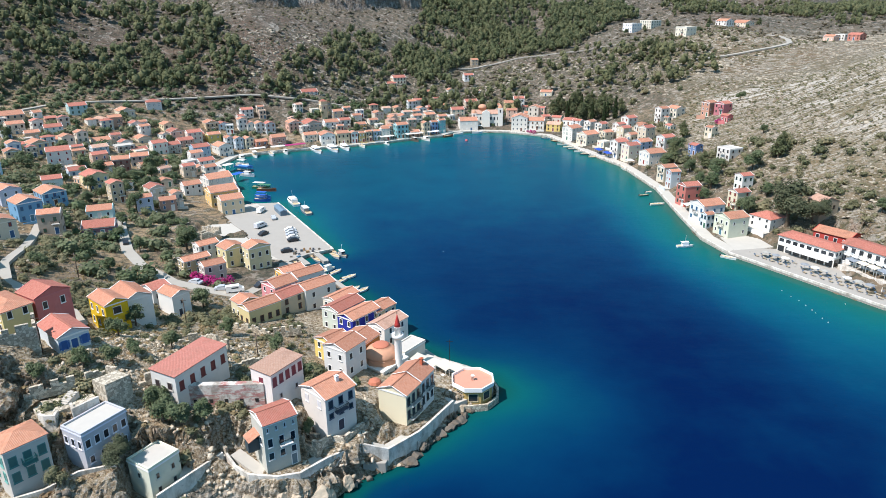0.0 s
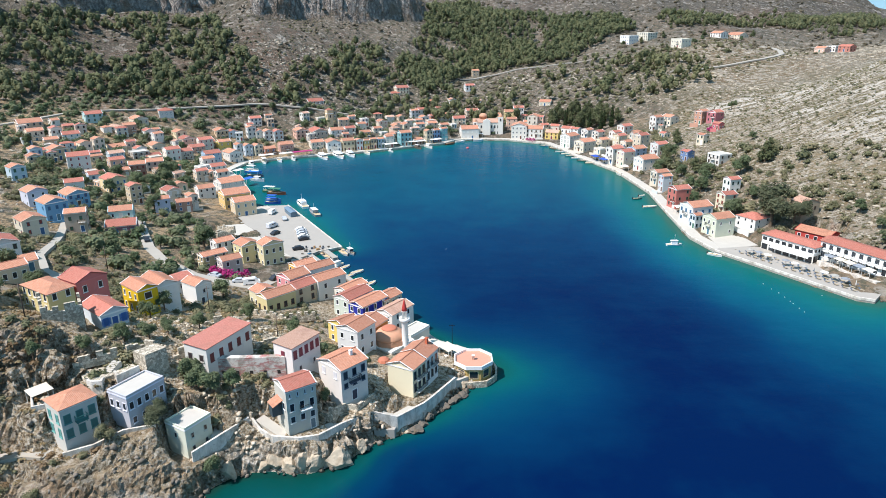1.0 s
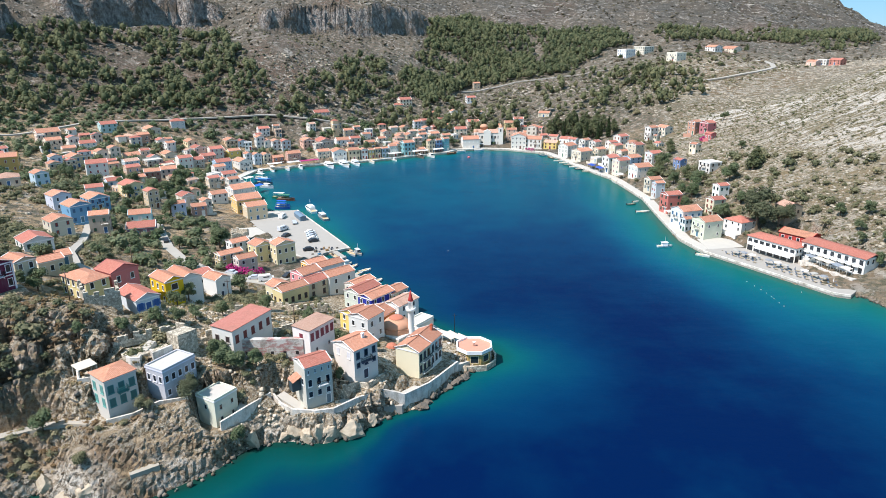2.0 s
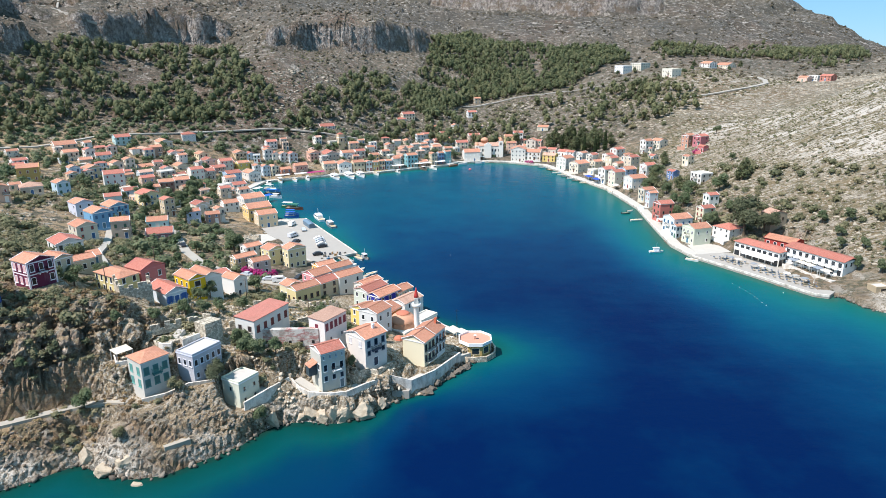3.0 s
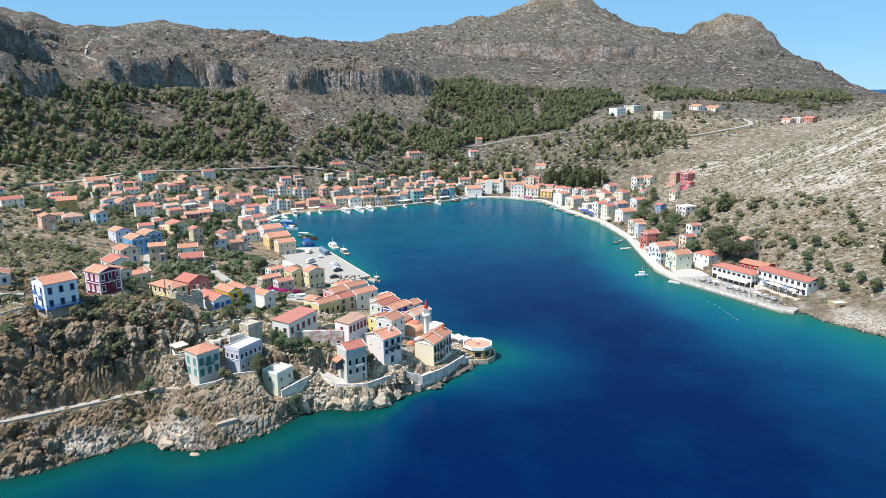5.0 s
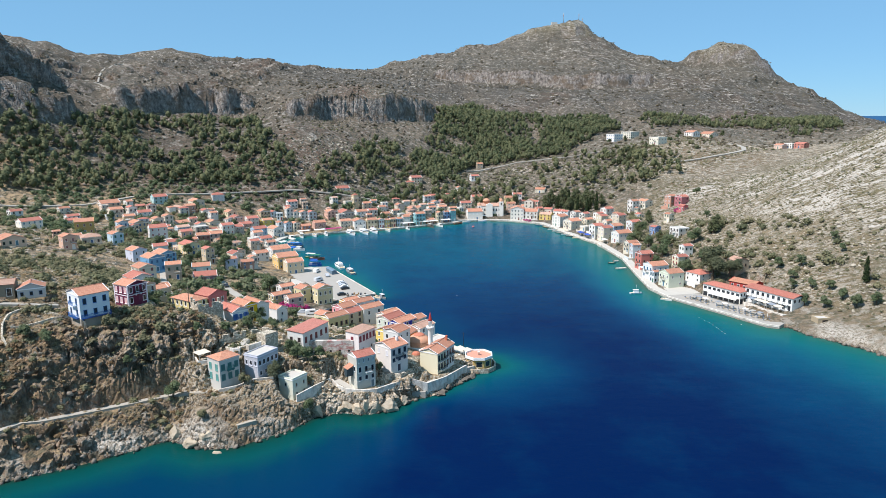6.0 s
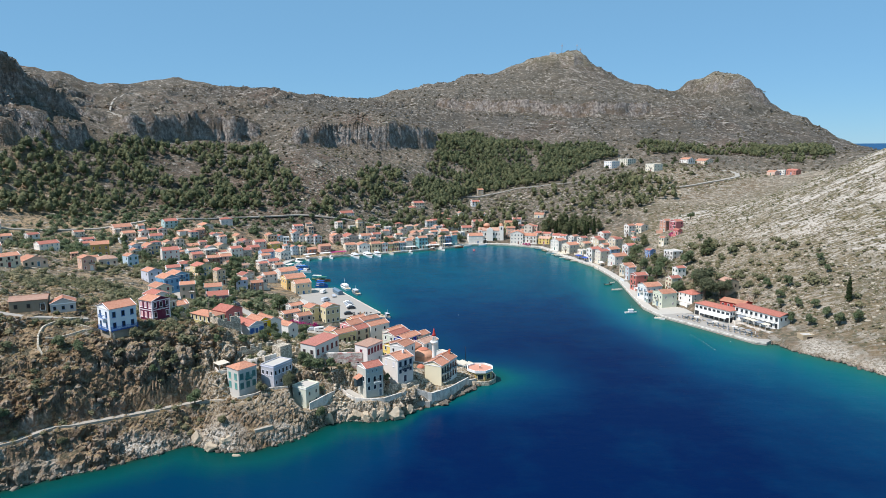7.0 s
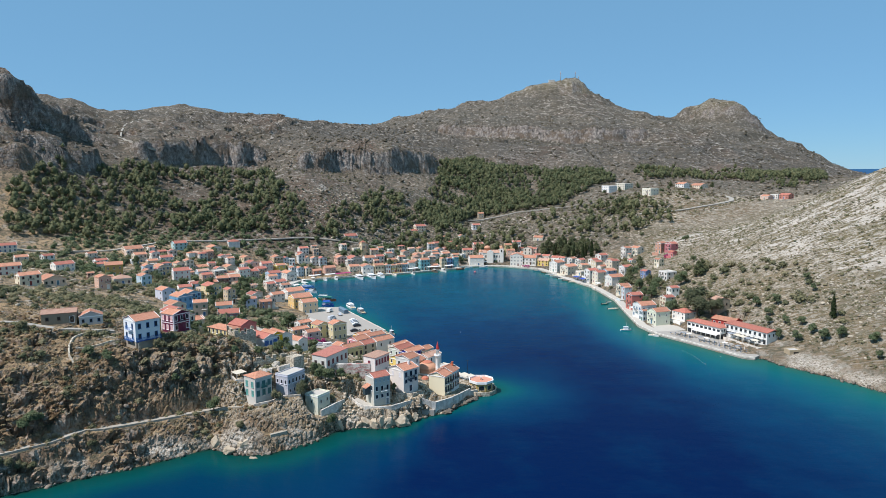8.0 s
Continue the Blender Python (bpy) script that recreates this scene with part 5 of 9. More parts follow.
def chimney(root, x, y, z, c="f2f0ea"):
    o = child("chimney", boxes_mesh("chimney", [(-0.3, -0.25, -0.9, 0.3, 0.25, 0.7, 0), (-0.38, -0.33, 0.7, 0.38, 0.33, 0.8, 0), (-0.2, -0.15, 0.8, 0.2, 0.15, 0.95, 0)], [paint(c)]), root, pose(x, y, z))
    return o

# ---------------------------------------------------------------- the houses on the cape
def cape_houses():
    # house with green shutters over the coast path
    r = shell(-63.4, 83.6, 10.2, 6.0, 5.6, 8.6, 52, "dcd8d0", "hip", 0, 2.5, 0.25, 0.34, fine=True)
    tagged(r, "pale stone house with green shutters and a hipped orange roof", "house")
    for z, n in ((5.7, 3), (3.0, 3)):
        windows_row(r, "front", 6.0, 5.6, z, n, 0.95, 1.5, "4f8a84", "3f6f6a")
        windows_row(r, "left", 6.0, 5.6, z, 2, 0.9, 1.5, "6fa89e", "5f988e")
    add_balcony(r, "front", 6.0, 5.6, 0, 5.5, 1.9, "3f7a74", "3f7a74")
    windows_row(r, "right", 6.0, 5.6, 5.7, 2, 0.9, 1.5, "3f7a74", "2f5f5a")
    # lilac block with a flat roof
    r = shell(-55.0, 89.6, 11.2, 7.8, 4.9, 6.5, 62, "c8c9d2", "fl", 0, 2.5, cornice="d8dae6", fine=True)
    tagged(r, "pale lilac two-storey house with a flat white roof", "house")
    windows_row(r, "front", 7.8, 4.9, 4.0, 5, 0.75, 1.3, "e6e4ea", "glass")
    windows_row(r, "left", 7.8, 4.9, 4.0, 3, 0.7, 1.2, "e6e4ea", "glass")
    windows_row(r, "front", 7.8, 4.9, 1.2, 4, 0.7, 1.1, "e6e4ea", "glass")
    # small white block above the shore
    r = shell(-46.4, 89.0, 5.2, 5.7, 5.2, 5.9, 60, "e4e6d4", "fl", 0, 2.5, cornice="f2f0ea", fine=True)
    tagged(r, "small white cubic house with a flat roof above the rocky shore", "house")
    for z in (3.6, 1.0):
        windows_row(r, "front", 5.7, 5.2, z, 2, 0.55, 0.95, "c9ccbc", "glass")
    windows_row(r, "left", 5.7, 5.2, 3.6, 1, 0.55, 0.95, "c9ccbc", "glass")
    # grey-green tower house with a small tiled annexe
    r = shell(-28.1, 94.9, 5.8, 5.9, 5.5, 9.4, 36, "cfcec4", "gw", 1, 2.0, 0.2, 0.36, fine=True)
    tagged(r, "narrow grey-green three-storey house with a red tile roof", "house")
    windows_row(r, "front", 5.9, 5.5, 7.9, 4, 0.22, 0.75, "c6d0d2", "2a2522")
    windows_row(r, "front", 5.9, 5.5, 5.0, 3, 0.75, 1.5, "d8d8d4", "glass")
    windows_row(r, "front", 5.9, 5.5, 2.6, 3, 0.8, 1.2, "d8d8d4", "glass")
    add_balcony(r, "front", 5.9, 5.5, 0.6, 4.9, 2.2)
    windows_row(r, "left", 5.9, 5.5, 5.2, 2, 0.8, 1.3, "d8d8d4", "glass")
    add_door(r, "front", 5.9, 5.5, 1.9, 0.1, 0.9, 2.0, "6b7f86")
    bay = child("bay", faces_mesh("bay", *wall_body(2.3, 1.6, 2.2, 0, "fl", 0), [paint("3a4a50")]), r, pose(-3.75, 0.4, 3.6))
    v, f, uv = roof_mesh("shed", 2.5, 2.0, 0, 0.12, 0.45)
    child("bay_roof", faces_mesh("bay_roof", v, f, [M_ROOF[0]], None, uv), bay, pose(-0.1, 0, 2.25, 0, 0, -90))
    # tall white house with a pediment
    r = shell(-20.4, 103.2, 6.8, 6.6, 7.0, 8.5, 48, "ece4de", "gw", 0, 3.0, 0.3, 0.34, fine=True)
    tagged(r, "tall white house with pediment gables and dark shutters", "house")
    windows_row(r, "front", 6.6, 7.0, 6.3, 3, 0.8, 1.4, "5a6070", "glass", None)
    windows_row(r, "front", 6.6, 7.0, 4.3, 3, 0.75, 0.9, "5a6070", "glass", None)
    add_balcony(r, "front", 6.6, 7.0, -0.2, 5.3, 2.6, "5a6070")
    add_door(r, "front", 6.6, 7.0, -0.2, 1.0, 1.2, 2.1, "3a3e4e")
    windows_row(r, "left", 6.6, 7.0, 6.2, 2, 0.7, 1.3, "e6e2e4", "d8d4d2")
    windows_row(r, "right", 6.6, 7.0, 6.2, 3, 0.8, 1.4, "5a6070", "glass", None)
    chimney(r, 1.2, -1.2, 9.6)
    # cream twin houses with iron balconies over the terrace
    r = shell(-8.3, 110.9, 4.3, 5.2, 6.2, 6.2, 62, "efe4c6", "gw", 0, 2.5, 0.25, 0.40, fine=True)
    tagged(r, "cream house with black iron balconies and a gabled tile roof", "house", "twin houses on the terrace")
    for z in (3.7, 0.9):
        windows_row(r, "front", 5.2, 6.2, z, 3, 0.75, 1.6, "4a5254", "glass")
    add_balcony(r, "front", 5.2, 6.2, 0.2, 3.5, 3.6, "e8e4da")
    add_balcony(r, "front", 5.2, 6.2, 0.2, 0.7, 3.6, "e8e4da")
    r = shell(-5.8, 115.7, 4.3, 5.4, 6.2, 6.4, 64, "e6e8e6", "gw", 0, 2.5, 0.25, 0.46, fine=True)
    tagged(r, "white house with dark shutters and a steep tile roof", "house", "twin houses on the terrace")
    for z in (3.7, 0.9):
        windows_row(r, "front", 5.4, 6.2, z, 3, 0.75, 1.6, "4a5254", "glass")
    add_balcony(r, "front", 5.4, 6.2, 0.2, 3.5, 2.4, "e8e4da")
    chimney(r, 1.6, -1.0, 8.0, "c86a4a")
    # long house with a pink-red roof over the stone wall
    r = shell(-45.2, 105.2, 13.6, 12.6, 5.6, 6.4, 66, "ece9e4", "shed", 3, 3.0, 0.2, 0.06, cornice=None, fine=True)
    tagged(r, "long white house with a flat-pitched dusty red roof", "house")
    windows_row(r, "front", 12.6, 5.6, 3.4, 5, 0.8, 1.5, "7a3a3a", "6a2a2a")
    windows_row(r, "left", 12.6, 5.6, 3.6, 2, 0.95, 1.3, "b9b2a8", "3a3030")
    # pale block with maroon shutters
    r = shell(-29.6, 105.0, 12.0, 8.0, 4.8, 7.0, 60, "efe6e2", "shed", 2, 3.0, 0.2, 0.05, cornice="f2f0ea", fine=True)
    tagged(r, "pinkish-white house with maroon shutters and a pale tile roof", "house")
    windows_row(r, "front", 8.0, 4.8, 4.6, 5, 0.75, 1.5, "8a4450", "7a2f3c")
    windows_row(r, "front", 8.0, 4.8, 1.6, 2, 0.5, 0.8, "d8c8c4", "3a3030")
    windows_row(r, "left", 8.0, 4.8, 4.6, 1, 0.7, 1.2, "8a4450", "7a2f3c")
    # long yellow house by the ruin, red house behind it
    r = shell(-85.2, 117.4, 21.0, 5.6, 10.6, 4.7, 57, "ecdca2", "hip", 0, 3.0, 0.3, 0.36, cornice="f2f0ea", fine=True)
    tagged(r, "long pale-yellow house with a hipped orange roof", "house")
    windows_row(r, "left", 5.6, 10.6, 3.0, 5, 0.8, 1.4, "f2f0ea", "glass")
    windows_row(r, "left", 5.6, 10.6, 0.6, 4, 0.8, 1.3, "f2f0ea", "glass")
    windows_row(r, "front", 5.6, 10.6, 3.0, 2, 0.8, 1.4, "f2f0ea", "glass")
    r = shell(-80.0, 122.3, 20.0, 7.0, 6.5, 6.0, 58, "d47a76", "gd", 1, 2.5, 0.25, 0.4, cornice="d47a76")
    tagged(r, "salmon-pink house with a red tile roof", "house")
    windows_row(r, "front", 7.0, 6.5, 3.4, 2, 0.8, 1.4, "f2f0ea", "glass")
    # low house with a bright red roof and blue shutters
    r = shell(-68.4, 107.8, 21.8, 5.2, 8.8, 3.2, 50, "dfe8f0", "gd", 1, 3.0, 0.3, 0.42, cornice="f2f0ea", fine=True)
    tagged(r, "low white house with blue shutters and a bright red roof", "house")
    windows_row(r, "front", 5.2, 8.8, 0.9, 3, 0.8, 1.4, "3a6fae", "2f5f9a", "3a6fae", True, (1,))
    add_door(r, "front", 5.2, 8.8, 0, 0, 1.1, 2.2, "2f5f9a")
    # bright yellow house with a white wing behind
    r = shell(-72.4, 131.2, 13.6, 4.8, 8.0, 6.6, 50, "e6bf14", "gd", 0, 2.5, 0.25, 0.42, cornice="f2f0ea", fine=True)
    tagged(r, "bright yellow house with a blue pediment and tile roof", "house")
    windows_row(r, "front", 4.8, 8.0, 4.2, 1, 1.6, 1.5, "e8e4da", "glass")
    windows_row(r, "front", 4.8, 8.0, 1.2, 1, 1.0, 1.3, "e8e4da", "glass")
    windows_row(r, "left", 4.8, 8.0, 4.2, 3, 0.7, 1.3, "f2f0ea", "glass")
    windows_row(r, "left", 4.8, 8.0, 1.2, 3, 0.7, 1.3, "f2f0ea", "glass")
    r = shell(-71.6, 139.4, 11.6, 6.0, 9.4, 6.4, 46, "f2f2f0", "gd", 0, 2.5, 0.22, 0.45, fine=True)
    tagged(r, "white house with a wide blank gable and tile roof", "house")
    windows_row(r, "left", 6.0, 9.4, 3.8, 3, 0.8, 1.3, "e8e4da", "glass")
    # small white gabled house and its lower wing
    r = shell(-67.4, 152.2, 7.0, 4.8, 6.4, 5.6, 54, "f4f4f2", "gd", 0, 2.5, 0.2, 0.42, fine=True)
    tagged(r, "small white gabled house with two dark openings", "house")
    windows_row(r, "front", 4.8, 6.4, 3.2, 1, 0.6, 0.9, "c8c8c8", "glass")
    add_door(r, "front", 4.8, 6.4, -0.6, 0, 0.9, 1.9, "3a4654")
    r = shell(-73.2, 155.6, 7.6, 5.0, 5.6, 5.2, 52, "eef0f2", "gw", 1, 2.5, 0.2, 0.3)
    tagged(r, "white house with an orange-red roof", "house")
    windows_row(r, "front", 5.0, 5.6, 2.8, 2, 0.7, 1.2, "c8c8c8", "glass", None, False)
    # beige and grey houses round the bougainvillea
    for x, y, z, w, d, h, a, c, kind, tile, n, words in (
            (-75.4, 187.4, 3.8, 8.2, 4.8, 4.8, 43, "d8c29a", "gw", 0, 3, "beige plastered house with a long orange roof"),
            (-68.6, 183.2, 3.0, 6.4, 5.2, 5.4, 38, "c9bfb4", "gw", 0, 2, "grey-pink two-storey house with a tile roof"),
            (-67.4, 197.6, 2.4, 6.6, 6.2, 6.2, 45, "e4d6a6", "gd", 0, 2, "cream house with a gabled orange roof"),
            (-59.3, 196.8, 1.4, 7.2, 5.4, 7.6, 40, "e2d6b0", "gd", 0, 3, "tall cream house with white quoins"),
            (-76.0, 199.5, 4.0, 6.6, 5.0, 5.0, 44, "f0eee8", "gw", 0, 3, "low white house with an orange roof"),
            (-44.6, 166.4, 3.4, 7.2, 6.6, 5.8, 48, "e89aa0", "gw", 0, 3, "white and rose-red house with arched windows"),
            (-41.0, 158.6, 4.2, 8.0, 5.6, 5.0, 50, "cdbfa6", "gw", 1, 2, "weathered beige house with a red tile roof"),
            (-45.6, 150.2, 5.8, 8.8, 5.2, 4.4, 46, "ead9a4", "gw", 0, 4, "pale-yellow house with brown windows"),
            (-50.2, 153.6, 5.6, 5.4, 4.6, 4.2, 46, "efe4c0", "gd", 0, 2, "cream house with a low orange roof"),
            (-34.6, 164.3, 3.0, 9.4, 5.8, 6.5, 44, "f0efec", "gw", 0, 2, "white house with a blank side wall"),
            (-38.9, 173.6, 2.4, 8.8, 5.2, 6.8, 42, "f2f0ee", "gw", 0, 3, "white waterfront house with a tile roof"),
            (-44.5, 178.6, 2.2, 7.0, 5.0, 6.0, 42, "e8b45a", "gw", 0, 3, "ochre waterfront house with an orange roof"),
            (-20.6, 146.6, 4.0, 9.2, 5.2, 5.4, 52, "1f2f9c", "gw", 0, 3, "deep cobalt-blue waterfront house"),
            (-25.0, 151.2, 3.8, 9.4, 5.6, 5.6, 54, "dfe8dc", "gw", 1, 3, "pale-green waterfront house with a tile roof"),
            (-26.6, 158.0, 3.2, 8.4, 4.8, 5.6, 54, "ece4d4", "gw", 0, 3, "cream waterfront house with an orange roof"),
            (-16.2, 151.6, 2.8, 7.0, 5.0, 5.8, 52, "e6d2b0", "gw", 0, 3, "cream waterfront house with a tile roof"),
            (-18.9, 134.0, 4.6, 6.2, 6.8, 4.6, 60, "e0934e", "gw", 0, 2, "orange plastered house with a tile roof"),
            (-23.8, 129.2, 6.2, 5.2, 6.8, 5.0, 48, "eed27a", "gw", 0, 2, "yellow house with a gabled tile roof"),
            (-20.5, 123.6, 6.8, 6.4, 6.0, 6.4, 58, "f0f0f0", "gw", 0, 2, "white house with stepped gables and square windows"),
            (-13.4, 144.0, 3.0, 8.6, 5.4, 5.2, 54, "f2f0ec", "gw", 2, 2, "white house with a broad terrace beside the mosque"),
            (-98.2, 114.6, 25.4, 4.6, 6.4, 5.6, 58, "d9cdb4", "gd", 0, 2, "beige house with a gabled tile roof"),
            (-101.5, 130.5, 22.2, 6.0, 5.0, 3.4, 48, "e2d4ba", "gw", 0, 3, "low beige house with an orange roof")):
        r = shell(x, y, z, w, d, h, a, c, kind, tile, 2.5, 0.22, 0.34, fine=True)
        tagged(r, words, "house")
        fr = "6a4634" if c in ("ead9a4", "cdbfa6") else "f2f0ea"
        rows = 2 if h > 4.6 else 1
        for s in range(rows):
            z1 = 0.8 + s * h / rows
            windows_row(r, "front", w, d, z1, n, 0.8, 1.35, fr, "glass")
            windows_row(r, "left", w, d, z1, 2, 0.75, 1.2, fr, "glass", None, True, (0,) if c == "f0efec" else ())
            windows_row(r, "right", w, d, z1, 2, 0.75, 1.2, fr, "glass")
    # white house with blue trim on the edge of the plateau
    r = shell(-99.4, 86.2, 29.2, 7.6, 7.6, 6.8, 51, "eef2f6", "gw", 0, 3.0, 0.25, 0.34, fine=True, lower=0.5)
    tagged(r, "white two-storey house with blue trim on the cliff edge", "house")
    for z in (4.4, 1.3):
        windows_row(r, "front", 7.6, 7.6, z, 3, 0.75, 1.4, "3a6a9e", "glass")
        windows_row(r, "left", 7.6, 7.6, z, 2, 0.7, 1.4, "3a6a9e", "glass")
    add_balcony(r, "front", 7.6, 7.6, 0, 0.75, 7.4, "24508e", "24508e")
    add_balcony(r, "left", 7.6, 7.6, 0.5, 4.0, 3.0, "dfe6ee", "3a78b8")
    add_balcony(r, "left", 7.6, 7.6, 0.5, 0.75, 4.6, "24508e", "3a78b8")
    # plum-coloured house
    r = shell(-95.3, 101.2, 28.5, 6.2, 6.2, 6.0, 60, "6c2342", "gd", 0, 2.5, 0.25, 0.34, cornice="efe4e6", fine=True)
    tagged(r, "plum-red house with white trim and a small balcony", "house")
    for z in (3.9, 0.9):
        windows_row(r, "front", 6.2, 6.2, z, 3, 0.85, 1.5, "efe4e6", "glass", None, True, (1,) if z < 2 else ())
        windows_row(r, "left", 6.2, 6.2, z, 3, 0.85, 1.5, "efe4e6", "e8b8b4")
    add_balcony(r, "front", 6.2, 6.2, 0, 3.4, 2.0, "efe4e6")
    a, b, t = 3.1, 3.1, 0.06
    for corner in ((-a - t, -b - t, -0.5, -a + 0.3, -b + 0.3, 6.0, 0), (a - 0.3, -b - t, -0.5, a + t, -b + 0.3, 6.0, 0), (-a - t, b - 0.3, -0.5, -a + 0.3, b + t, 6.0, 0)):
        child("corner_strip", boxes_mesh("corner_strip", [corner], [paint("efe4e6")]), r)
    child("storey_band", boxes_mesh("storey_band", [(-a - t, -b - t, 3.0, a + t, -b, 3.25, 0), (-a - t, -b, 3.0, -a, b, 3.25, 0)], [paint("efe4e6")]), r)
    # long stone barn and a white cottage on the plateau
    r = shell(-127.5, 91.0, 33.8, 9.6, 6.0, 3.2, 24, "9c8f7c", "gw", 2, 3.0, 0.25, 0.3, cornice=None, fine=True)
    tagged(r, "long rubble-stone barn with a faded tile roof", "barn")
    windows_row(r, "front", 9.6, 6.0, 1.0, 3, 0.8, 1.1, "7a6a58", "2a2522")
    add_door(r, "front", 9.6, 6.0, 3.6, 0, 1.1, 2.0, "4a3a2e")
    r = shell(-119.0, 93.2, 33.0, 6.6, 5.4, 2.6, 30, "d8d4d0", "gd", 0, 3.0, 0.2, 0.42, cornice="f2f0ea", fine=True)
    tagged(r, "low whitewashed cottage with an orange gable roof", "house")
    windows_row(r, "front", 6.6, 5.4, 0.7, 3, 0.7, 1.0, "8a98a8", "glass")


cape_houses()

# ---------------------------------------------------------------- the houses of the town
house(-238.0, 365.8, 21.2, 12.4, 10.8, 5.0, 42, "c9ab8e", "gw", 0, 2, "tan")
house(-223.4, 345.4, 18.5, 8.2, 7.1, 5.9, 44, "e8d8c0", "gw", 0, 2, "cream")
house(-216.0, 352.5, 17.9, 5.4, 6.2, 6.8, 44, "f1efe8", "gd", 1, 2, "white")
house(-218.1, 369.3, 19.2, 5.8, 5.0, 4.4, 40, "b98872", "gw", 1, 2, "tan")
house(-208.7, 353.8, 16.7, 8.7, 7.6, 4.6, 38, "f4f2ee", "gw", 1, 2, "white")
house(-213.5, 389.7, 20.1, 9.7, 8.5, 7.5, 40, "a9d6dc", "gw", 1, 3, "turquoise")
house(-231.4, 308.2, 19.1, 7.0, 6.0, 3.7, 40, "f1efe8", "gw", 1, 1, "white")
house(-208.5, 281.4, 19.1, 9.6, 8.4, 7.0, 28, "dfa040", "gw", 0, 2, "ochre")
house(-178.9, 256.8, 17.4, 5.7, 6.6, 5.7, 50, "b4d9f2", "gd", 0, 2, "pale blue")
house(-198.5, 303.0, 15.9, 5.3, 6.1, 6.4, 44, "b9d3ee", "gd", 0, 2, "pale blue")
house(-194.0, 293.7, 15.8, 5.4, 6.2, 4.7, 44, "c8a988", "gd", 0, 2, "tan")
house(-195.7, 316.4, 14.3, 7.9, 9.1, 5.6, 46, "d8bd95", "gd", 0, 2, "tan")
house(-213.0, 341.8, 16.9, 6.9, 6.0, 3.5, 40, "e0b592", "gw", 0, 1, "ochre")
house(-198.3, 339.1, 14.4, 8.5, 7.4, 3.3, 40, "5a93c4", "gw", 0, 1, "blue")
house(-174.0, 295.6, 12.1, 9.6, 8.4, 8.2, 32, "f3f3f0", "gw", 1, 3, "white")
house(-187.2, 247.9, 19.6, 8.9, 8.9, 3.6, 36, "b9aa98", "hip", 2, 1, "tan")
house(-184.6, 223.3, 21.4, 5.8, 6.7, 6.2, 46, "d8a88e", "gd", 0, 2, "tan")
house(-195.5, 249.6, 20.8, 4.7, 4.1, 2.8, 44, "d8c4b0", "gw", 0, 1, "cream")
house(-202.5, 244.4, 22.3, 3.3, 2.9, 4.1, 40, "d8a88e", "gw", 0, 2, "tan")
house(-191.1, 334.1, 13.1, 5.8, 6.7, 6.6, 44, "e9dcc2", "gd", 0, 2, "cream")
house(-187.6, 341.4, 12.5, 5.3, 6.1, 7.9, 44, "e6dccb", "gd", 0, 3, "cream")
house(-198.5, 383.3, 16.8, 7.3, 7.3, 4.0, 38, "e8e4da", "hip", 2, 2, "white")
house(-189.1, 382.0, 15.0, 7.0, 6.1, 6.9, 40, "b98872", "gw", 0, 2, "tan")
house(-190.4, 398.8, 16.5, 8.6, 9.9, 6.8, 42, "e3d3b6", "gd", 0, 2, "cream")
house(-178.2, 383.2, 12.2, 6.1, 7.0, 6.1, 42, "f2efe9", "gd", 1, 2, "white")
house(-182.2, 420.8, 18.7, 8.6, 8.6, 6.7, 28, "dfe0e0", "hip", 1, 2, "white")
house(-164.4, 394.1, 10.1, 6.7, 7.7, 5.7, 42, "ecdcb0", "gd", 0, 2, "yellow")
house(-157.7, 387.4, 7.4, 7.4, 8.5, 5.4, 42, "e2b0a0", "gd", 1, 2, "pink")
house(-182.3, 349.5, 11.5, 8.9, 7.8, 3.3, 42, "eedfae", "gw", 0, 1, "yellow")
house(-175.5, 334.1, 10.1, 7.6, 6.6, 4.1, 42, "b8d4e6", "gw", 2, 2, "pale blue")
house(-176.8, 355.0, 10.2, 5.2, 4.5, 6.4, 40, "d3b89a", "gw", 1, 2, "tan")
house(-164.0, 310.7, 9.2, 6.9, 6.0, 6.1, 42, "d9b296", "gw", 1, 2, "tan")
house(-157.4, 301.5, 8.6, 6.8, 5.9, 3.2, 40, "c89a7e", "gw", 0, 1, "tan")
house(-168.1, 345.0, 8.5, 8.5, 8.5, 4.2, 42, "b7b2aa", "fl", 0, 2, "pale grey")
house(-161.8, 346.9, 7.4, 8.3, 7.2, 2.7, 40, "f2f0ea", "gw", 1, 1, "white")
house(-168.6, 368.7, 8.8, 7.3, 8.4, 3.6, 44, "efdfc6", "gd", 0, 1, "cream")
house(-152.6, 308.1, 7.5, 7.7, 6.7, 6.0, 26, "8d5a4c", "gw", 0, 2, "brown-red")
house(-150.8, 323.9, 6.5, 8.2, 7.1, 5.2, 26, "a9a7a2", "gw", 0, 2, "grey")
house(-154.2, 354.8, 5.8, 7.9, 6.8, 6.4, 40, "f0ece4", "gw", 1, 2, "white")
house(-150.0, 361.1, 4.6, 8.3, 7.2, 5.3, 38, "cdbfae", "gw", 1, 2, "tan")
house(-148.7, 377.0, 4.6, 8.3, 7.2, 4.9, 38, "e3a792", "gw", 1, 2, "rose")
house(-146.9, 386.9, 4.7, 8.3, 7.2, 7.4, 36, "e8dccb", "gw", 1, 3, "cream")
house(-161.3, 285.1, 10.8, 7.1, 6.1, 2.9, 40, "a9c6e2", "gw", 1, 1, "pale blue")
house(-156.7, 258.4, 12.7, 7.2, 6.3, 3.6, 32, "f3f3f0", "gw", 1, 1, "white")
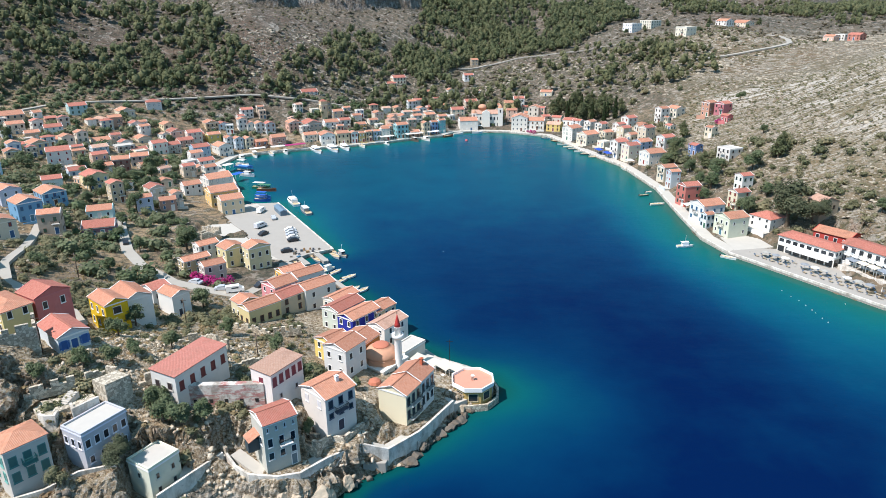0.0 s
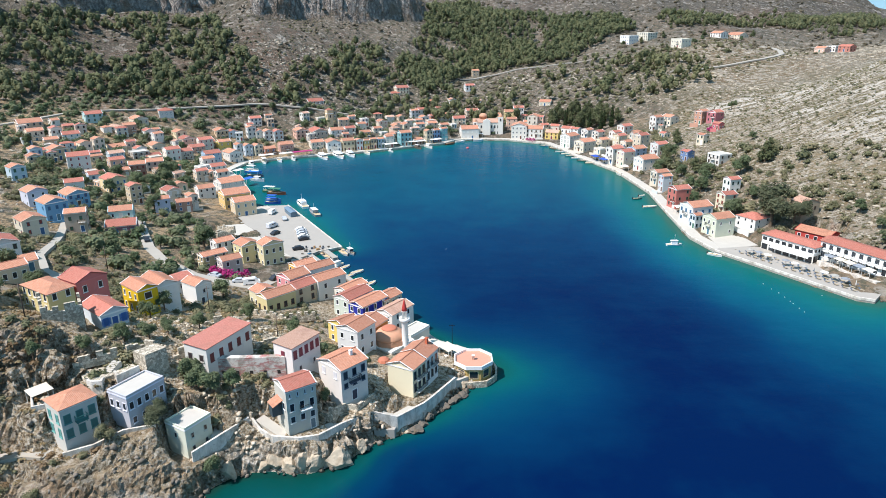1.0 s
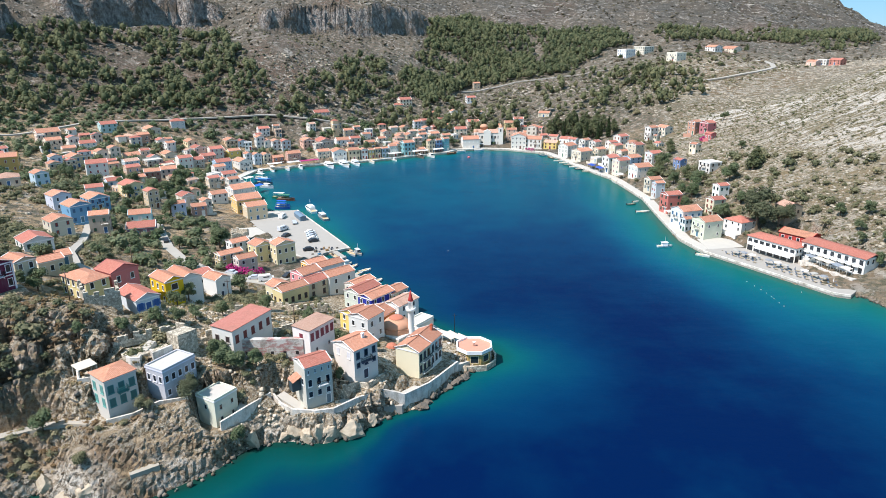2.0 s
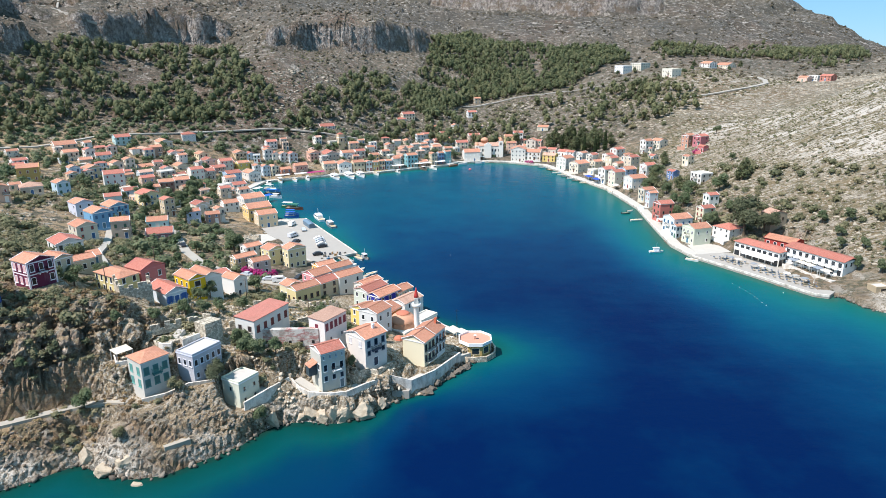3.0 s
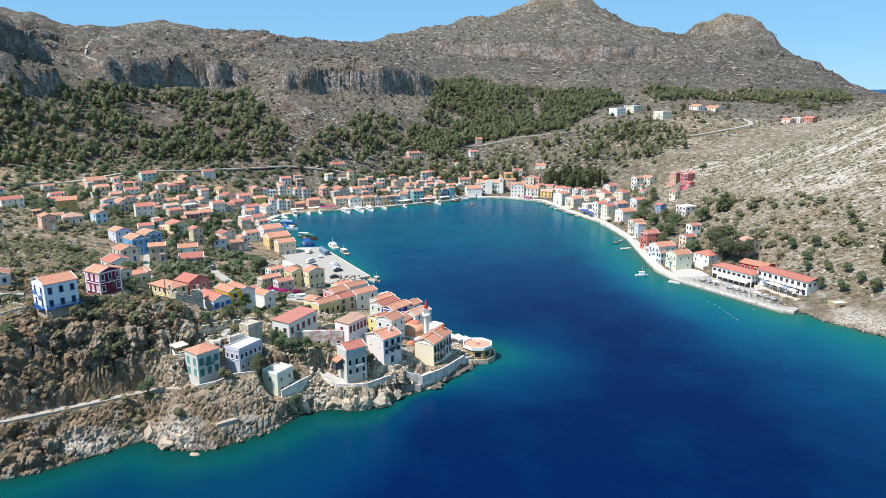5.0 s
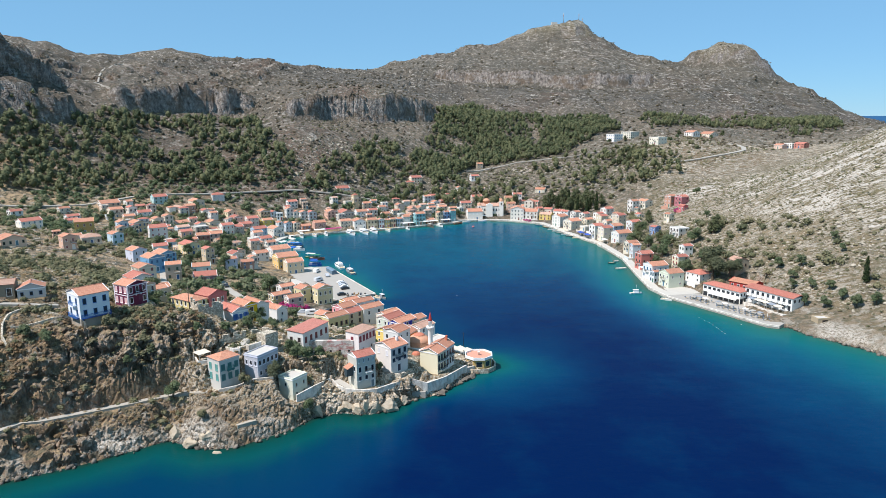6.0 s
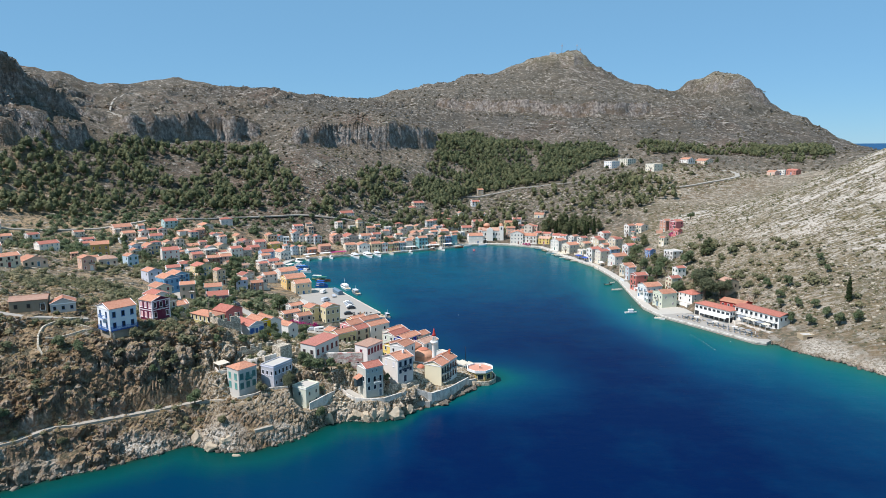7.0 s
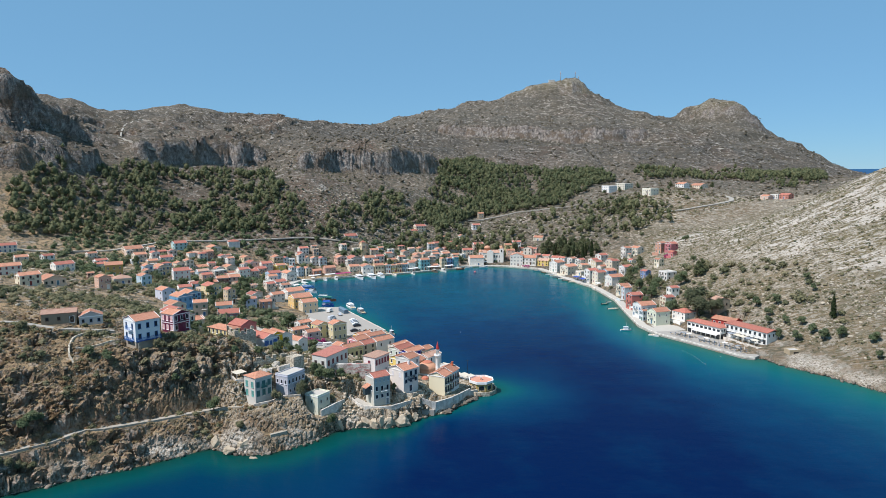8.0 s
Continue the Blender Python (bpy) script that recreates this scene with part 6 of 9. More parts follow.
house(-145.1, 268.6, 9.4, 8.3, 9.5, 5.9, 46, "ecd6a0", "gd", 1, 2, "yellow")
house(-129.6, 253.7, 7.7, 4.9, 5.6, 7.8, 44, "d6bd96", "gd", 1, 3, "tan")
house(-153.6, 225.9, 14.7, 6.9, 7.9, 5.8, 50, "c6d0ea", "gd", 0, 2, "pale lilac")
house(-140.8, 214.7, 12.7, 7.6, 8.7, 6.6, 50, "4595d4", "gd", 0, 2, "blue")
house(-145.3, 237.0, 11.9, 8.1, 9.3, 4.9, 48, "62a8da", "gd", 0, 2, "light blue")
house(-133.5, 189.8, 14.9, 7.1, 8.2, 5.2, 48, "e4dcc6", "gd", 0, 2, "cream")
house(-127.8, 206.0, 10.8, 6.7, 5.8, 6.9, 22, "b3a393", "gw", 0, 2, "grey-tan")
house(-125.7, 233.0, 7.9, 8.4, 7.3, 3.1, 20, "b7e2e6", "gw", 0, 1, "turquoise")
house(-117.0, 214.7, 7.5, 10.0, 8.7, 3.2, 20, "6b3a50", "gw", 1, 1, "maroon")
house(-116.8, 150.1, 22.5, 7.5, 8.6, 2.7, 46, "e8eef2", "gd", 1, 1, "white")
house(-104.6, 139.1, 21.2, 6.5, 5.7, 2.7, 42, "d9c3a4", "gw", 0, 1, "tan")
house(-116.0, 247.4, 5.6, 5.8, 5.0, 5.8, 30, "b9c1e2", "gw", 0, 2, "pale lilac")
house(-119.1, 264.6, 5.3, 6.3, 7.3, 5.6, 44, "f0e4cc", "gd", 1, 2, "cream")
house(-109.5, 253.3, 4.4, 6.1, 5.3, 4.3, 26, "b07d6a", "gw", 0, 2, "tan")
house(-108.5, 259.4, 3.9, 4.0, 4.6, 5.8, 40, "ece4d4", "gd", 0, 2, "cream")
house(-110.5, 281.2, 3.2, 7.5, 6.5, 4.6, 36, "f0f0ee", "gw", 0, 2, "white")
house(-104.7, 297.4, 2.0, 11.3, 9.8, 5.0, 40, "f3f1ec", "gw", 0, 2, "white")
house(-93.7, 270.1, 1.6, 11.3, 9.8, 6.6, 34, "e6b65e", "gw", 0, 2, "ochre")
house(-86.9, 259.8, 0.8, 8.9, 7.7, 6.5, 32, "dfc7a0", "gw", 0, 2, "cream")
house(-130.5, 343.0, 2.6, 6.5, 5.6, 6.5, 40, "f3f1ec", "gw", 0, 2, "white")
house(-123.4, 336.2, 2.1, 7.9, 6.9, 4.3, 40, "f3f1ec", "gw", 1, 2, "white")
house(-115.2, 318.6, 2.2, 6.0, 5.3, 4.8, 40, "f0ece4", "gw", 0, 2, "white")
house(-123.7, 313.5, 3.3, 6.0, 5.2, 5.4, 40, "e8d2b6", "gw", 1, 2, "cream")
house(-134.0, 359.6, 1.7, 9.0, 7.9, 7.2, 38, "9cc3e4", "gw", 1, 3, "pale blue")
house(-147.6, 393.6, 5.8, 7.4, 6.5, 3.9, 36, "e4c2a6", "gw", 1, 2, "cream")
house(-144.9, 411.5, 8.0, 7.6, 8.7, 5.7, 34, "c8a985", "gd", 0, 2, "tan")
house(-138.6, 414.3, 7.4, 6.4, 7.3, 4.9, 34, "bcd0e2", "gd", 1, 2, "pale blue")
house(-129.6, 436.8, 10.4, 7.6, 6.6, 7.4, 30, "f3f0ec", "gw", 1, 3, "white")
house(-127.0, 416.6, 6.1, 5.3, 6.1, 8.6, 30, "eef0ee", "gd", 0, 3, "white")
house(-122.2, 417.9, 5.9, 5.3, 6.1, 6.1, 30, "f2f0ea", "gd", 0, 2, "white")
house(-115.8, 415.0, 4.7, 5.6, 6.4, 7.6, 30, "e4e8ea", "gd", 0, 3, "white")
house(-109.6, 414.9, 4.3, 5.8, 6.7, 7.9, 30, "d9e2ea", "gd", 1, 3, "white")
house(-95.6, 419.7, 4.8, 8.0, 9.2, 7.3, 28, "e3a792", "gd", 0, 3, "salmon")
house(-85.4, 423.7, 5.1, 10.4, 12.0, 5.9, 28, "e9c9b4", "gd", 1, 2, "pink")
house(-82.7, 403.5, 1.8, 8.0, 7.0, 5.4, 26, "e8dcc6", "gw", 0, 2, "cream")
house(-100.2, 395.2, 1.1, 8.2, 7.2, 6.4, 28, "d9a08c", "gw", 0, 2, "tan")
house(-137.6, 392.8, 3.6, 7.4, 6.4, 6.2, 36, "f0cf52", "gw", 0, 2, "yellow")
house(-126.0, 372.5, 0.8, 8.1, 9.3, 6.2, 44, "f4f2ee", "gd", 0, 2, "white")
house(-126.2, 385.9, 1.6, 4.6, 5.3, 7.3, 40, "d9e2ea", "gd", 0, 3, "white")
house(-120.9, 385.1, 1.0, 4.8, 5.5, 7.6, 40, "b8cfe0", "gd", 0, 3, "pale blue")
house(-115.8, 387.6, 0.9, 5.1, 5.8, 7.1, 40, "eadfbe", "gd", 0, 3, "yellow")
house(-108.9, 389.0, 0.6, 6.9, 6.0, 5.4, 36, "b8684a", "gw", 0, 2, "tan")
house(-97.1, 479.6, 20.1, 11.4, 9.9, 3.7, 26, "f2f2f0", "gw", 1, 2, "white")
house(-81.4, 455.2, 12.1, 6.6, 7.6, 7.2, 26, "c8aa84", "gd", 0, 3, "tan")
house(-67.5, 456.3, 10.0, 4.9, 4.2, 5.7, 26, "d8c8b0", "gw", 0, 2, "cream")
house(-42.9, 529.2, 19.7, 7.8, 6.8, 4.1, 24, "eadcc0", "gw", 1, 2, "cream")
house(-37.4, 534.5, 20.2, 10.3, 9.0, 7.5, 22, "eadcc0", "gw", 1, 3, "cream")
house(-0.9, 561.4, 20.0, 7.0, 6.1, 4.6, 20, "f2f2f0", "gw", 0, 2, "white")
house(-14.0, 525.0, 13.6, 6.6, 5.7, 4.3, 22, "ecdcbc", "gw", 0, 2, "cream")
house(3.2, 527.7, 12.7, 5.1, 5.8, 6.0, 20, "f2f2f0", "gd", 0, 2, "white")
house(18.1, 566.5, 21.9, 8.0, 6.9, 4.0, 16, "e6ecf2", "gw", 1, 2, "white")
house(23.3, 526.4, 14.1, 5.1, 4.5, 3.7, 16, "f2f2f0", "gw", 0, 2, "white")
house(-71.6, 443.2, 8.2, 7.2, 6.2, 7.1, 26, "e0c8a4", "gw", 0, 3, "tan")
house(-73.6, 427.3, 5.4, 9.0, 7.8, 5.6, 26, "e6eef2", "gw", 0, 2, "white")
house(-65.6, 431.9, 5.3, 7.0, 6.1, 6.1, 26, "f0ece4", "gw", 1, 2, "white")
house(-59.6, 445.8, 6.8, 6.1, 5.3, 5.3, 26, "efe6d6", "gw", 0, 2, "cream")
house(-55.4, 431.4, 4.1, 6.9, 6.0, 4.5, 26, "e8b860", "gw", 0, 2, "ochre")
house(-48.4, 442.5, 4.7, 6.0, 5.2, 4.8, 26, "e8dcc8", "gw", 0, 2, "cream")
house(-45.8, 451.6, 5.6, 6.3, 7.2, 7.2, 26, "e8d8c0", "gd", 0, 3, "cream")
house(-42.2, 472.1, 7.2, 5.6, 4.9, 5.8, 26, "e8e2d6", "gw", 2, 2, "white")
house(-34.3, 479.4, 7.1, 6.0, 6.9, 5.1, 24, "ead2b4", "gd", 0, 2, "cream")
house(-35.9, 450.3, 4.0, 6.2, 7.1, 5.9, 26, "e9c9b4", "gd", 0, 2, "pale pink")
house(-29.2, 455.9, 4.0, 6.5, 7.5, 5.9, 26, "efe0c2", "gd", 0, 2, "cream")
house(-25.3, 488.8, 7.5, 5.8, 5.0, 7.8, 24, "dce6ec", "gw", 0, 3, "white")
house(-21.2, 496.1, 8.4, 7.0, 6.0, 6.7, 24, "f0ece4", "gw", 1, 2, "white")
house(-17.7, 480.4, 6.0, 5.9, 6.8, 5.5, 24, "eef0f2", "gd", 0, 2, "white")
house(-20.3, 458.3, 4.3, 6.4, 5.6, 5.4, 26, "f4f2ee", "gw", 0, 2, "white")
house(-10.9, 489.4, 6.9, 6.8, 5.9, 4.3, 24, "e0806a", "gw", 1, 2, "red")
house(-7.5, 505.6, 9.2, 4.8, 4.2, 5.9, 24, "e0806a", "gw", 1, 2, "red")
house(-3.0, 485.2, 6.1, 7.2, 6.2, 6.5, 22, "e8eef2", "gw", 0, 2, "white")
house(-11.8, 465.3, 4.6, 7.2, 6.3, 4.8, 24, "ead6b8", "gw", 0, 2, "cream")
house(-3.1, 461.3, 3.8, 6.5, 5.6, 4.9, 24, "e6d2b2", "gw", 0, 2, "pale ochre")
house(-72.4, 403.3, 1.2, 8.7, 10.0, 6.0, 22, "f3f2ee", "gd", 0, 2, "white")
house(-63.3, 405.0, 1.0, 7.7, 6.7, 6.7, 24, "d9c49e", "gw", 0, 2, "tan")
house(-56.5, 407.1, 1.2, 4.2, 4.8, 6.2, 24, "e4e8ea", "gd", 0, 2, "white")
house(-51.9, 408.3, 1.2, 3.8, 3.3, 5.8, 24, "dcb866", "gw", 0, 2, "ochre")
house(-47.9, 410.7, 1.2, 3.9, 3.3, 6.2, 24, "cfb48c", "gw", 0, 2, "tan")
house(-43.4, 413.4, 1.1, 4.5, 3.9, 6.0, 24, "9cc0dc", "gw", 0, 2, "pale blue")
house(-38.3, 416.4, 1.1, 5.5, 4.8, 7.0, 24, "e6e6de", "gw", 0, 3, "white")
house(-28.5, 422.8, 0.9, 7.6, 6.6, 8.6, 26, "63b6c6", "gw", 0, 3, "turquoise")
house(-20.5, 425.1, 0.8, 6.4, 5.5, 3.7, 26, "a68468", "gw", 0, 1, "tan")
house(-13.2, 430.4, 1.0, 4.3, 5.0, 8.2, 28, "d2c09c", "gd", 0, 3, "tan")
house(-8.1, 434.1, 1.1, 4.5, 3.9, 8.0, 28, "4f86c2", "gw", 0, 3, "blue")
house(-3.2, 437.9, 0.9, 4.5, 3.9, 8.6, 28, "58c2d2", "gw", 0, 3, "turquoise")
house(14.6, 450.6, 0.8, 11.9, 10.4, 6.6, 8, "f4f2ee", "gw", 0, 2, "white")
house(7.6, 479.6, 5.6, 9.3, 8.1, 5.0, 14, "efe0c8", "gw", 1, 2, "cream")
house(17.8, 498.3, 8.4, 9.2, 8.0, 5.3, 14, "ead6c0", "gw", 1, 2, "cream")
house(45.7, 484.3, 7.6, 8.4, 7.3, 6.7, 0, "ead08a", "gw", 0, 2, "yellow")
house(45.3, 465.5, 4.4, 6.9, 6.0, 7.2, 0, "e8b49a", "gw", 0, 3, "salmon")
house(49.2, 446.6, 1.2, 10.4, 11.9, 8.6, -10, "f0ece4", "gd", 0, 3, "white")
house(52.8, 492.9, 10.0, 7.6, 6.6, 6.1, 0, "f4f4f2", "gw", 1, 2, "white")
house(57.5, 465.5, 5.7, 7.0, 6.1, 3.7, -10, "e8d0a8", "gw", 0, 1, "cream")
house(60.7, 463.3, 5.3, 7.3, 8.4, 8.4, -20, "ece4d4", "gd", 0, 3, "cream")
house(59.5, 444.8, 2.2, 11.7, 10.2, 5.7, -14, "f4f2ee", "gw", 0, 2, "white")
house(65.2, 463.4, 5.9, 5.9, 5.1, 7.3, -20, "e6b8a4", "gw", 1, 3, "pink")
house(74.7, 505.0, 15.8, 8.7, 7.6, 3.2, -20, "ece0c6", "gw", 0, 1, "cream")
house(70.8, 436.1, 2.2, 9.1, 7.9, 4.4, -26, "ecc65a", "gw", 2, 2, "yellow")
house(74.8, 452.8, 4.9, 6.6, 5.7, 3.5, -26, "e8d8c8", "gw", 1, 1, "cream")
house(82.6, 445.8, 4.3, 8.2, 7.1, 3.4, -34, "f0eeea", "gw", 1, 1, "white")
house(77.4, 410.0, 1.3, 8.0, 9.2, 7.4, -50, "f4f2ee", "gd", 0, 3, "white")
house(83.8, 393.7, 1.8, 8.6, 9.9, 6.0, -58, "ece2cc", "gd", 0, 2, "cream")
house(86.6, 439.8, 4.2, 6.0, 5.2, 3.9, -40, "dfe8f0", "gw", 1, 2, "white")
house(92.3, 429.5, 4.2, 5.4, 6.2, 4.9, -50, "f0eeea", "gd", 0, 2, "white")
house(97.9, 422.2, 4.5, 5.6, 6.4, 4.4, -50, "f2eee6", "gd", 1, 2, "white")
house(95.0, 396.0, 3.3, 5.7, 6.5, 5.1, -60, "f0e4c8", "gd", 0, 2, "cream")
house(105.4, 407.2, 5.2, 5.3, 6.1, 5.8, -60, "f2f0ea", "gd", 1, 2, "white")
house(105.4, 395.5, 4.9, 5.7, 6.5, 5.9, -60, "efe2c2", "gd", 1, 2, "yellow")
house(113.8, 379.2, 6.1, 6.2, 7.1, 7.6, -60, "ecdcc0", "gd", 1, 3, "cream")
house(107.1, 384.9, 5.1, 5.1, 5.8, 3.7, -64, "e6dcc6", "gd", 0, 1, "cream")
house(93.3, 356.5, 1.8, 6.6, 7.5, 8.4, -66, "f2f0ea", "gd", 1, 3, "white")
house(97.0, 347.2, 2.2, 6.4, 7.4, 7.9, -66, "e6dcc6", "gd", 1, 3, "cream")
house(106.9, 361.7, 4.7, 7.1, 8.1, 4.5, -64, "7fa8d8", "gd", 0, 2, "blue")
house(103.8, 331.4, 3.4, 8.5, 9.8, 6.1, -70, "f4f2ee", "gd", 0, 2, "white")
house(117.2, 354.3, 6.9, 6.5, 7.5, 5.9, -66, "eef2f4", "gd", 1, 2, "white")
house(114.1, 418.6, 7.4, 6.5, 7.4, 5.7, -60, "f2f2f0", "gd", 1, 2, "white")
house(131.7, 411.2, 11.0, 5.6, 6.4, 8.6, -64, "f4f4f2", "gd", 0, 3, "white")
house(141.4, 415.3, 14.0, 8.0, 6.9, 5.1, -64, "efe6d4", "gw", 0, 2, "cream")
house(131.7, 399.5, 10.6, 3.2, 2.7, 5.3, -64, "ece0c6", "gw", 0, 2, "cream")
house(155.0, 398.4, 16.8, 5.7, 6.6, 7.8, -60, "bd7c62", "gd", 0, 3, "tan")
house(160.5, 391.7, 18.9, 6.4, 7.3, 6.0, -60, "b04c5c", "gd", 1, 2, "red")
house(137.9, 347.3, 13.5, 4.8, 4.2, 5.2, -64, "ece0c6", "gw", 0, 2, "cream")
house(122.9, 326.0, 9.1, 5.1, 4.4, 4.7, -66, "4f7cc4", "gw", 1, 2, "blue")
house(155.0, 371.5, 17.6, 4.8, 4.2, 3.4, -64, "c44c54", "gw", 1, 1, "red")
house(102.4, 302.9, 2.7, 5.8, 6.7, 5.8, -74, "e6dcc4", "gd", 0, 2, "cream")
house(101.4, 290.7, 1.9, 4.1, 4.7, 7.3, -76, "cfe0ee", "gd", 0, 3, "pale blue")
house(99.4, 264.8, 1.4, 6.2, 7.2, 8.3, -74, "b84a40", "gd", 1, 3, "red")
house(98.8, 242.3, 1.6, 8.1, 9.3, 6.8, -72, "eef2f6", "gd", 0, 2, "white")
house(96.7, 235.3, 0.9, 3.3, 3.7, 5.4, -72, "e4eef6", "gd", 0, 2, "white")
house(101.7, 226.6, 1.5, 7.5, 8.6, 6.7, -70, "dfe8d0", "gd", 0, 2, "pale green")
house(120.9, 264.1, 7.6, 4.6, 5.3, 6.1, -72, "f2f2f0", "gd", 1, 2, "white")
house(112.9, 248.5, 4.1, 5.2, 6.0, 7.1, -72, "e8dcbc", "gd", 1, 3, "cream")
house(115.9, 229.4, 2.9, 8.7, 8.7, 4.3, -62, "f4f4f2", "hip", 1, 2, "white")
house(129.9, 302.5, 11.9, 7.6, 7.6, 5.0, -66, "f4f4f2", "fl", 0, 2, "white")
house(174.5, 660.2, 53.8, 12.2, 12.2, 8.6, -60, "f4f4f2", "fl", 0, 3, "white")
house(192.5, 664.6, 57.4, 14.4, 12.5, 7.3, -60, "f0ead8", "fl", 0, 3, "cream")
house(199.2, 583.6, 54.1, 11.6, 11.6, 7.0, -60, "f2ecd8", "fl", 0, 2, "cream")
house(243.5, 616.5, 60.9, 11.4, 9.9, 4.0, -60, "f4f4f2", "gw", 0, 2, "white")
house(271.7, 645.2, 57.8, 14.4, 12.5, 4.8, -60, "ead8c0", "gw", 0, 2, "cream")
house(310.2, 565.0, 49.9, 8.8, 7.6, 3.4, -60, "e2b8a4", "gw", 0, 1, "cream")
house(323.9, 573.2, 49.9, 8.4, 8.4, 4.4, -60, "f2f2f0", "fl", 0, 2, "white")
house(326.2, 557.3, 50.6, 9.8, 8.5, 4.1, -60, "c86a5a", "gw", 1, 2, "red")
house(24.9, 618.1, 26.8, 6.3, 5.5, 7.6, 16, "b9a284", "gw", 0, 3, "tan")
house(-304.1, 327.1, 28.2, 11.0, 7.7, 5.0, 41, "dcd8d2", "gw", 1, 2, "cream")
house(-234.6, 225.4, 28.3, 10.8, 7.3, 5.0, 43, "e8e2d8", "gw", 0, 2, "white")
house(-270.5, 316.5, 22.3, 6.8, 5.8, 5.0, 55, "f2f2f0", "gw", 1, 2, "white")
house(-240.3, 282.5, 21.4, 11.0, 8.1, 5.0, 53, "f2efe8", "gw", 1, 2, "white")
house(-235.5, 316.6, 19.1, 7.6, 5.6, 5.0, 51, "f0f0ee", "gw", 1, 2, "white")
house(-204.7, 194.9, 28.2, 9.1, 6.6, 5.0, 51, "efe2c6", "gw", 0, 2, "cream")
house(-203.0, 209.8, 26.0, 10.3, 9.9, 3.0, 51, "e2c0a6", "gd", 0, 1, "cream")
house(-254.6, 340.8, 20.8, 6.5, 5.3, 5.0, 48, "e4d8c4", "gw", 0, 2, "cream")
house(-277.2, 300.3, 23.6, 7.4, 6.8, 5.0, 43, "d8c8b4", "gw", 0, 2, "cream")

# ---------------------------------------------------------------- small houses that fill the gaps of the town
INFILL = [
    ([(-150, 402), (-84, 412), (-62, 412), (-30, 428), (-4, 446), (14, 462), (-20, 492), (-70, 462), (-130, 440)], 22, 30),
    ([(14, 466), (44, 460), (66, 450), (72, 460), (50, 490), (16, 500)], 6, 4),
    ([(-240, 335), (-190, 290), (-150, 262), (-122, 266), (-118, 330), (-138, 376), (-196, 404), (-236, 380)], 26, 44),
    ([(82, 412), (100, 345), (112, 300), (126, 360), (136, 400), (106, 428)], 8, -62),
]
PALETTE = [("f1efe8", "white"), ("e8dcc6", "cream"), ("f2efe9", "white"), ("e6d2b2", "pale ochre"), ("e9c9b4", "pale pink"), ("d8d2c4", "grey-white"), ("ddb79a", "salmon"), ("cfdbe4", "pale blue"), ("c9b49a", "tan")]
inr = random.Random(21)
for poly, wanted, turn in INFILL:
    made = 0
    for attempt in range(1500):
        if made >= wanted:
            break
        x, y = inr.uniform(min(p[0] for p in poly), max(p[0] for p in poly)), inr.uniform(min(p[1] for p in poly), max(p[1] for p in poly))
        w, d = inr.uniform(4.2, 6.4), inr.uniform(3.8, 5.4)
        r = math.hypot(w, d) / 2
        if not inside(np.array([x]), np.array([y]), poly)[0] or any(math.hypot(x - a, y - b) < (r + c) * 0.8 for a, b, c in FOOTPRINTS):
            continue
        z = height(x, y)
        if z < 1.4:
            continue
        c, word = inr.choice(PALETTE)
        storeys = inr.choice((1, 1, 2))
        house(x, y, z, w, d, 2.8 if storeys == 1 else inr.uniform(4.4, 5.2), turn + inr.uniform(-12, 12), c, inr.choice(("gw", "gw", "gd", "fl", "hip")), inr.choice((0, 0, 1, 2)), storeys, word)
        made += 1

# ---------------------------------------------------------------- mosque, cafe, hotel, church, towers
def lathe(profile, n, mat_index=0, x=0, y=0):
    v, f = [], []
    for r, z in profile:
        v += [(x + r * math.cos(2 * math.pi * k / n), y + r * math.sin(2 * math.pi * k / n), z) for k in range(n)]
    for i in range(len(profile) - 1):
        for k in range(n):
            m = (k + 1) % n
            f.append((i * n + k, i * n + m, (i + 1) * n + m, (i + 1) * n + k))
    f += [tuple(reversed(range(n))), tuple((len(profile) - 1) * n + k for k in range(n))]
    return v, f


def lathe_child(name, profile, n, mat, parent, m=None, label="", flat=False):
    v, f = lathe(profile, n)
    me = faces_mesh(name, v, f, [mat])
    if not flat:
        me.polygons.foreach_set("use_smooth", [len(p.vertices) == 4 for p in me.polygons])
    return child(name, me, parent, m, label)


M_TERRA = plain("terracotta_render", "d29c7c", 0.85, 0, 0.35, 0.8)
M_TERRA_DARK = plain("terracotta_cap", "c0755a", 0.8, 0, 0.3, 1.0)
M_CAFE = plain("ochre_stone", "c2a262", 0.9, 0, 0.5, 1.2)
M_CANVAS = plain("cream_canvas", "d8cdb8", 0.8, 0, 0.25, 0.7)

mosque = new("mosque")
mosque.matrix_basis = pose(-13.6, 129.6, 2.6, 0, 0, 54)
tagged(mosque, "small white mosque with a terracotta dome", "mosque")
child("wall", boxes_mesh("wall", [(-4.1, -4.1, -1.5, 4.1, 4.1, 3.2, 0)], [wall_mat("ece2d6")]), mosque)
child("cornice", ring_mesh("cornice", 4.1, 4.1, 0.14, 2.9, 3.25, paint("f2f0ea")), mosque)
lathe_child("drum", [(3.9, 3.2), (3.9, 4.3), (3.75, 4.45)], 8, M_TERRA, mosque, flat=True)
lathe_child("dome", [(3.7 * math.cos(a), 4.4 + 2.5 * math.sin(a)) for a in [k * math.pi / 18 for k in range(0, 7)]] + [(1.85, 6.66)], 28, M_TERRA, mosque, label="pale terracotta dome")
lathe_child("dome_cap", [(1.86 * math.cos(a), 6.64 + 0.55 * math.sin(a)) for a in [k * math.pi / 16 for k in range(0, 8)]] + [(0.02, 7.2)], 24, M_TERRA_DARK, mosque, label="darker red cap of the dome")
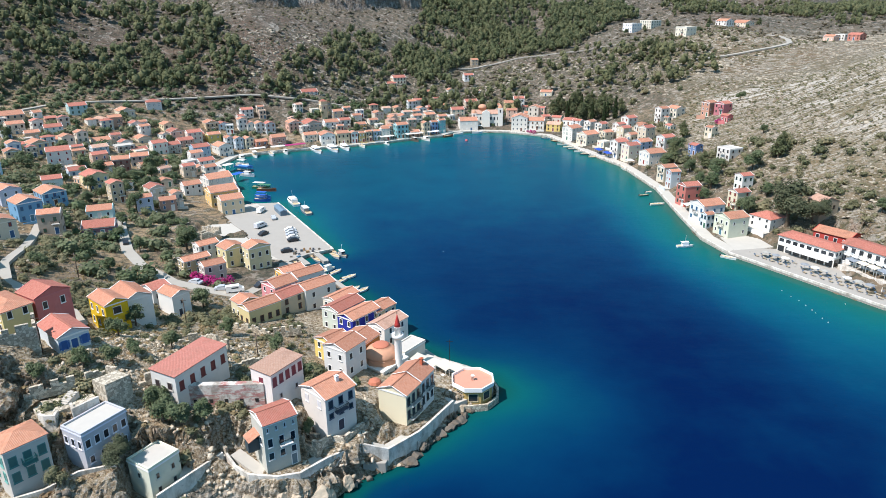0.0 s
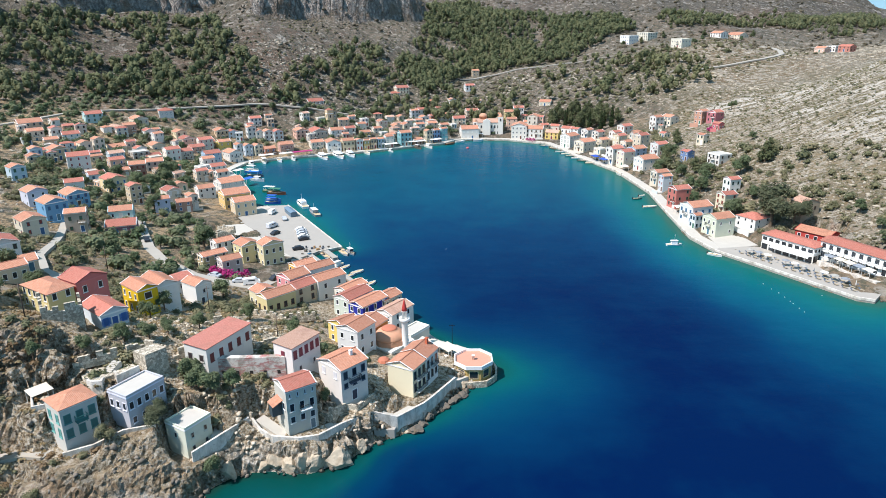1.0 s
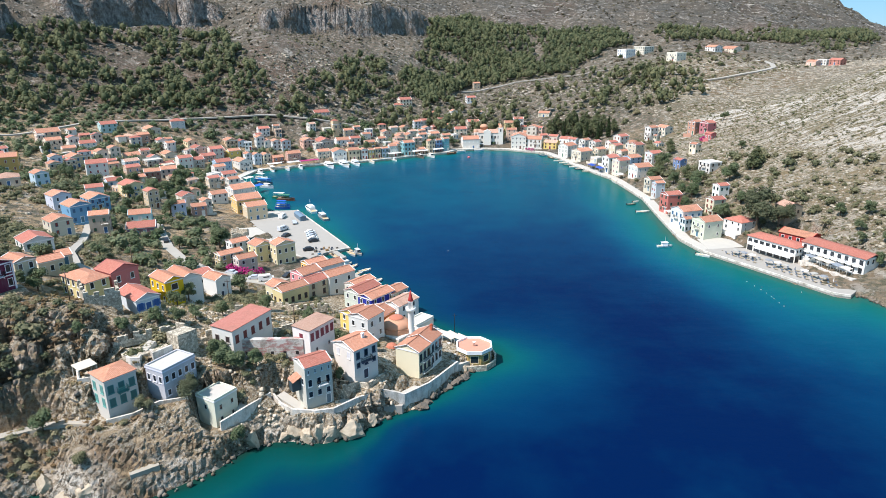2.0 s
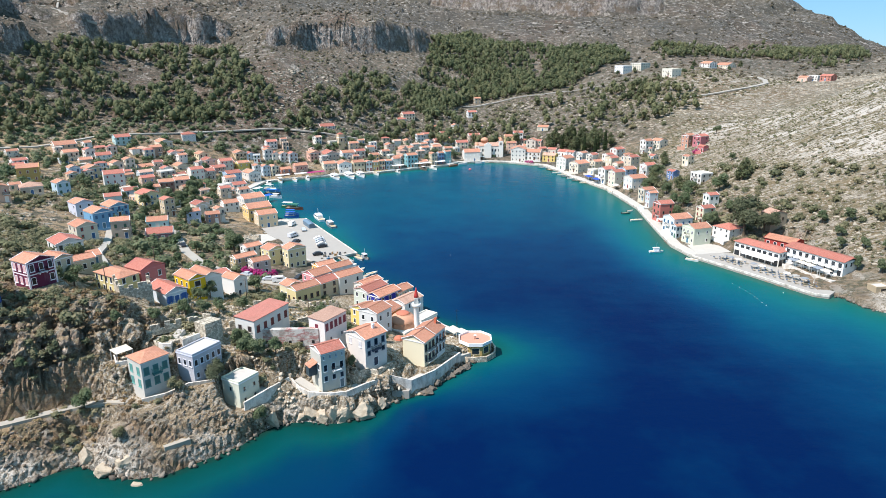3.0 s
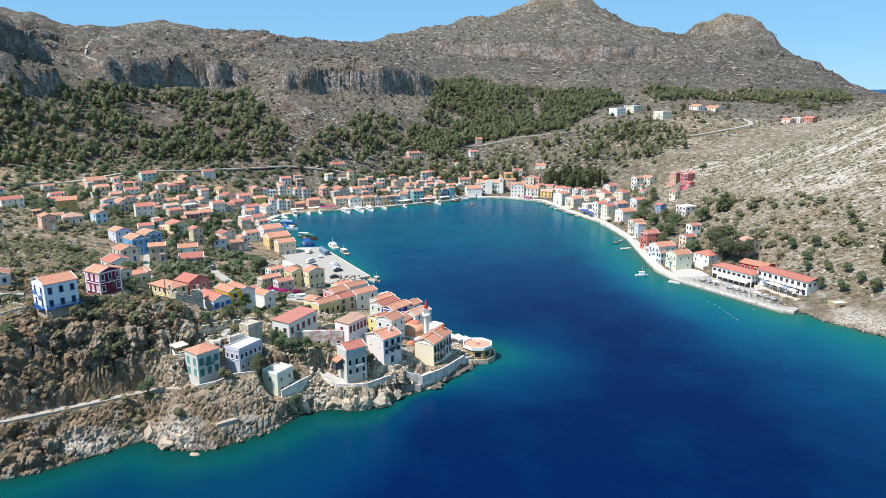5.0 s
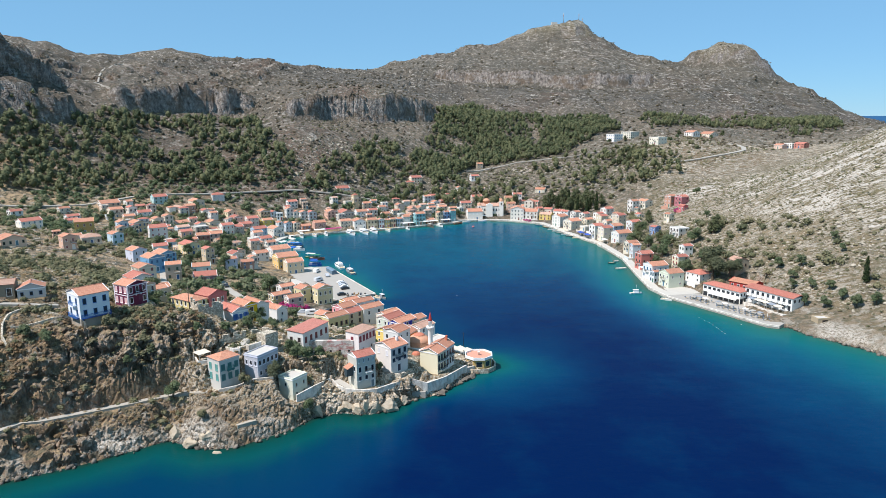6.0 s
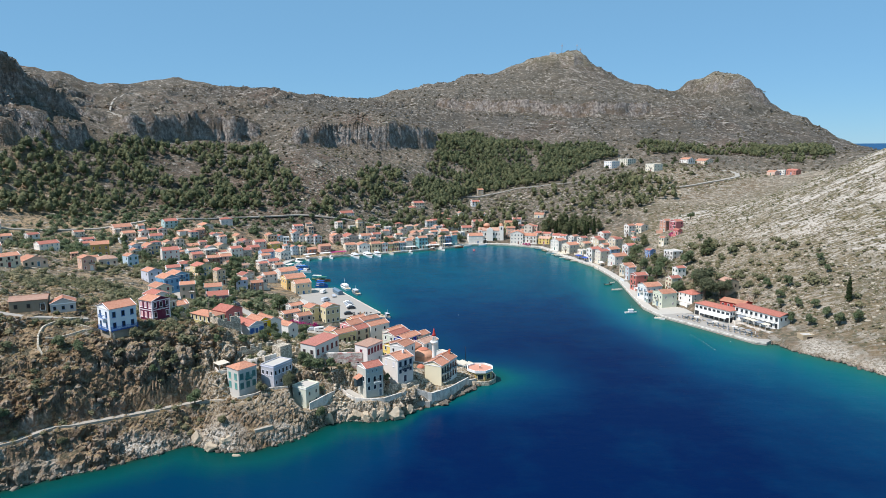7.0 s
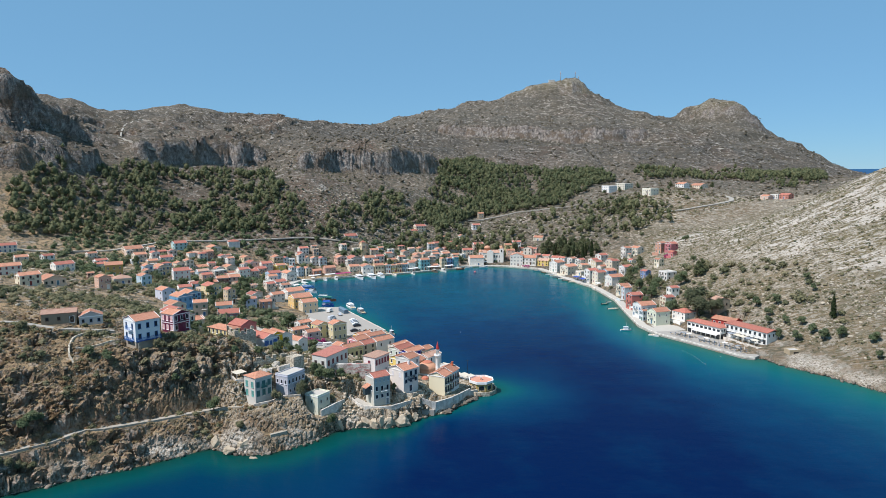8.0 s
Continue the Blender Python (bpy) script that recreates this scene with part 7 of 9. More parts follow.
for side in ("front", "left"):
    windows_row(mosque, side, 8.2, 8.2, 0.9, 3, 0.8, 1.5, "f2f0ea", "glass")
minaret = new("minaret")
minaret.matrix_basis = pose(-9.7, 127.9, 2.8)
tagged(minaret, "slender white minaret with a red pointed top", "minaret")
lathe_child("shaft", [(0.95, -1), (0.95, 1.2), (0.8, 1.6), (0.76, 8.7), (0.85, 8.9)], 16, paint("f2f0ea"), minaret)
lathe_child("gallery", [(0.86, 8.88), (1.25, 9.3), (1.3, 9.35), (1.3, 10.0), (1.12, 10.0), (1.12, 9.4), (0.6, 9.4)], 16, paint("f2f0ea"), minaret)
lathe_child("lantern", [(0.62, 9.35), (0.6, 11.5), (0.72, 11.6), (0.72, 11.75)], 16, paint("f2f0ea"), minaret)
lathe_child("spire", [(0.7, 11.75), (0.55, 12.4), (0.28, 13.7), (0.03, 14.7)], 16, paint("b83a34"), minaret, label="red conical spire")
lathe_child("finial", [(0.03, 14.65), (0.1, 14.85), (0.02, 15.3)], 8, M_IRON, minaret)
annex = shell(-8.2, 137.0, 2.4, 7.4, 4.2, 2.9, 54, "efe9dc", "fl", 0, 1.5, cornice="f2f0ea")
tagged(annex, "low white terrace building beside the mosque", "house")
windows_row(annex, "right", 7.4, 4.2, 0.4, 1, 1.6, 1.8, "d8c49a", "2a2522")
kiosk = new("kiosk")
kiosk.matrix_basis = pose(-14.0, 119.0, 5.0, 0, 0, 20)
tagged(kiosk, "small round hut with a dusty red dome", "hut")
lathe_child("wall", [(1.3, -1.5), (1.3, 1.2)], 8, wall_mat("d8c4b4"), kiosk, flat=True)
lathe_child("roof", [(1.45, 1.2), (1.2, 1.75), (0.6, 2.1), (0.03, 2.2)], 8, M_TERRA_DARK, kiosk, flat=True)

# octagonal cafe on the point
cafe = new("cafe_pavilion")
cafe.matrix_basis = pose(6.2, 122.6, 0.9, 0, 0, 22.5)
tagged(cafe, "octagonal ochre cafe pavilion with a flat terracotta roof", "cafe")
lathe_child("wall", [(4.25, -1.5), (4.25, 3.3)], 8, M_CAFE, cafe, flat=True)
lathe_child("parapet", [(4.35, 3.25), (4.75, 3.3), (4.75, 4.15), (4.45, 4.15), (4.45, 3.55), (4.3, 3.5)], 8, paint("f2f0ea"), cafe, flat=True)
lathe_child("roof", [(4.46, 3.45), (4.46, 3.62)], 8, plain("pale_terracotta_roof", "d2957c", 0.85, 0, 0.3, 0.8), cafe, label="flat terracotta roof", flat=True)
for k in range(8):
    q = pose(0, 0, 0, 0, 0, k * 45 + 22.5 + 90)
    child("window", inset_mesh("window", 0.9, 1.7, 0.15, [paint("d8c49a"), M_GLASS]), cafe, q @ pose(0, -3.93, 0.9))
lathe_child("vent", [(0.3, 3.6), (0.3, 4.6), (0.42, 4.65), (0.42, 4.75)], 10, paint("e8e0d4"), cafe)
base = strip("cafe_wall", [(1.6, 117.6), (5.4, 117.4), (9.2, 118.0), (11.6, 121.0), (11.9, 124.6), (10.8, 128.6)], 0.45, 1.5, -1.0, M_RUBBLE, "low rubble sea wall round the cafe", "wall", "structure")


def canopy(name, x, y, z, w, d, ang, h, mat, label, slope=0.25):
    """A canvas awning on four posts."""
    r = new(name)
    r.matrix_basis = pose(x, y, z, 0, 0, ang)
    tagged(r, label, "awning", "awnings")
    a, b = w / 2, d / 2
    v = [(-a, -b, h), (a, -b, h), (a, b, h + slope), (-a, b, h + slope), (-a, -b, h - 0.06), (a, -b, h - 0.06), (a, b, h + slope - 0.06), (-a, b, h + slope - 0.06)]
    f = [(0, 1, 2, 3), (7, 6, 5, 4), (0, 4, 5, 1), (1, 5, 6, 2), (2, 6, 7, 3), (3, 7, 4, 0)]
    child("canopy", faces_mesh("canopy", v, f, [mat]), r)
    post = boxes_mesh("post", [(-0.05, -0.05, 0, 0.05, 0.05, h - 0.02, 0)], [paint("d8d4ca")])
    for sx in (-1, 1):
        for sy in (-1, 1):
            child("post", post, r, pose(sx * (a - 0.15), sy * (b - 0.15), 0))
    return r


for x, y, w, d, ang in ((-5.4, 132.0, 3.4, 3.0, 62), (-2.6, 130.6, 3.2, 3.2, 55), (0.4, 129.0, 3.4, 3.2, 50), (3.0, 127.6, 2.8, 2.8, 60)):
    canopy("awning", x, y, 2.35, w, d, ang, 2.0, M_CANVAS, "cream canvas awning over the cafe terrace", 0.5)
canopy("awning", -69.9, 85.8, 16.5, 3.6, 3.0, 52, 2.4, M_CANVAS, "white pergola awning on the house terrace")
mast = new("lamp_mast")
mast.matrix_basis = pose(1.4, 130.6, 2.35)
tagged(mast, "tall grey lamp mast on the terrace", "lamp post")
lathe_child("pole", [(0.09, 0), (0.05, 7.5)], 8, M_IRON, mast)
child("crossbar", boxes_mesh("crossbar", [(-0.7, -0.04, 7.0, 0.7, 0.04, 7.08, 0)], [M_IRON]), mast)


def table_set(x, y, z, ang):
    r = new("cafe_table")
    r.matrix_basis = pose(x, y, z, 0, 0, ang)
    tagged(r, "small square cafe table on the terrace", "table", "cafe tables")
    child("tabletop", boxes_mesh("tabletop", [(-0.4, -0.4, 0.72, 0.4, 0.4, 0.76, 0)], [paint("e8e4da")]), r)
    child("leg", boxes_mesh("leg", [(-0.04, -0.04, 0, 0.04, 0.04, 0.72, 0)], [M_IRON]), r)
    return r


first = None
for k in range(14):
    x, y = -3.2 + (k % 4) * 1.6 + 0.5 * (k // 4), 120.6 + (k // 4) * 2.1 + 0.3 * (k % 2)
    m = pose(x, y, 2.35, 0, 0, 17 * k)
    first = table_set(x, y, 2.35, 17 * k) if first is None else (copy_thing(first, m), first)[1]

# hotel on the eastern quay
hotel = new("hotel_wing")
hotel.matrix_basis = pose(118.6, 203.2, 1.0, 0, 0, 30.7)
tagged(hotel, "white two-storey hotel wing with a red tile roof", "hotel", "hotel wings")
W, D, H = 7.4, 19.0, 5.7
v, f = wall_body(W, D, H, 1.5, "fl", 0)
child("wall", faces_mesh("wall", v, f, [wall_mat("f4f4f2")]), hotel)
v, f, uv = roof_mesh("hip", W, D, H, 0.5, 0.2)
child("roof", faces_mesh("roof", v, f, [M_ROOF[1]], None, uv), hotel)
windows_row(hotel, "left", W, D, 3.6, 8, 1.6, 1.2, "f2f0ea", "glass")
windows_row(hotel, "front", W, D, 3.7, 4, 0.9, 1.1, "f2f0ea", "glass")
windows_row(hotel, "left", W, D, 0.3, 7, 2.1, 2.0, "b9b2a4", "glass")
windows_row(hotel, "front", W, D, 0.3, 3, 2.2, 2.3, "b9b2a4", "glass")
child("awning", boxes_mesh("awning", [(-W / 2 - 2.0, -9.0, 2.6, -W / 2, 5.0, 2.72, 0), (-W / 2 - 2.0, -9.0, 2.1, -W / 2 - 1.92, 5.0, 2.6, 0)], [paint("f2f0ea")]), hotel)
hotel2 = new("hotel_wing")
hotel2.matrix_basis = pose(132.0, 187.2, 2.6, 0, 0, 26.5)
tagged(hotel2, "long white hotel wing with balconies and a red tile roof", "hotel", "hotel wings")
W, D, H = 8.0, 22.6, 6.0
v, f = wall_body(W, D, H, 2.0, "fl", 0)
child("wall", faces_mesh("wall", v, f, [wall_mat("f4f4f2")]), hotel2)
v, f, uv = roof_mesh("gd", W, D, H, 0.45, 0.22)
child("roof", faces_mesh("roof", v, f, [M_ROOF[1]], None, uv), hotel2)
child("eaves_band", ring_mesh("eaves_band", W / 2, D / 2, 0.12, H - 0.5, H - 0.05, paint("f2f0ea")), hotel2)
windows_row(hotel2, "left", W, D, 3.6, 9, 1.3, 1.7, "f2f0ea", "glass")
windows_row(hotel2, "left", W, D, 0.7, 9, 1.3, 2.0, "f2f0ea", "glass")
windows_row(hotel2, "front", W, D, 3.9, 3, 1.0, 1.4, "f2f0ea", "glass")
for k in range(8):
    add_balcony(hotel2, "left", W, D, (k + 1.0) / 9 * D - D / 2, 3.0, 1.8, "f2f0ea", "f2f0ea")
hotel3 = shell(130.2, 210.6, 2.4, 7.6, 11.5, 4.6, 36, "c2473f", "gd", 0, 2.0, 0.4, 0.3, name="hotel_annexe", cornice="c2473f")
tagged(hotel3, "brick-red hotel annexe with an orange roof", "hotel")
windows_row(hotel3, "left", 7.6, 11.5, 2.2, 4, 1.0, 1.4, "f2f0ea", "glass")
windows_row(hotel3, "front", 7.6, 11.5, 2.2, 3, 1.0, 1.4, "f2f0ea", "glass")
strip("hotel_terrace_wall", [(121.2, 192.2), (126.1, 178.9), (128.6, 172.6)], 0.4, 2.8, 0.8, M_LIME, "low white wall of the hotel terrace", "wall", "structure")
prism("hotel_terrace", [(121.6, 192.4), (126.5, 179.1), (129.0, 173.0), (133.6, 174.6), (126.0, 194.6)], 0.6, 2.55, M_PALE, "raised paved hotel terrace", "terrace", "structure")
for k, (x, y) in enumerate(((124.2, 190.2), (125.4, 187.0), (126.6, 183.8), (127.8, 180.6), (129.0, 177.4))):
    canopy("awning", x, y, 2.55, 3.0, 2.8, 23, 2.4, M_CANVAS if k % 3 else paint("8a929a"), "grey-white awning over the hotel terrace")


def lounger(x, y, z, ang):
    r = new("sun_lounger")
    r.matrix_basis = pose(x, y, z, 0, 0, ang)
    tagged(r, "folding sun lounger on the bathing quay", "sun lounger", "sun loungers on the quay")
    child("mattress", boxes_mesh("mattress", [(-0.32, -0.95, 0.3, 0.32, 0.35, 0.38, 0)], [paint("a8977c")]), r)
    child("backrest", faces_mesh("backrest", [(-0.32, 0.35, 0.3), (0.32, 0.35, 0.3), (0.32, 0.9, 0.72), (-0.32, 0.9, 0.72), (-0.32, 0.33, 0.38), (0.32, 0.33, 0.38), (0.32, 0.87, 0.79), (-0.32, 0.87, 0.79)], [(3, 2, 1, 0), (4, 5, 6, 7), (0, 1, 5, 4), (1, 2, 6, 5), (2, 3, 7, 6), (3, 0, 4, 7)], [paint("5f6c7a")]), r)
    leg = boxes_mesh("leg", [(-0.03, -0.03, 0, 0.03, 0.03, 0.3, 0)], [paint("c8c8c8")])
    for sx, sy in ((-0.28, -0.85), (0.28, -0.85), (-0.28, 0.3), (0.28, 0.3)):
        child("leg", leg, r, pose(sx, sy, 0))
    return r


lr = random.Random(8)
bed = None
for k in range(44):
    u = k / 43
    if 0.30 < u < 0.36:
        continue
    x, y = 101.4 + 19.6 * u + (k % 3) * 2.0, 204.0 - 35.0 * u + (k % 3) * 1.1
    m = pose(x, y, 1.17, 0, 0, 25 + lr.uniform(-25, 25))
    if bed is None:
        bed = lounger(x, y, 1.17, 25)
    else:
        copy_thing(bed, m)


def parasol(x, y, z, c, shut):
    r = new("parasol")
    r.matrix_basis = pose(x, y, z)
    tagged(r, "grey beach parasol, open" if not shut else "folded white beach parasol", "parasol", "parasols on the quay")
    lathe_child("pole", [(0.03, 0), (0.03, 2.3)], 6, paint("c8c8c8"), r)
    lathe_child("canopy", [(1.3, 1.95), (1.28, 1.9), (0.03, 2.4)] if not shut else [(0.06, 1.0), (0.16, 1.1), (0.05, 2.35)], 8, paint(c), r, flat=True)


for k in range(12):
    u = (k + 0.5) / 12
    parasol(103.0 + 20.4 * u, 204.0 - 33.0 * u, 1.17, ("a8a49a", "8c8f92", "e8e4da")[k % 3], k % 4 == 3)

# church at the head of the harbour
church = new("church")
church.matrix_basis = pose(28.2, 459.0, 1.6, 0, 0, -3)
tagged(church, "large white church with a terracotta dome and bell towers", "church")
child("wall", faces_mesh("wall", *wall_body(21.0, 12.0, 9.2, 2, "gw", 0.32), [wall_mat("efece6")]), church)
v, f, uv = roof_mesh("gw", 21.0, 12.0, 9.2, 0.3, 0.32)
child("roof", faces_mesh("roof", v, f, [M_ROOF[2]], None, uv), church)
child("portal", faces_mesh("portal", *wall_body(5.2, 2.0, 10.4, 1.5, "gd", 0.6), [wall_mat("f2efe8")]), church, pose(-1.0, -6.8, 0))
lathe_child("dome", [(2.7, 9.0), (2.7, 12.4)] + [(2.9 * math.cos(a), 12.4 + 2.4 * math.sin(a)) for a in [k * math.pi / 16 for k in range(0, 8)]] + [(0.03, 14.8)], 20, M_TERRA, church, pose(-3.5, 1.0, 0))
for x in (8.6, -9.0):
    t = child("bell_tower", faces_mesh("bell_tower", *wall_body(3.2, 3.2, 13.0 if x > 0 else 9.6, 2, "fl", 0), [wall_mat("f2efe8")]), church, pose(x, -4.8, 0))
    lathe_child("tower_cap", [(1.7, 0), (1.2, 1.2), (0.03, 2.6)], 8, M_TERRA, t, pose(0, 0, 13.0 if x > 0 else 9.6), flat=True)
    for s in ("front", "left"):
        add_window(t, s, 3.2, 3.2, 0, 10.0 if x > 0 else 7.0, 0.9, 1.9, "e8e4da", "2a2522", None, False)
for z in (1.0, 5.2):
    windows_row(church, "front", 21.0, 12.0, z, 9, 1.0, 2.0, "d8d0c0", "glass", None, False, (3, 4))
clock = new("clock_tower")
clock.matrix_basis = pose(-80.0, 440.5, 11.5, 0, 0, 30)
tagged(clock, "cream square clock tower above the town", "tower")
child("shaft", faces_mesh("shaft", *wall_body(4.0, 4.0, 10.5, 3, "fl", 0), [wall_mat("e8d4b0")]), clock)
child("cornice", ring_mesh("cornice", 2.0, 2.0, 0.2, 8.0, 8.4, paint("f2f0ea")), clock)
child("cap", faces_mesh("cap", [(-2.1, -2.1, 10.5), (2.1, -2.1, 10.5), (2.1, 2.1, 10.5), (-2.1, 2.1, 10.5), (0, 0, 12.0)], [(3, 2, 1, 0), (0, 1, 4), (1, 2, 4), (2, 3, 4), (3, 0, 4)], [M_ROOF[1]]), clock)
for s in ("front", "left"):
    add_window(clock, s, 4.0, 4.0, 0, 5.4, 1.0, 1.8, "f2f0ea", "2a2522", None, False)

# radio masts on the summit and the hut beside them
for x, y, h in ((264, 1400, 16), (232, 1402, 24), (271, 1398, 12)):
    z = height(x, y)
    r = new("radio_mast")
    r.matrix_basis = pose(x, y, z - 1)
    tagged(r, "thin radio mast on the summit", "mast", "radio masts")
    lathe_child("pole", [(0.7, 0), (0.3, h)], 5, paint("a8a4a0"), r)
    child("antenna", boxes_mesh("antenna", [(-1.0, -0.6, h * 0.7, 1.0, 0.6, h * 0.82, 0)], [paint("b8a8a4")]), r)
hut = shell(212, 1400, height(212, 1400) - 0.5, 12, 7, 4, 5, "d8d4cc", "fl", 0, 4, name="summit_hut")
tagged(hut, "flat grey hut on the mountain top", "hut")
# old stone block and shelter on the eastern shore
hutr = shell(138.6, 163.4, 2.4, 5.0, 4.0, 2.0, 8, "b9a78c", "fl", 0, 2, name="shelter", cornice=None)
tagged(hutr, "low concrete shelter above the eastern shore", "shelter")
add_window(hutr, "front", 5.0, 4.0, 0.4, 0.3, 2.4, 1.3, "b9a78c", "2a2522", None, False)
oldh = shell(132.0, 225.0, 9.0, 7.5, 6.0, 5.2, 15, "a89c88", "gd", 2, 3, 0.15, 0.35, name="stone_house", cornice=None)
tagged(oldh, "old grey stone house with a collapsed roof edge", "house")
windows_row(oldh, "front", 7.5, 6.0, 2.4, 2, 0.8, 1.3, "8a7c68", "2a2522", None, False)
windows_row(oldh, "left", 7.5, 6.0, 2.4, 2, 0.8, 1.3, "8a7c68", "2a2522", None, False)
# electricity poles on the slope of the cape
for x, y in ((-76.5, 96.0), (-70.5, 104.0), (-79.5, 126.5), (-37, 118), (-60, 140), (-95, 160)):
    r = new("power_pole")
    r.matrix_basis = pose(x, y, height(x, y) - 0.3)
    tagged(r, "weathered wooden power pole", "pole", "power poles")
    lathe_child("pole", [(0.13, 0), (0.09, 7.5)], 7, paint("5a4a3c"), r)
    child("crossarm", boxes_mesh("crossarm", [(-0.7, -0.05, 6.9, 0.7, 0.05, 7.02, 0)], [paint("5a4a3c")]), r)

# ---------------------------------------------------------------- boats, cars and buoys
def hull_mesh(name, L, B, H, mats, deck=0.82):
    """A boat's hull with a raked bow and an open well: sections from stern to bow."""
    secs = 9
    v, f, mi = [], [], []
    for i in range(secs):
        u = i / (secs - 1)
        w = B / 2 * (0.86 + 0.14 * math.sin(u * math.pi * 0.9)) * (1 - max(0, (u - 0.55) / 0.45) ** 2.2)
        w = max(w, 0.02)
        x = -L / 2 + L * u
        sheer = H * (1 + 0.32 * max(0, u - 0.45) ** 1.3 * 2)
        dk = H * deck if u < 0.97 else sheer - 0.02
        rake = 0.35 * max(0, u - 0.8)
        v += [(x - rake * L * 0.4, 0, -0.35), (x - rake * L * 0.2, -w * 0.72, -0.15), (x, -w, sheer), (x, -w * 0.86, sheer), (x, -w * 0.84, dk), (x, w * 0.84, dk), (x, w * 0.86, sheer), (x, w, sheer), (x - rake * L * 0.2, w * 0.72, -0.15)]
    for i in range(secs - 1):
        a, b = i * 9, i * 9 + 9
        for e in range(9):
            g = (e + 1) % 9
            f.append((a + e, a + g, b + g, b + e))
            mi.append(1 if e in (4,) else 0)
    f.append(tuple(range(8, -1, -1)))
    mi.append(0)
    return faces_mesh(name, v, f, mats, mi)


def boat(x, y, ang, L=5.0, c="f2f0ea", kind="open", label="", top="e8e4da"):
    r = new("boat")
    r.matrix_basis = pose(x, y, 0.05, 0, 0, ang)
    B, H = L * 0.34 if L < 9 else L * 0.29, 0.55 if L < 7 else 1.1
    child("hull", hull_mesh("hull", L, B, H, [paint(c), paint("c9b28c")]), r)
    if kind == "open":
        for q in (-0.2, 0.12):
            child("bench", boxes_mesh("bench", [(L * q - 0.15, -B * 0.42, H * 0.78, L * q + 0.15, B * 0.42, H * 0.86, 0)], [paint("a8835a")]), r)
        child("outboard_motor", boxes_mesh("outboard_motor", [(-L / 2 - 0.35, -0.14, 0.1, -L / 2 - 0.02, 0.14, H + 0.45, 0)], [paint("2a2c30")]), r)
    elif kind == "cabin":
        cab = child("cabin", boxes_mesh("cabin", [(-L * 0.2, -B * 0.33, H * 0.8, L * 0.16, B * 0.33, H + 1.25, 0)], [paint(c)]), r)
        child("windscreen", boxes_mesh("windscreen", [(L * 0.16 - 0.01, -B * 0.3, H + 0.5, L * 0.16 + 0.03, B * 0.3, H + 1.1, 0)], [M_GLASS]), cab)
        child("cabin_roof", boxes_mesh("cabin_roof", [(-L * 0.26, -B * 0.37, H + 1.25, L * 0.2, B * 0.37, H + 1.34, 0)], [paint(top)]), cab)
        lathe_child("mast", [(0.05, H + 1.3), (0.03, H + 3.6)], 6, paint("d8d8d8"), r)
    elif kind == "awning":
        child("awning", boxes_mesh("awning", [(-L * 0.42, -B * 0.45, H + 1.75, L * 0.2, B * 0.45, H + 1.83, 0)], [paint(top)]), r)
        post = boxes_mesh("post", [(-0.03, -0.03, 0, 0.03, 0.03, 1.3, 0)], [paint("c8c8c8")])
        for sx in (-0.4, 0.18):
            for sy in (-0.4, 0.4):
                child("post", post, r, pose(L * sx, B * sy, H * 0.5 + 0.2))
    elif kind == "yacht":
        a = child("deckhouse", boxes_mesh("deckhouse", [(-L * 0.3, -B * 0.36, H * 0.8, L * 0.18, B * 0.36, H + 1.3, 0)], [paint("f4f4f2")]), r)
        child("window_band", boxes_mesh("window_band", [(-L * 0.27, -B * 0.365, H + 0.45, L * 0.184, B * 0.365, H + 0.95, 0)], [M_GLASS]), a)
        child("flybridge", boxes_mesh("flybridge", [(-L * 0.28, -B * 0.32, H + 1.3, L * 0.08, B * 0.32, H + 1.75, 0)], [paint("f4f4f2")]), r)
        lathe_child("mast", [(0.08, H + 1.7), (0.04, H + 4.5)], 6, paint("e8e8e8"), r)
    elif kind == "sail":
        lathe_child("mast", [(0.09, H * 0.5), (0.05, 13.5)], 8, paint("d8d8d8"), r)
        child("boom", boxes_mesh("boom", [(-L * 0.38, -0.09, H + 1.0, 0.1, 0.09, H + 1.22, 0)], [paint("e8e4da")]), r)
        child("coachroof", boxes_mesh("coachroof", [(-L * 0.1, -B * 0.28, H * 0.8, L * 0.25, B * 0.28, H + 0.4, 0)], [paint("f4f4f2")]), r)
    words = {"open": "small open boat with an outboard motor", "cabin": "fishing boat with a small wheelhouse", "awning": "excursion boat under a flat awning", "yacht": "white motor yacht moored at the quay", "sail": "sailing yacht with a bare mast"}
    return tagged(r, label or words[kind], "boat", "moored boats")


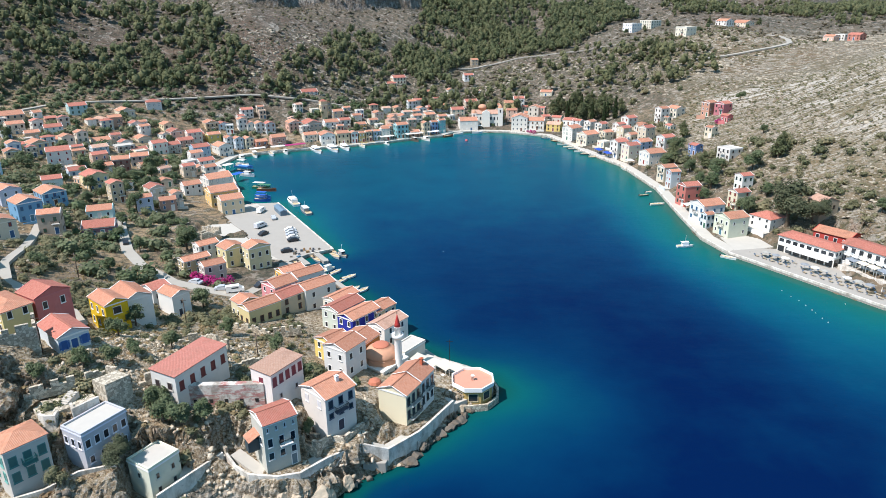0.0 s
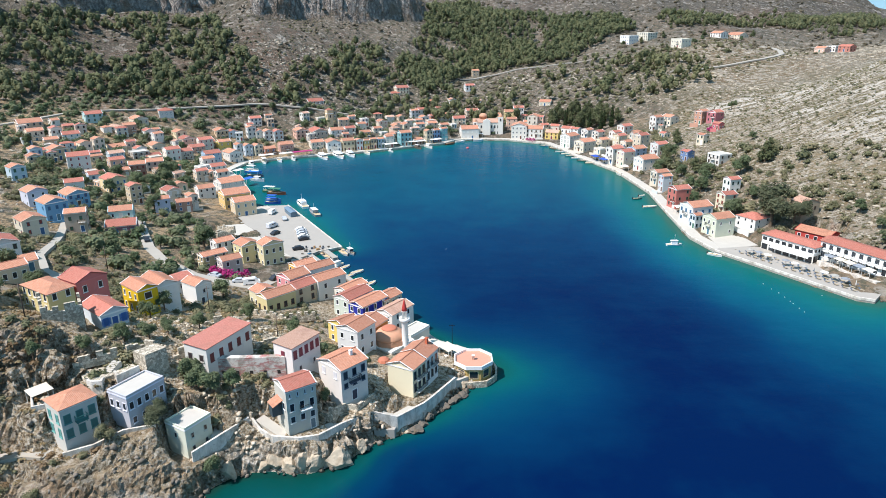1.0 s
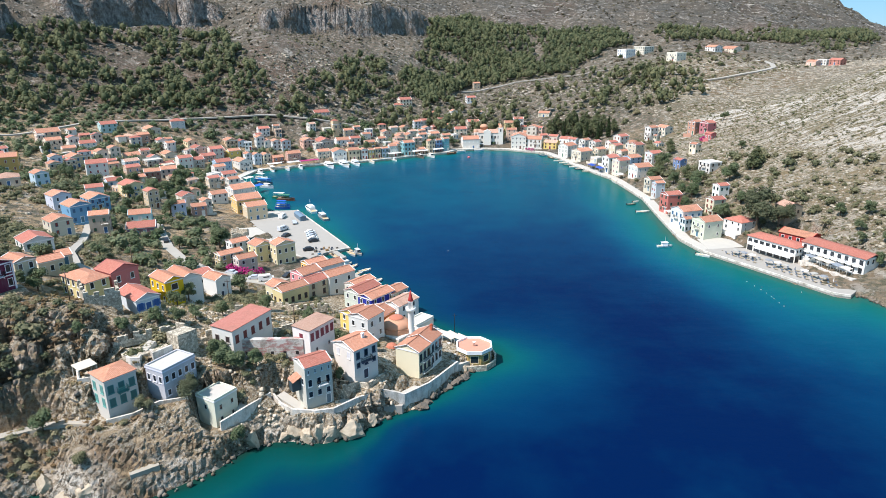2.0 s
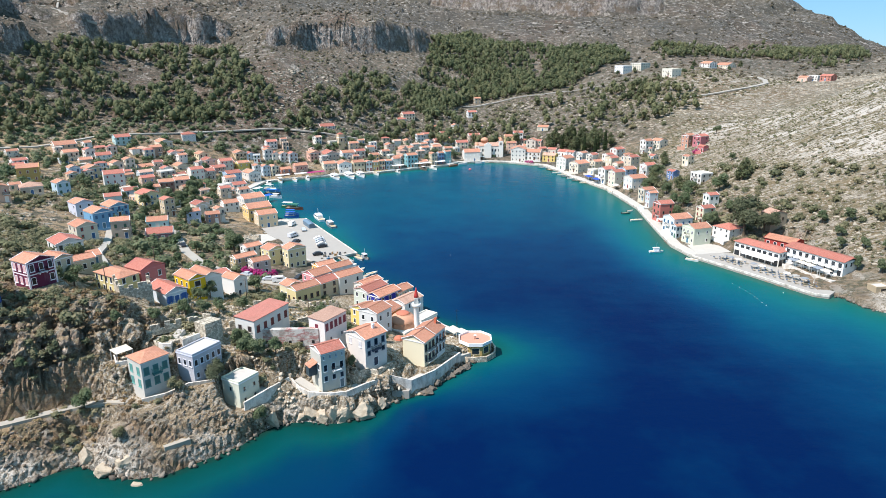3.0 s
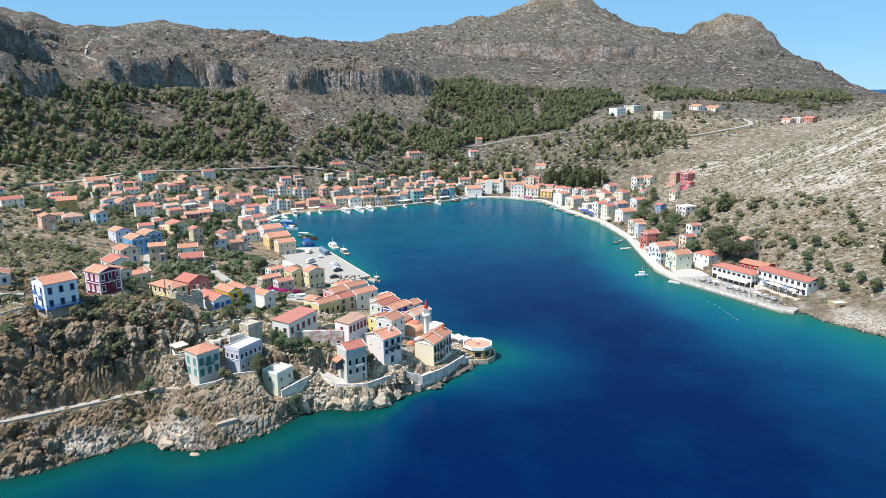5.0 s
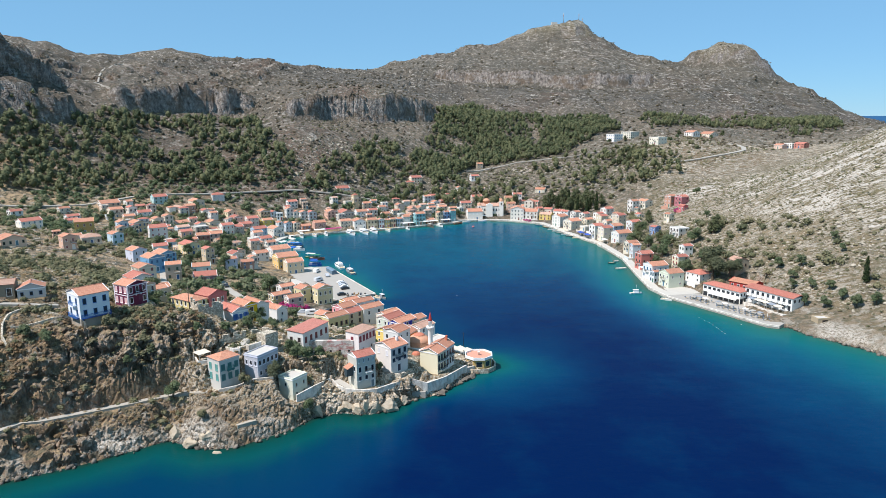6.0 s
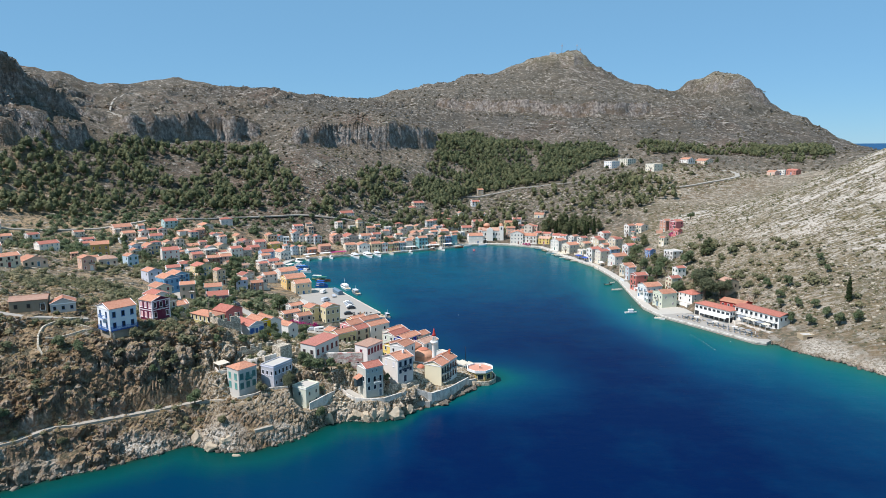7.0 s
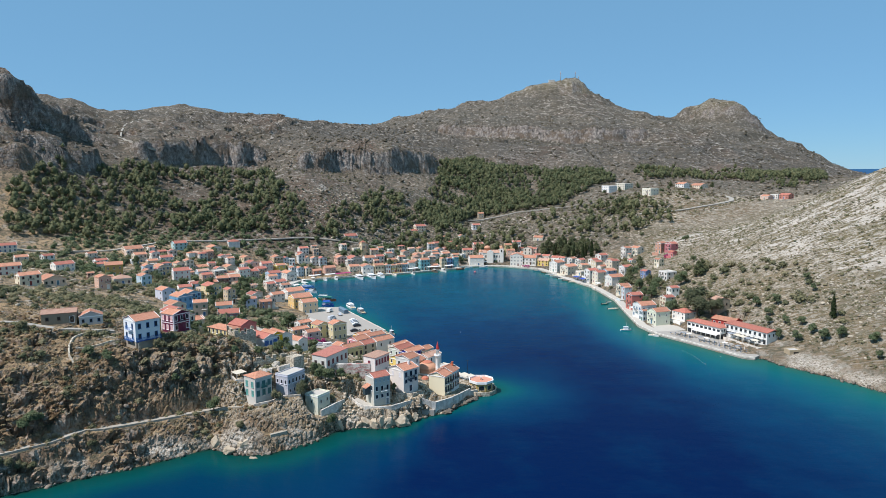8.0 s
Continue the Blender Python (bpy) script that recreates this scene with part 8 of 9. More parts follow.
for x, y, a, L, c, k, t in (
        (-65.6, 276.0, 118, 12.5, "f4f4f2", "yacht", ""), (-57.4, 262.0, 118, 11, "8d969c", "cabin", "d8dadc"), (-42.4, 206.2, -58, 6.0, "9aa2a6", "open", ""), (-44.4, 209.0, -58, 4.6, "5f666c", "open", ""), (-36.8, 209.6, -58, 6.2, "b4babc", "open", ""), (-34.6, 210.4, -56, 6.0, "8d969c", "cabin", "d8dadc"), (-37.6, 213.0, -58, 4.4, "4a5058", "open", ""),
        (-46.8, 202.0, -58, 4.8, "e8e4da", "open", ""), (-48.8, 203.4, -56, 4.4, "5f666c", "open", ""), (-43.4, 197.8, -40, 4.6, "d8dadc", "open", ""), (-27.0, 181.0, 45, 5.0, "f2f0ea", "open", ""), (-24.2, 180.2, 50, 5.0, "e4e6e8", "open", ""), (-37.0, 197.0, 50, 5.4, "f2f0ea", "cabin", "e8e4da"), (-34.4, 195.0, 52, 4.8, "e4e6e8", "open", ""), (-29.6, 190.6, 40, 5.2, "f2f0ea", "open", ""), (-31.4, 187.6, 50, 4.6, "c8d4da", "open", ""),
        (-85.6, 301.0, -12, 9.0, "2f7a5a", "awning", "e8e4da"), (-82.0, 297.0, -14, 9.5, "7a4a34", "awning", "3f7a5a"), (-79.4, 279.4, -10, 7.5, "2a5fae", "awning", "2458b0"), (-80.4, 284.0, -10, 7.0, "3f78c0", "awning", "2a62b8"), (-106.6, 345.6, -20, 11, "2f6fae", "sail", ""), (-103.0, 336.0, -18, 10, "3a4a5a", "awning", "3f7fc0"), (-108.6, 350.6, -22, 8, "e8e4da", "awning", "e8e4da"), (-99.0, 326.0, -22, 8, "d8dadc", "cabin", "e8e4da"),
        (-113.6, 366.0, -60, 9, "f2f0ea", "cabin", "f2f0ea"), (-108.0, 372.6, -62, 8, "f2f0ea", "awning", "e8e4da"), (-99.6, 376.4, -60, 7, "e4e6e8", "open", ""), (-92.4, 380.6, -62, 7, "f2f0ea", "cabin", "e8e4da"), (-75.6, 385.6, -60, 15, "f4f4f2", "yacht", ""), (-66.8, 389.6, -62, 17, "f4f4f2", "yacht", ""), (-60.0, 392.6, -62, 14, "f4f4f2", "yacht", ""), (-50.0, 397.4, -60, 7, "e8e4da", "open", ""), (-36.0, 404.6, -58, 6, "f2f0ea", "cabin", "e8e4da"), (-19.6, 415.0, -55, 9, "6d6458", "cabin", "d8d0c4"), (-12.6, 417.6, -56, 9, "e8e4da", "cabin", "f2f0ea"),
        (1.4, 428.4, 30, 7, "8a5a44", "open", ""), (8.0, 436.0, 20, 7, "f2f0ea", "open", ""), (20.5, 439.6, 0, 7, "d8dadc", "open", ""), (62.6, 418.6, -40, 6, "3f6f8a", "open", ""), (66.8, 409.6, -62, 6, "5a4a3c", "open", ""), (69.6, 398.0, -15, 6, "c8d4da", "open", ""), (72.0, 390.6, -12, 6, "e8e4da", "open", ""), (73.8, 384.4, -12, 6, "7a8a94", "open", ""), (76.0, 377.0, -12, 6, "e4e6e8", "open", ""), (78.4, 370.0, -15, 6, "5a6a74", "open", ""), (81.4, 362.6, -12, 6, "c8c0b0", "open", ""),
        (90.6, 334.0, 100, 7, "e8e4da", "open", ""), (90.2, 287.6, 20, 3.4, "f2f0ea", "open", ""), (86.8, 282.6, 10, 4.4, "3f6f6a", "open", ""), (88.4, 268.6, 8, 6.4, "e8e8e4", "open", ""), (82.6, 216.6, 5, 5.8, "e4e6e8", "cabin", "f2f0ea"), (93.0, 205.2, -40, 5.0, "f2f0ea", "open", "")):
    boat(x, y, a, L, c, k, "", t or "e8e4da")

buoy = new("mooring_buoy")
buoy.matrix_basis = pose(12.7, 414.0, 0)
tagged(buoy, "round pink mooring buoy", "buoy")
lathe_child("float", [(0.1, -0.5), (0.8, -0.2), (1.0, 0.3), (0.8, 0.8), (0.1, 1.05)], 12, paint("d86a6a"), buoy)
lathe_child("ring", [(0.12, 1.03), (0.12, 1.3)], 8, M_IRON, buoy)
float_me = faces_mesh("float", *lathe([(0.04, -0.1), (0.13, 0), (0.14, 0.08), (0.04, 0.16)], 8), [paint("f2f0ea")])
for x, y in ((98.0, 178.7), (98.7, 174.5), (99.4, 171.4), (99.7, 168.2), (99.9, 165.2), (99.9, 163.4), (100.0, 160.1), (100.2, 157.6), (111.0, 168.9), (-0.5, 214)):
    tagged(new("swim_buoy", float_me), "small white swimming-line buoy", "buoy", "swimming buoys").matrix_basis = pose(x, y, 0)


def car_mesh(kind):
    L, Wd, hs = (4.1, 1.7, 0.85) if kind == "car" else (5.0, 1.9, 1.0)
    if kind == "car":
        prof = [(-2.0, 0.35), (-2.05, 0.75), (-1.9, 0.95), (-1.35, 1.0), (-0.75, 1.45), (0.75, 1.48), (1.35, 0.98), (2.0, 0.86), (2.05, 0.4)]
    else:
        prof = [(-2.5, 0.4), (-2.5, 1.95), (-2.3, 2.1), (1.2, 2.1), (1.9, 1.3), (2.45, 1.1), (2.5, 0.45)]
    n = len(prof)
    v = [(x, -Wd / 2 * (0.9 if z > 1.0 else 1), z) for x, z in prof] + [(x, Wd / 2 * (0.9 if z > 1.0 else 1), z) for x, z in prof]
    f = [tuple(range(n)), tuple(reversed(range(n, 2 * n)))] + [(k, n + k, n + (k + 1) % n, (k + 1) % n) for k in range(n)]
    return v, f, L, Wd


def car(x, y, z, ang, c, kind="car"):
    r = new("van" if kind == "van" else "car")
    r.matrix_basis = pose(x, y, z, 0, 0, ang)
    v, f, L, Wd = car_mesh(kind)
    m = Mat("car_paint_" + c, 0.3)
    m.color(hexlin(c))
    child("body", faces_mesh("body", v, f, [m.m]), r)
    zz = 1.05 if kind == "car" else 1.35
    for s in (-1, 1):
        child("side_window", boxes_mesh("side_window", [(-0.95, s * Wd / 2 * 0.93 - 0.02, zz, 0.95, s * Wd / 2 * 0.93 + 0.02, zz + 0.33, 0)], [M_GLASS]), r)
    child("windscreen", boxes_mesh("windscreen", [(0.98, -Wd * 0.4, zz, 1.2, Wd * 0.4, zz + 0.3, 0)], [M_GLASS]), r)
    wheel = faces_mesh("wheel", *lathe([(0.31, -0.1), (0.31, 0.1)], 12), [paint("1c1c1e")])
    for sx in (-L * 0.31, L * 0.31):
        for s in (-1, 1):
            child("wheel", wheel, r, pose(sx, s * (Wd / 2 - 0.08), 0.31, 90))
    names = {"f2f0ea": "white", "b8bcc0": "silver", "2c3036": "dark grey", "c9ccd0": "pale grey", "8a2f2f": "dark red"}
    tagged(r, f"{names[c]} {'van' if kind == 'van' else 'hatchback car'} parked on pale concrete", "van" if kind == "van" else "car", "parked cars")


for x, y, a, c, k in ((-57.5, 234.5, 25, "f2f0ea", "car"), (-56.4, 231.6, 25, "b8bcc0", "car"), (-55.6, 228.6, 25, "b8bcc0", "car"), (-54.6, 225.6, 25, "f2f0ea", "car"), (-53.7, 222.6, 25, "2c3036", "car"), (-69.6, 239.0, 60, "c9ccd0", "van"), (-66.2, 230.0, 60, "2c3036", "car"), (-67.2, 249.4, 110, "b8bcc0", "car"), (-74.6, 259.0, 80, "f2f0ea", "van"), (-53.4, 211.4, 20, "2c3036", "car"), (-62.0, 216.0, 100, "b8bcc0", "car")):
    car(x, y, 1.12, a, c, k)
for x, y, a, c, k in ((-58.6, 171.4, 20, "f2f0ea", "van"), (-62.6, 172.2, 10, "b8bcc0", "car"), (-71.0, 175.4, -20, "b8bcc0", "car"), (-53.2, 178.0, 60, "2c3036", "car"), (-104.0, 204.6, 118, "2c3036", "car")):
    car(x, y, max(height(x + dx, y + dy) for dx in (-1.2, 0, 1.2) for dy in (-1.2, 0, 1.2)) + 0.15, a, c, k)
# covered boat shed and stacked gear on the pier
shed = new("boat_shelter")
shed.matrix_basis = pose(-66.5, 258.0, 1.12, 0, 0, 118)
tagged(shed, "long glazed boat shelter on the pier", "shelter")
child("frame", boxes_mesh("frame", [(-5, -1.3, 0, 5, 1.3, 1.9, 0)], [paint("5f7686")]), shed)
child("roof", faces_mesh("roof", [(-5.1, -1.5, 1.9), (5.1, -1.5, 1.9), (5.1, 1.5, 1.9), (-5.1, 1.5, 1.9), (-5.1, 0, 2.4), (5.1, 0, 2.4)], [(3, 2, 1, 0), (0, 1, 5, 4), (2, 3, 4, 5), (1, 2, 5), (3, 0, 4)], [paint("6d8494")]), shed)
gr = random.Random(4)
for k in range(26):
    x, y = -50.5 + 6.0 * (k % 7) / 3 + gr.uniform(-0.7, 0.7), 207.0 + 2.2 * (k // 7) + gr.uniform(-0.6, 0.6)
    if not inside(np.array([x + 0.6]), np.array([y]), DOCK)[0]:
        continue
    s = gr.uniform(0.25, 0.6)
    ob = new("crate", boxes_mesh("crate", [(-s, -s * 0.7, 0, s, s * 0.7, gr.uniform(0.3, 0.9), 0)], [paint(gr.choice(("6d6458", "8d969c", "4a5058", "a8835a", "3f6f8a")))]))
    ob.matrix_basis = pose(x, y, 1.12, 0, 0, gr.uniform(0, 90))
    tagged(ob, "stacked fishing gear crate on the pier", "crate", "gear on the pier")
# waterfront awnings along the quays
for x, y, w, a, c in ((-88.5, 388.5, 12, 30, "b02a6a"), (-97.5, 383.5, 8, 30, "e8e4da"), (-108, 378.5, 9, 30, "e8e4da"), (-36.5, 412.5, 9, 30, "f2f0ea"), (-20, 421.5, 12, 29, "f2f0ea"), (-8, 428.0, 8, 29, "f2f0ea"), (84.6, 366.0, 6, -75, "2a4fb0"), (87.2, 357.0, 6, -75, "2a4fb0"), (94.4, 338.0, 5, -80, "e8e4da"), (96.6, 256, 4, -88, "e8e4da"), (20, 448.5, 8, 5, "f2f0ea"), (-112.0, 336.0, 6, 62, "e8e4da"), (-101.0, 316.0, 6, 66, "2a62b8")):
    canopy("awning", x, y, 1.15, w, 3.0, a, 2.6, paint(c), "flat canvas awning over waterfront tables")

# ---------------------------------------------------------------- plants and rocks
def leaf_mat(name, dark, light, dry):
    m = Mat(name, 0.75)
    c = m.mix(m.island(), hexlin(dark), hexlin(light))
    c = m.mix(m.attr("tone"), c, hexlin(dry))
    m.color(c)
    m.b.inputs["Specular IOR Level"].default_value = 0.25
    t, x = m.n.new("ShaderNodeBsdfTranslucent"), m.n.new("ShaderNodeMixShader")     # sun through the leaves
    x.inputs[0].default_value = 0.35
    m.l.new(c, t.inputs[0])
    m.l.new(m.b.outputs[0], x.inputs[1])
    m.l.new(t.outputs[0], x.inputs[2])
    m.l.new(x.outputs[0], m.n["Material Output"].inputs[0])
    return m.m


M_PINE = leaf_mat("pine_needles", "454f37", "6c7450", "84825d")
M_BUSH = leaf_mat("shrub_leaves", "565a42", "7f815e", "99906f")
M_HEATH = leaf_mat("heath_leaves", "4e483b", "6f6855", "857a63")
M_LEAFY = leaf_mat("tree_leaves", "45553a", "6c7d57", "858868")
M_GUM = leaf_mat("gum_leaves", "3d4533", "666d50", "7c7d60")
M_CYP = leaf_mat("cypress_leaves", "1f2c1a", "3c4c2a", "46522f")
M_BOUG = leaf_mat("bougainvillea", "8a1a58", "d0408e", "b03a70")
M_BARK = plain("bark", "6a5a48", 0.95, 0, 0.6, 6)
rock = Mat("limestone_rock", 0.92)
_rn = rock.noise(1.4, 5, 0.65)
rc = rock.mix(rock.island(), hexlin("b09f86"), hexlin("d9cbb4"))
rc = rock.mix(rock.math('MULTIPLY', rock.step(_rn, 0.45, 0.65), 0.55), rc, hexlin("8d7a62"))
rock.color(rc).bump(_rn, 0.7, 0.2)
M_ROCK = rock.m
crag = Mat("weathered_crag_rock", 0.95)
_cn = crag.noise(0.5, 6, 0.7)
cc = crag.mix(crag.island(), hexlin("5e564c"), hexlin("8f8577"))
cc = crag.mix(crag.math('MULTIPLY', crag.step(_cn, 0.45, 0.62), 0.75), cc, hexlin("6f5d47"))
crag.color(cc).bump(crag.noise(2.5, 5, 0.7), 0.8, 0.2)
M_CRAG = crag.m
fieldstone = Mat("grey_field_stone", 0.95)
fc_ = fieldstone.mix(fieldstone.island(), hexlin("8a806f"), hexlin("b3a894"))
fieldstone.color(fc_).bump(fieldstone.noise(2.5, 5, 0.7), 0.6, 0.15)
M_FIELD = fieldstone.m
GEN = np.random.default_rng(11)


CORE = np.array([(0, 0, -0.5), (0.9, 0, -0.1), (0.28, 0.86, -0.1), (-0.73, 0.53, -0.1), (-0.73, -0.53, -0.1), (0.28, -0.86, -0.1), (0.6, 0.44, 0.6), (-0.23, 0.7, 0.6), (-0.74, 0, 0.6), (-0.23, -0.7, 0.6), (0.6, -0.44, 0.6), (0, 0, 0.95)])
CORE_FACES = np.array([(1, 2, 6), (2, 3, 7), (3, 4, 8), (4, 5, 9), (5, 1, 10), (2, 7, 6), (3, 8, 7), (4, 9, 8), (5, 10, 9), (1, 6, 10), (6, 7, 11), (7, 8, 11), (8, 9, 11), (9, 10, 11), (10, 6, 11), (0, 2, 1), (0, 3, 2), (0, 4, 3), (0, 5, 4), (0, 1, 5)])


def quads_object(name, centres, normals, sizes, tones, mat, cores=None):
    """Leaf clumps: one small quad at each centre, turned to its normal; cores: (places, radii, heights, tones) of the dense inside."""
    n = len(centres)
    t = GEN.normal(size=(n, 3))
    t -= normals * np.sum(t * normals, 1)[:, None]
    t /= np.linalg.norm(t, axis=1)[:, None] + 1e-9
    b = np.cross(normals, t)
    s = sizes[:, None]
    k = GEN.uniform(0.6, 1.0, (n, 1))
    quad = np.stack([centres - t * s - b * s * k, centres + t * s - b * s * 0.8 * k, centres + t * s * 0.8 + b * s * k, centres - t * s * 0.9 + b * s * 0.9 * k], 1)
    v, tone = quad.reshape(-1, 3), np.repeat(tones, 4)
    loops, starts = np.arange(4 * n), np.arange(0, 4 * n, 4)
    if cores is not None:
        p, r, h, ct = cores
        c = CORE[None] * GEN.uniform(0.75, 1.1, (len(p), 12, 1)) * np.column_stack([r, r, h])[:, None] + p[:, None]
        f = (CORE_FACES[None] + 12 * np.arange(len(p))[:, None, None]).ravel() + 4 * n
        starts = np.concatenate([starts, np.arange(4 * n, 4 * n + f.size, 3)])
        loops, v, tone = np.concatenate([loops, f]), np.vstack([v, c.reshape(-1, 3)]), np.concatenate([tone, np.repeat(ct, 12)])
    me = bpy.data.meshes.new(name)
    me.vertices.add(len(v))
    me.vertices.foreach_set("co", v.astype(np.float32).ravel())
    me.loops.add(len(loops))
    me.loops.foreach_set("vertex_index", loops.astype(np.int32))
    me.polygons.add(len(starts))
    me.polygons.foreach_set("loop_start", starts.astype(np.int32))
    me.update(calc_edges=True)
    a = me.attributes.new("tone", 'FLOAT', 'POINT')
    a.data.foreach_set("value", tone.astype(np.float32))
    me.materials.append(mat)
    return me


def crown_points(p, r, rz, n, size, up=0.6):
    """n leaf quads over each ellipsoid of radius r, height rz at the points p."""
    m = len(p)
    d = GEN.normal(size=(m * n, 3))
    d /= np.linalg.norm(d, axis=1)[:, None]
    d[:, 2] = np.where(d[:, 2] < -0.35, -d[:, 2], d[:, 2])
    rr, zz = np.repeat(r, n), np.repeat(rz, n)
    rad = GEN.uniform(0.55, 1.08, m * n)
    c = np.repeat(p, n, 0) + d * np.column_stack([rr * rad, rr * rad, zz * rad])
    nor = d + GEN.normal(size=d.shape) * 0.35 + np.array([0, 0, up])
    nor /= np.linalg.norm(nor, axis=1)[:, None]
    return c, nor, rr * size * GEN.uniform(0.7, 1.3, m * n)


def clear_of_houses(x, y, extra=0.0):
    ok = np.ones(len(x), bool)
    for hx, hy, hr in FOOTPRINTS:
        ok &= np.hypot(x - hx, y - hy) > hr + extra
    for pts, width in ROADS:
        ok &= to_line(x, y, pts)[0] > width / 2 + 0.9
    return ok


def sow(poly, n, keep=None, gap=0.0):
    """Random places in a polygon, off the houses."""
    xs, ys = [p[0] for p in poly], [p[1] for p in poly]
    x, y = GEN.uniform(min(xs), max(xs), n * 3), GEN.uniform(min(ys), max(ys), n * 3)
    ok = inside(x, y, poly)
    if keep is not None:
        ok &= GEN.uniform(0, 1, len(x)) < keep(x, y)
    x, y = x[ok][:n], y[ok][:n]
    ok = clear_of_houses(x, y, gap)
    return x[ok], y[ok]


def stuff(name, me, label, category):
    return tagged(new(name, me), label, category, "", "stuff")


WOODS = [
    ([(-320, 352), (-274, 380), (-244, 428), (-183, 448), (-149, 456), (-129, 476), (-165, 528), (-200, 590), (-249, 565), (-302, 512), (-345, 452), (-350, 400)], 1000, 0.1),
    ([(-52, 530), (-20, 540), (20, 622), (79, 617), (115, 624), (161, 678), (193, 706), (171, 760), (122, 755), (66, 763), (26, 806), (-19, 815), (-26, 669), (-36, 627), (-47, 566)], 3300, 0.0),
    ([(199, 690), (263, 715), (342, 740), (364, 656), (427, 670), (548, 902), (435, 803), (354, 801), (292, 810), (242, 765)], 1500, 0.1),
    ([(-114, 462), (-83, 506), (-47, 552), (-61, 599), (-83, 590), (-106, 526), (-122, 502)], 170, 0.1),
    ([(48, 530), (143, 462), (175, 527), (160, 615), (83, 601)], 90, 0.25),
    ([(-130, 462), (-60, 470), (10, 478), (70, 470), (60, 520), (0, 560), (-60, 540), (-110, 500)], 210, 0.15),
    ([(150, 470), (190, 480), (200, 530), (165, 540)], 60, 0.3),
]
px_, py_, tone_, big_ = [], [], [], []
for k, (poly, n, dry) in enumerate(WOODS):
    x, y = sow(poly, n, lambda u, w: np.clip(0.62 + 2.2 * fbm(u, w, 42, 3, 51) + 0.3 * (u > -60), 0.05, 1))
    px_.append(x), py_.append(y), tone_.append(np.clip(GEN.normal(0.25 + dry, 0.22, len(x)), 0, 1)), big_.append(np.full(len(x), 1.0 if k in (1, 2) else 1.2))
x, y, tone = np.concatenate(px_), np.concatenate(py_), np.concatenate(tone_)
r = (1.4 + 2.3 * GEN.uniform(0, 1, len(x)) ** 1.4) * np.concatenate(big_)
z = heights(x, y)
p = np.column_stack([x, y, z + r * 1.15])
c, nor, s = crown_points(p, r * 0.9, r * 1.5, 34, 0.17)
stuff("pine_wood", quads_object("pine_wood", c, nor, s, np.repeat(tone, 34), M_PINE, (p, r * 0.75, r * 1.25, tone)), "dense dark-green pine wood on the mountain slopes", "trees")

# shrubs: sparse on the mountains, thick on the plateau and between the houses
def shrub_field(name, poly, n, r0, r1, leaves, size, mat, label, keep=None, gap=0.3, flat=0.75, core=True):
    x, y = sow(poly, n, keep, gap)
    r = GEN.uniform(r0, r1, len(x)) * np.where(GEN.uniform(0, 1, len(x)) < 0.15, 1.5, 1)
    z = heights(x, y)
    ok = z > 1.3
    x, y, z, r = x[ok], y[ok], z[ok], r[ok]
    p = np.column_stack([x, y, z + r * flat * 0.45])
    c, nor, s = crown_points(p, r, r * flat, leaves, size)
    tone = np.clip(GEN.normal(0.4, 0.3, len(x)), 0, 1)
    return stuff(name, quads_object(name, c, nor, s, np.repeat(tone, leaves), mat, (p, r * 0.82, r * flat * 0.82, tone) if core else None), label, "shrubs")


shrub_field("mountain_scrub", [(-420, 400), (-150, 470), (300, 560), (560, 640), (760, 1150), (560, 1330), (264, 1420), (30, 1500), (-280, 1480), (-600, 1250), (-420, 700)], 8000, 0.8, 2.1, 8, 0.26, M_HEATH, "low dark scrub dotted over the mountains", lambda u, w: np.clip(1.3 - w / 1500, 0.25, 1) * np.where((u < -300) & (w > 500) & (w < 800), 0.15, 1), 0.5, 0.6)
shrub_field("slope_scrub", [(-330, 330), (-250, 390), (-150, 440), (0, 470), (110, 440), (190, 480), (300, 540), (250, 610), (100, 620), (-60, 640), (-220, 600), (-340, 450)], 3600, 0.4, 1.3, 14, 0.26, M_BUSH, "dark scrub and dry bushes on the slopes above the town", lambda u, w: np.clip(0.6 + 1.4 * fbm(u, w, 30, 3, 68), 0.1, 1), 0.4, 0.7)
shrub_field("hillside_scrub", [(100, 300), (128, 230), (140, 170), (160, 118), (260, 120), (320, 260), (270, 400), (180, 470), (130, 420)], 6200, 0.3, 0.85, 10, 0.24, M_BUSH, "low olive-green scrub among pale stones", None, 0.3, 0.6)
shrub_field("slope_bushes", [(20, 480), (60, 476), (110, 470), (140, 440), (190, 480), (230, 540), (215, 600), (150, 600), (60, 600), (20, 560)], 230, 1.0, 2.6, 60, 0.14, M_BUSH, "dark green bushes on the stony slope", None, 0.8, 0.9)
shrub_field("plateau_scrub", [(-300, 70), (-118, 64), (-95, 100), (-100, 150), (-120, 230), (-150, 300), (-300, 330)], 2100, 0.8, 2.1, 70, 0.125, M_BUSH, "grey-green bushes on the dry plateau", lambda u, w: np.clip(0.5 + 1.6 * fbm(u, w, 30, 3, 61), 0.08, 1))
shrub_field("town_shrubs", [(-300, 300), (-150, 240), (-100, 160), (-60, 170), (-90, 230), (-125, 300), (-130, 400), (-60, 420), (60, 460), (60, 500), (-200, 470), (-290, 380)], 1900, 1.0, 2.5, 76, 0.125, M_LEAFY, "garden trees and bushes between the town houses", None, 0.8, 0.95)
